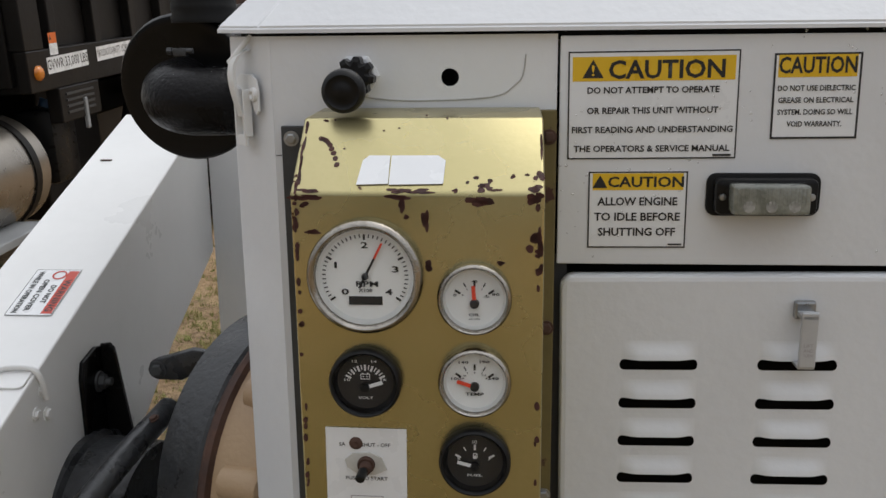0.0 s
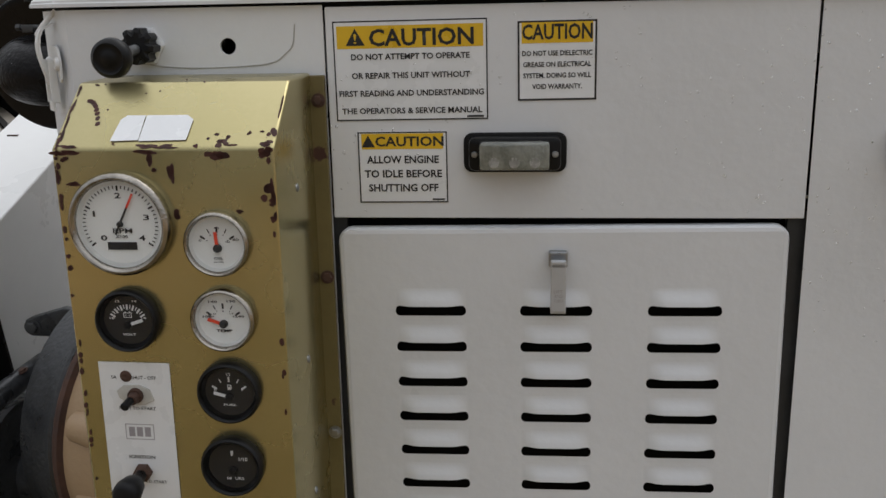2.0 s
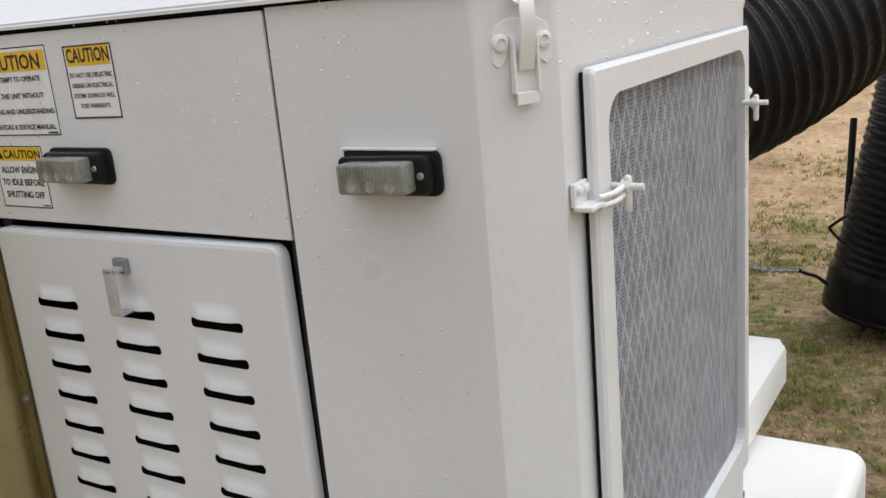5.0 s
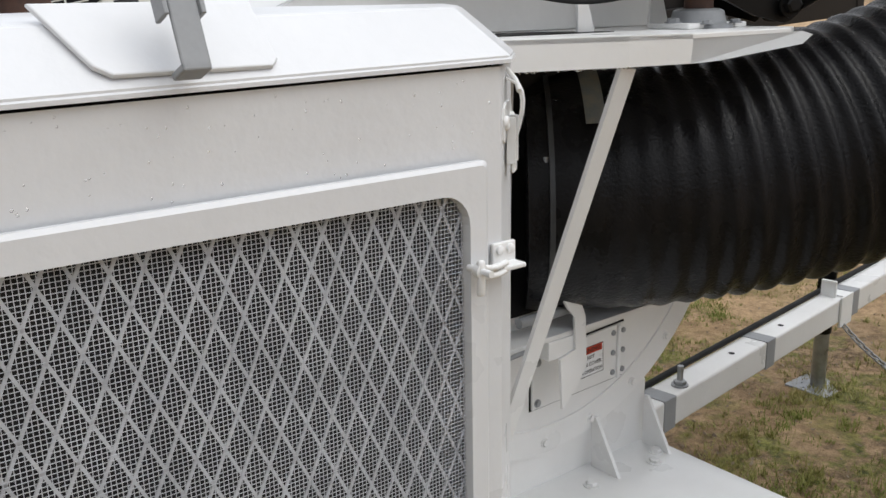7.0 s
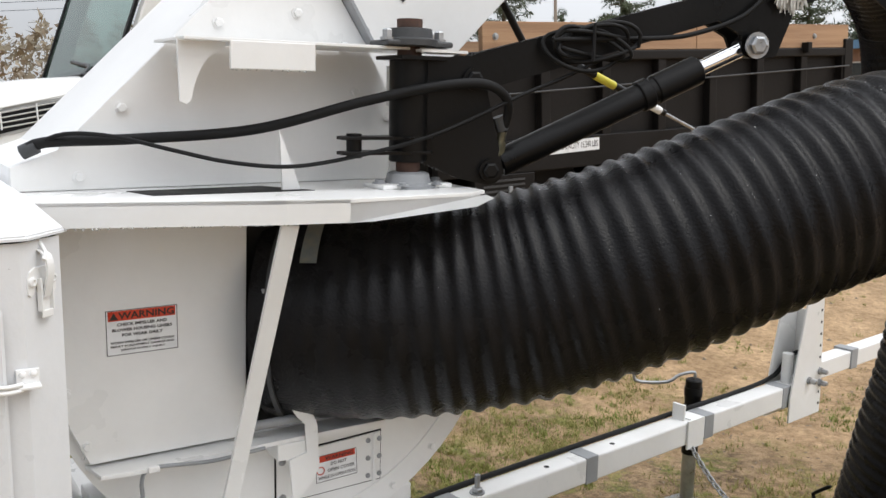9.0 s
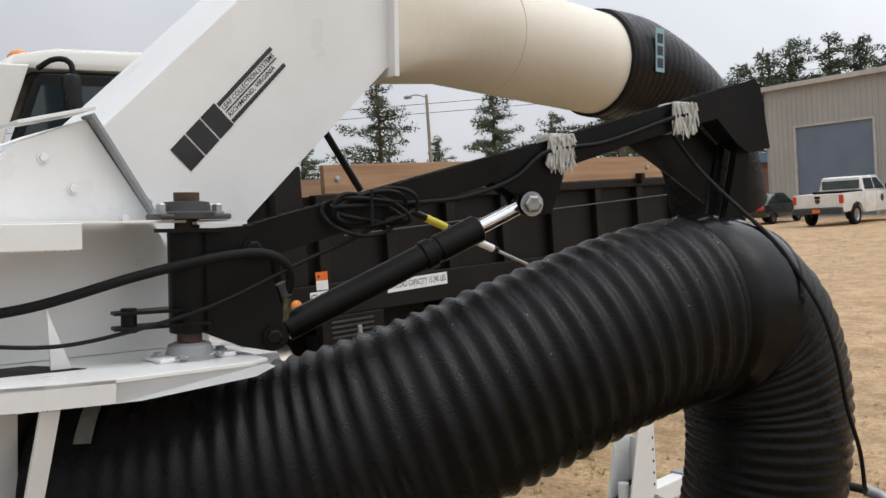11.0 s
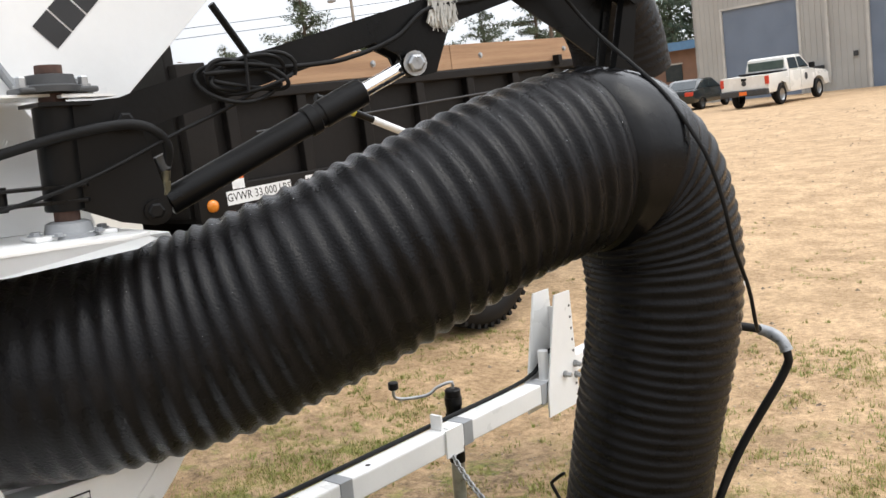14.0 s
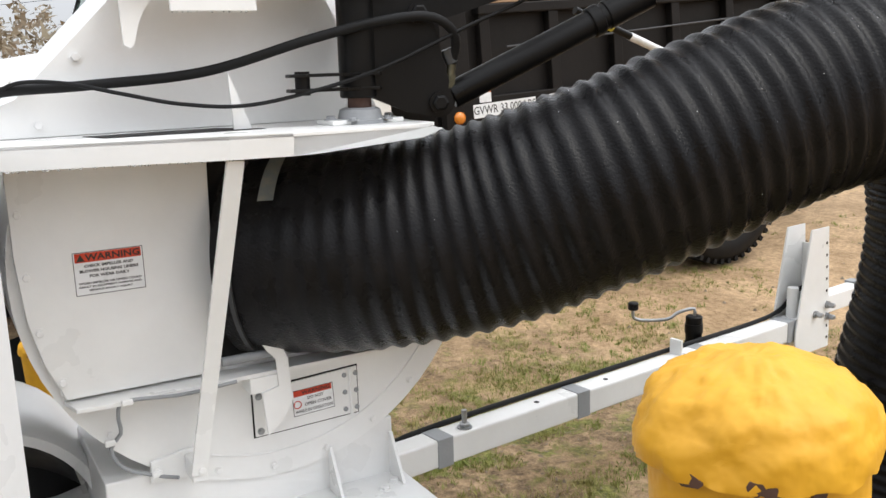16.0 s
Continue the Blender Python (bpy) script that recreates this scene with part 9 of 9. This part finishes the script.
def woods(name, label, az0, az1, dist, hgt, mat, n, size):
    verts, faces = [], []
    for k in range(n):
        az = rnd.uniform(az0, az1)
        d = dist * rnd.uniform(0.92, 1.12)
        top = hgt * (0.62 + 0.5 * noise.noise(Vector((az * 0.9, 0, dist))) + 0.25 * noise.noise(Vector((az * 4.1, 5, dist))))
        z = top * (1 - rnd.random() ** 1.8)
        x, y = place(az, d)
        s = size * rnd.uniform(0.5, 1.5)
        i = len(verts)
        for j in range(3):
            verts.append((x + rnd.gauss(0, s), y + rnd.gauss(0, s), max(0, z + rnd.gauss(0, s))))
        faces.append((i, i + 1, i + 2))
    me = bpy.data.meshes.new(name)
    me.from_pydata(verts, [], faces)
    me.materials.append(mat)
    tagged(new(name, me), label, "woods", kind="stuff")


woods("evergreen_woods", "line of dark evergreen woods behind the yard", 20, 75, 150, 6.5, NEEDLES, 9000, 0.8)
woods("bare_brush", "bare brown winter brush and trees", 60, 150, 60, 9, BRUSH, 26000, 0.16)
woods("far_woods", "dark woods that close the yard behind", 150, 380, 90, 10, NEEDLES, 6000, 1.2)


# ---- rain drops standing on the paint and hanging from the edges ----
rnd = random.Random(21)
WATER = glass("clear water", (1, 1, 1), 0.0)
verts, faces = [], []


def drop(c, out, r, flat=0.5):
    """A small dome of water on a surface that faces out."""
    a, b, o = frame_of(out)
    i = len(verts)
    for f, hh in ((1.0, 0.0), (0.72, 0.7)):
        for k in range(6):
            t = math.tau * k / 6
            verts.append(tuple(RIG @ (c + (a * math.cos(t) + b * math.sin(t)) * r * f + out * r * flat * hh)))
    verts.append(tuple(RIG @ (c + out * r * flat)))
    for k in range(6):
        j = (k + 1) % 6
        faces.append((i + k, i + j, i + 6 + j, i + 6 + k))
        faces.append((i + 6 + k, i + 6 + j, i + 12))


for k in range(1000):
    x, z = rnd.uniform(0.07, 0.77), 1.385 - 0.75 * rnd.random() ** 1.5
    if noise.noise(Vector((x * 6, z * 6, 1))) < -0.05:
        continue
    y = YF - (0.002 if x < 0.559 and z > 1.17 else 0.0)
    if 0.06 < x < 0.56 and z < 1.17:
        continue
    drop(Vector((x, y - 0.0003, z)), Vector((0, -1, 0)), rnd.uniform(0.0006, 0.0017) if rnd.random() < 0.97 else rnd.uniform(0.0018, 0.0026))
for k in range(90):
    drop(Vector((XR + 0.0002, rnd.uniform(0.9, 1.5), 1.385 - 0.075 * rnd.random())), Vector((1, 0, 0)), rnd.uniform(0.0006, 0.0016))
for k in range(14):
    drop(Vector((0.452, rnd.uniform(1.94, 2.105), 1.6385)), Vector((0, 0, -1)), rnd.uniform(0.0016, 0.0028), 1.6)
for k in range(60):
    f = rnd.random()
    drop(Vector((0.437, 1.59, 1.3545)).lerp(Vector((0.557, 2.008, 1.3545)), f), Vector((0, 0, -1)), rnd.uniform(0.0014, 0.0028), 1.6)
for k in range(380):
    s = (rnd.randint(6, 33) + 0.5 + rnd.uniform(-0.16, 0.16)) * 0.046
    p, d = hose_at(s)
    a = (Vector((1, -0.3, 0)) - d * d.dot(Vector((1, -0.3, 0)))).normalized()
    b = a.cross(d)
    b = b if b.z > 0 else -b
    ang = radians(rnd.gauss(52, 26))
    out = a * math.cos(ang) + b * math.sin(ang)
    drop(p + out * (HR * (1 - 0.045 * min(1, max(0, (s - 0.6) / 0.6))) * 1.0075), out, rnd.uniform(0.0005, 0.0012), 0.6)
me = bpy.data.meshes.new("rain_drops")
me.from_pydata(verts, [], faces)
me.materials.append(WATER)
for p in me.polygons:
    p.use_smooth = True
tagged(new("rain_drops", me), "clear rain drops on the wet paint and hose", "water drops", kind="stuff")
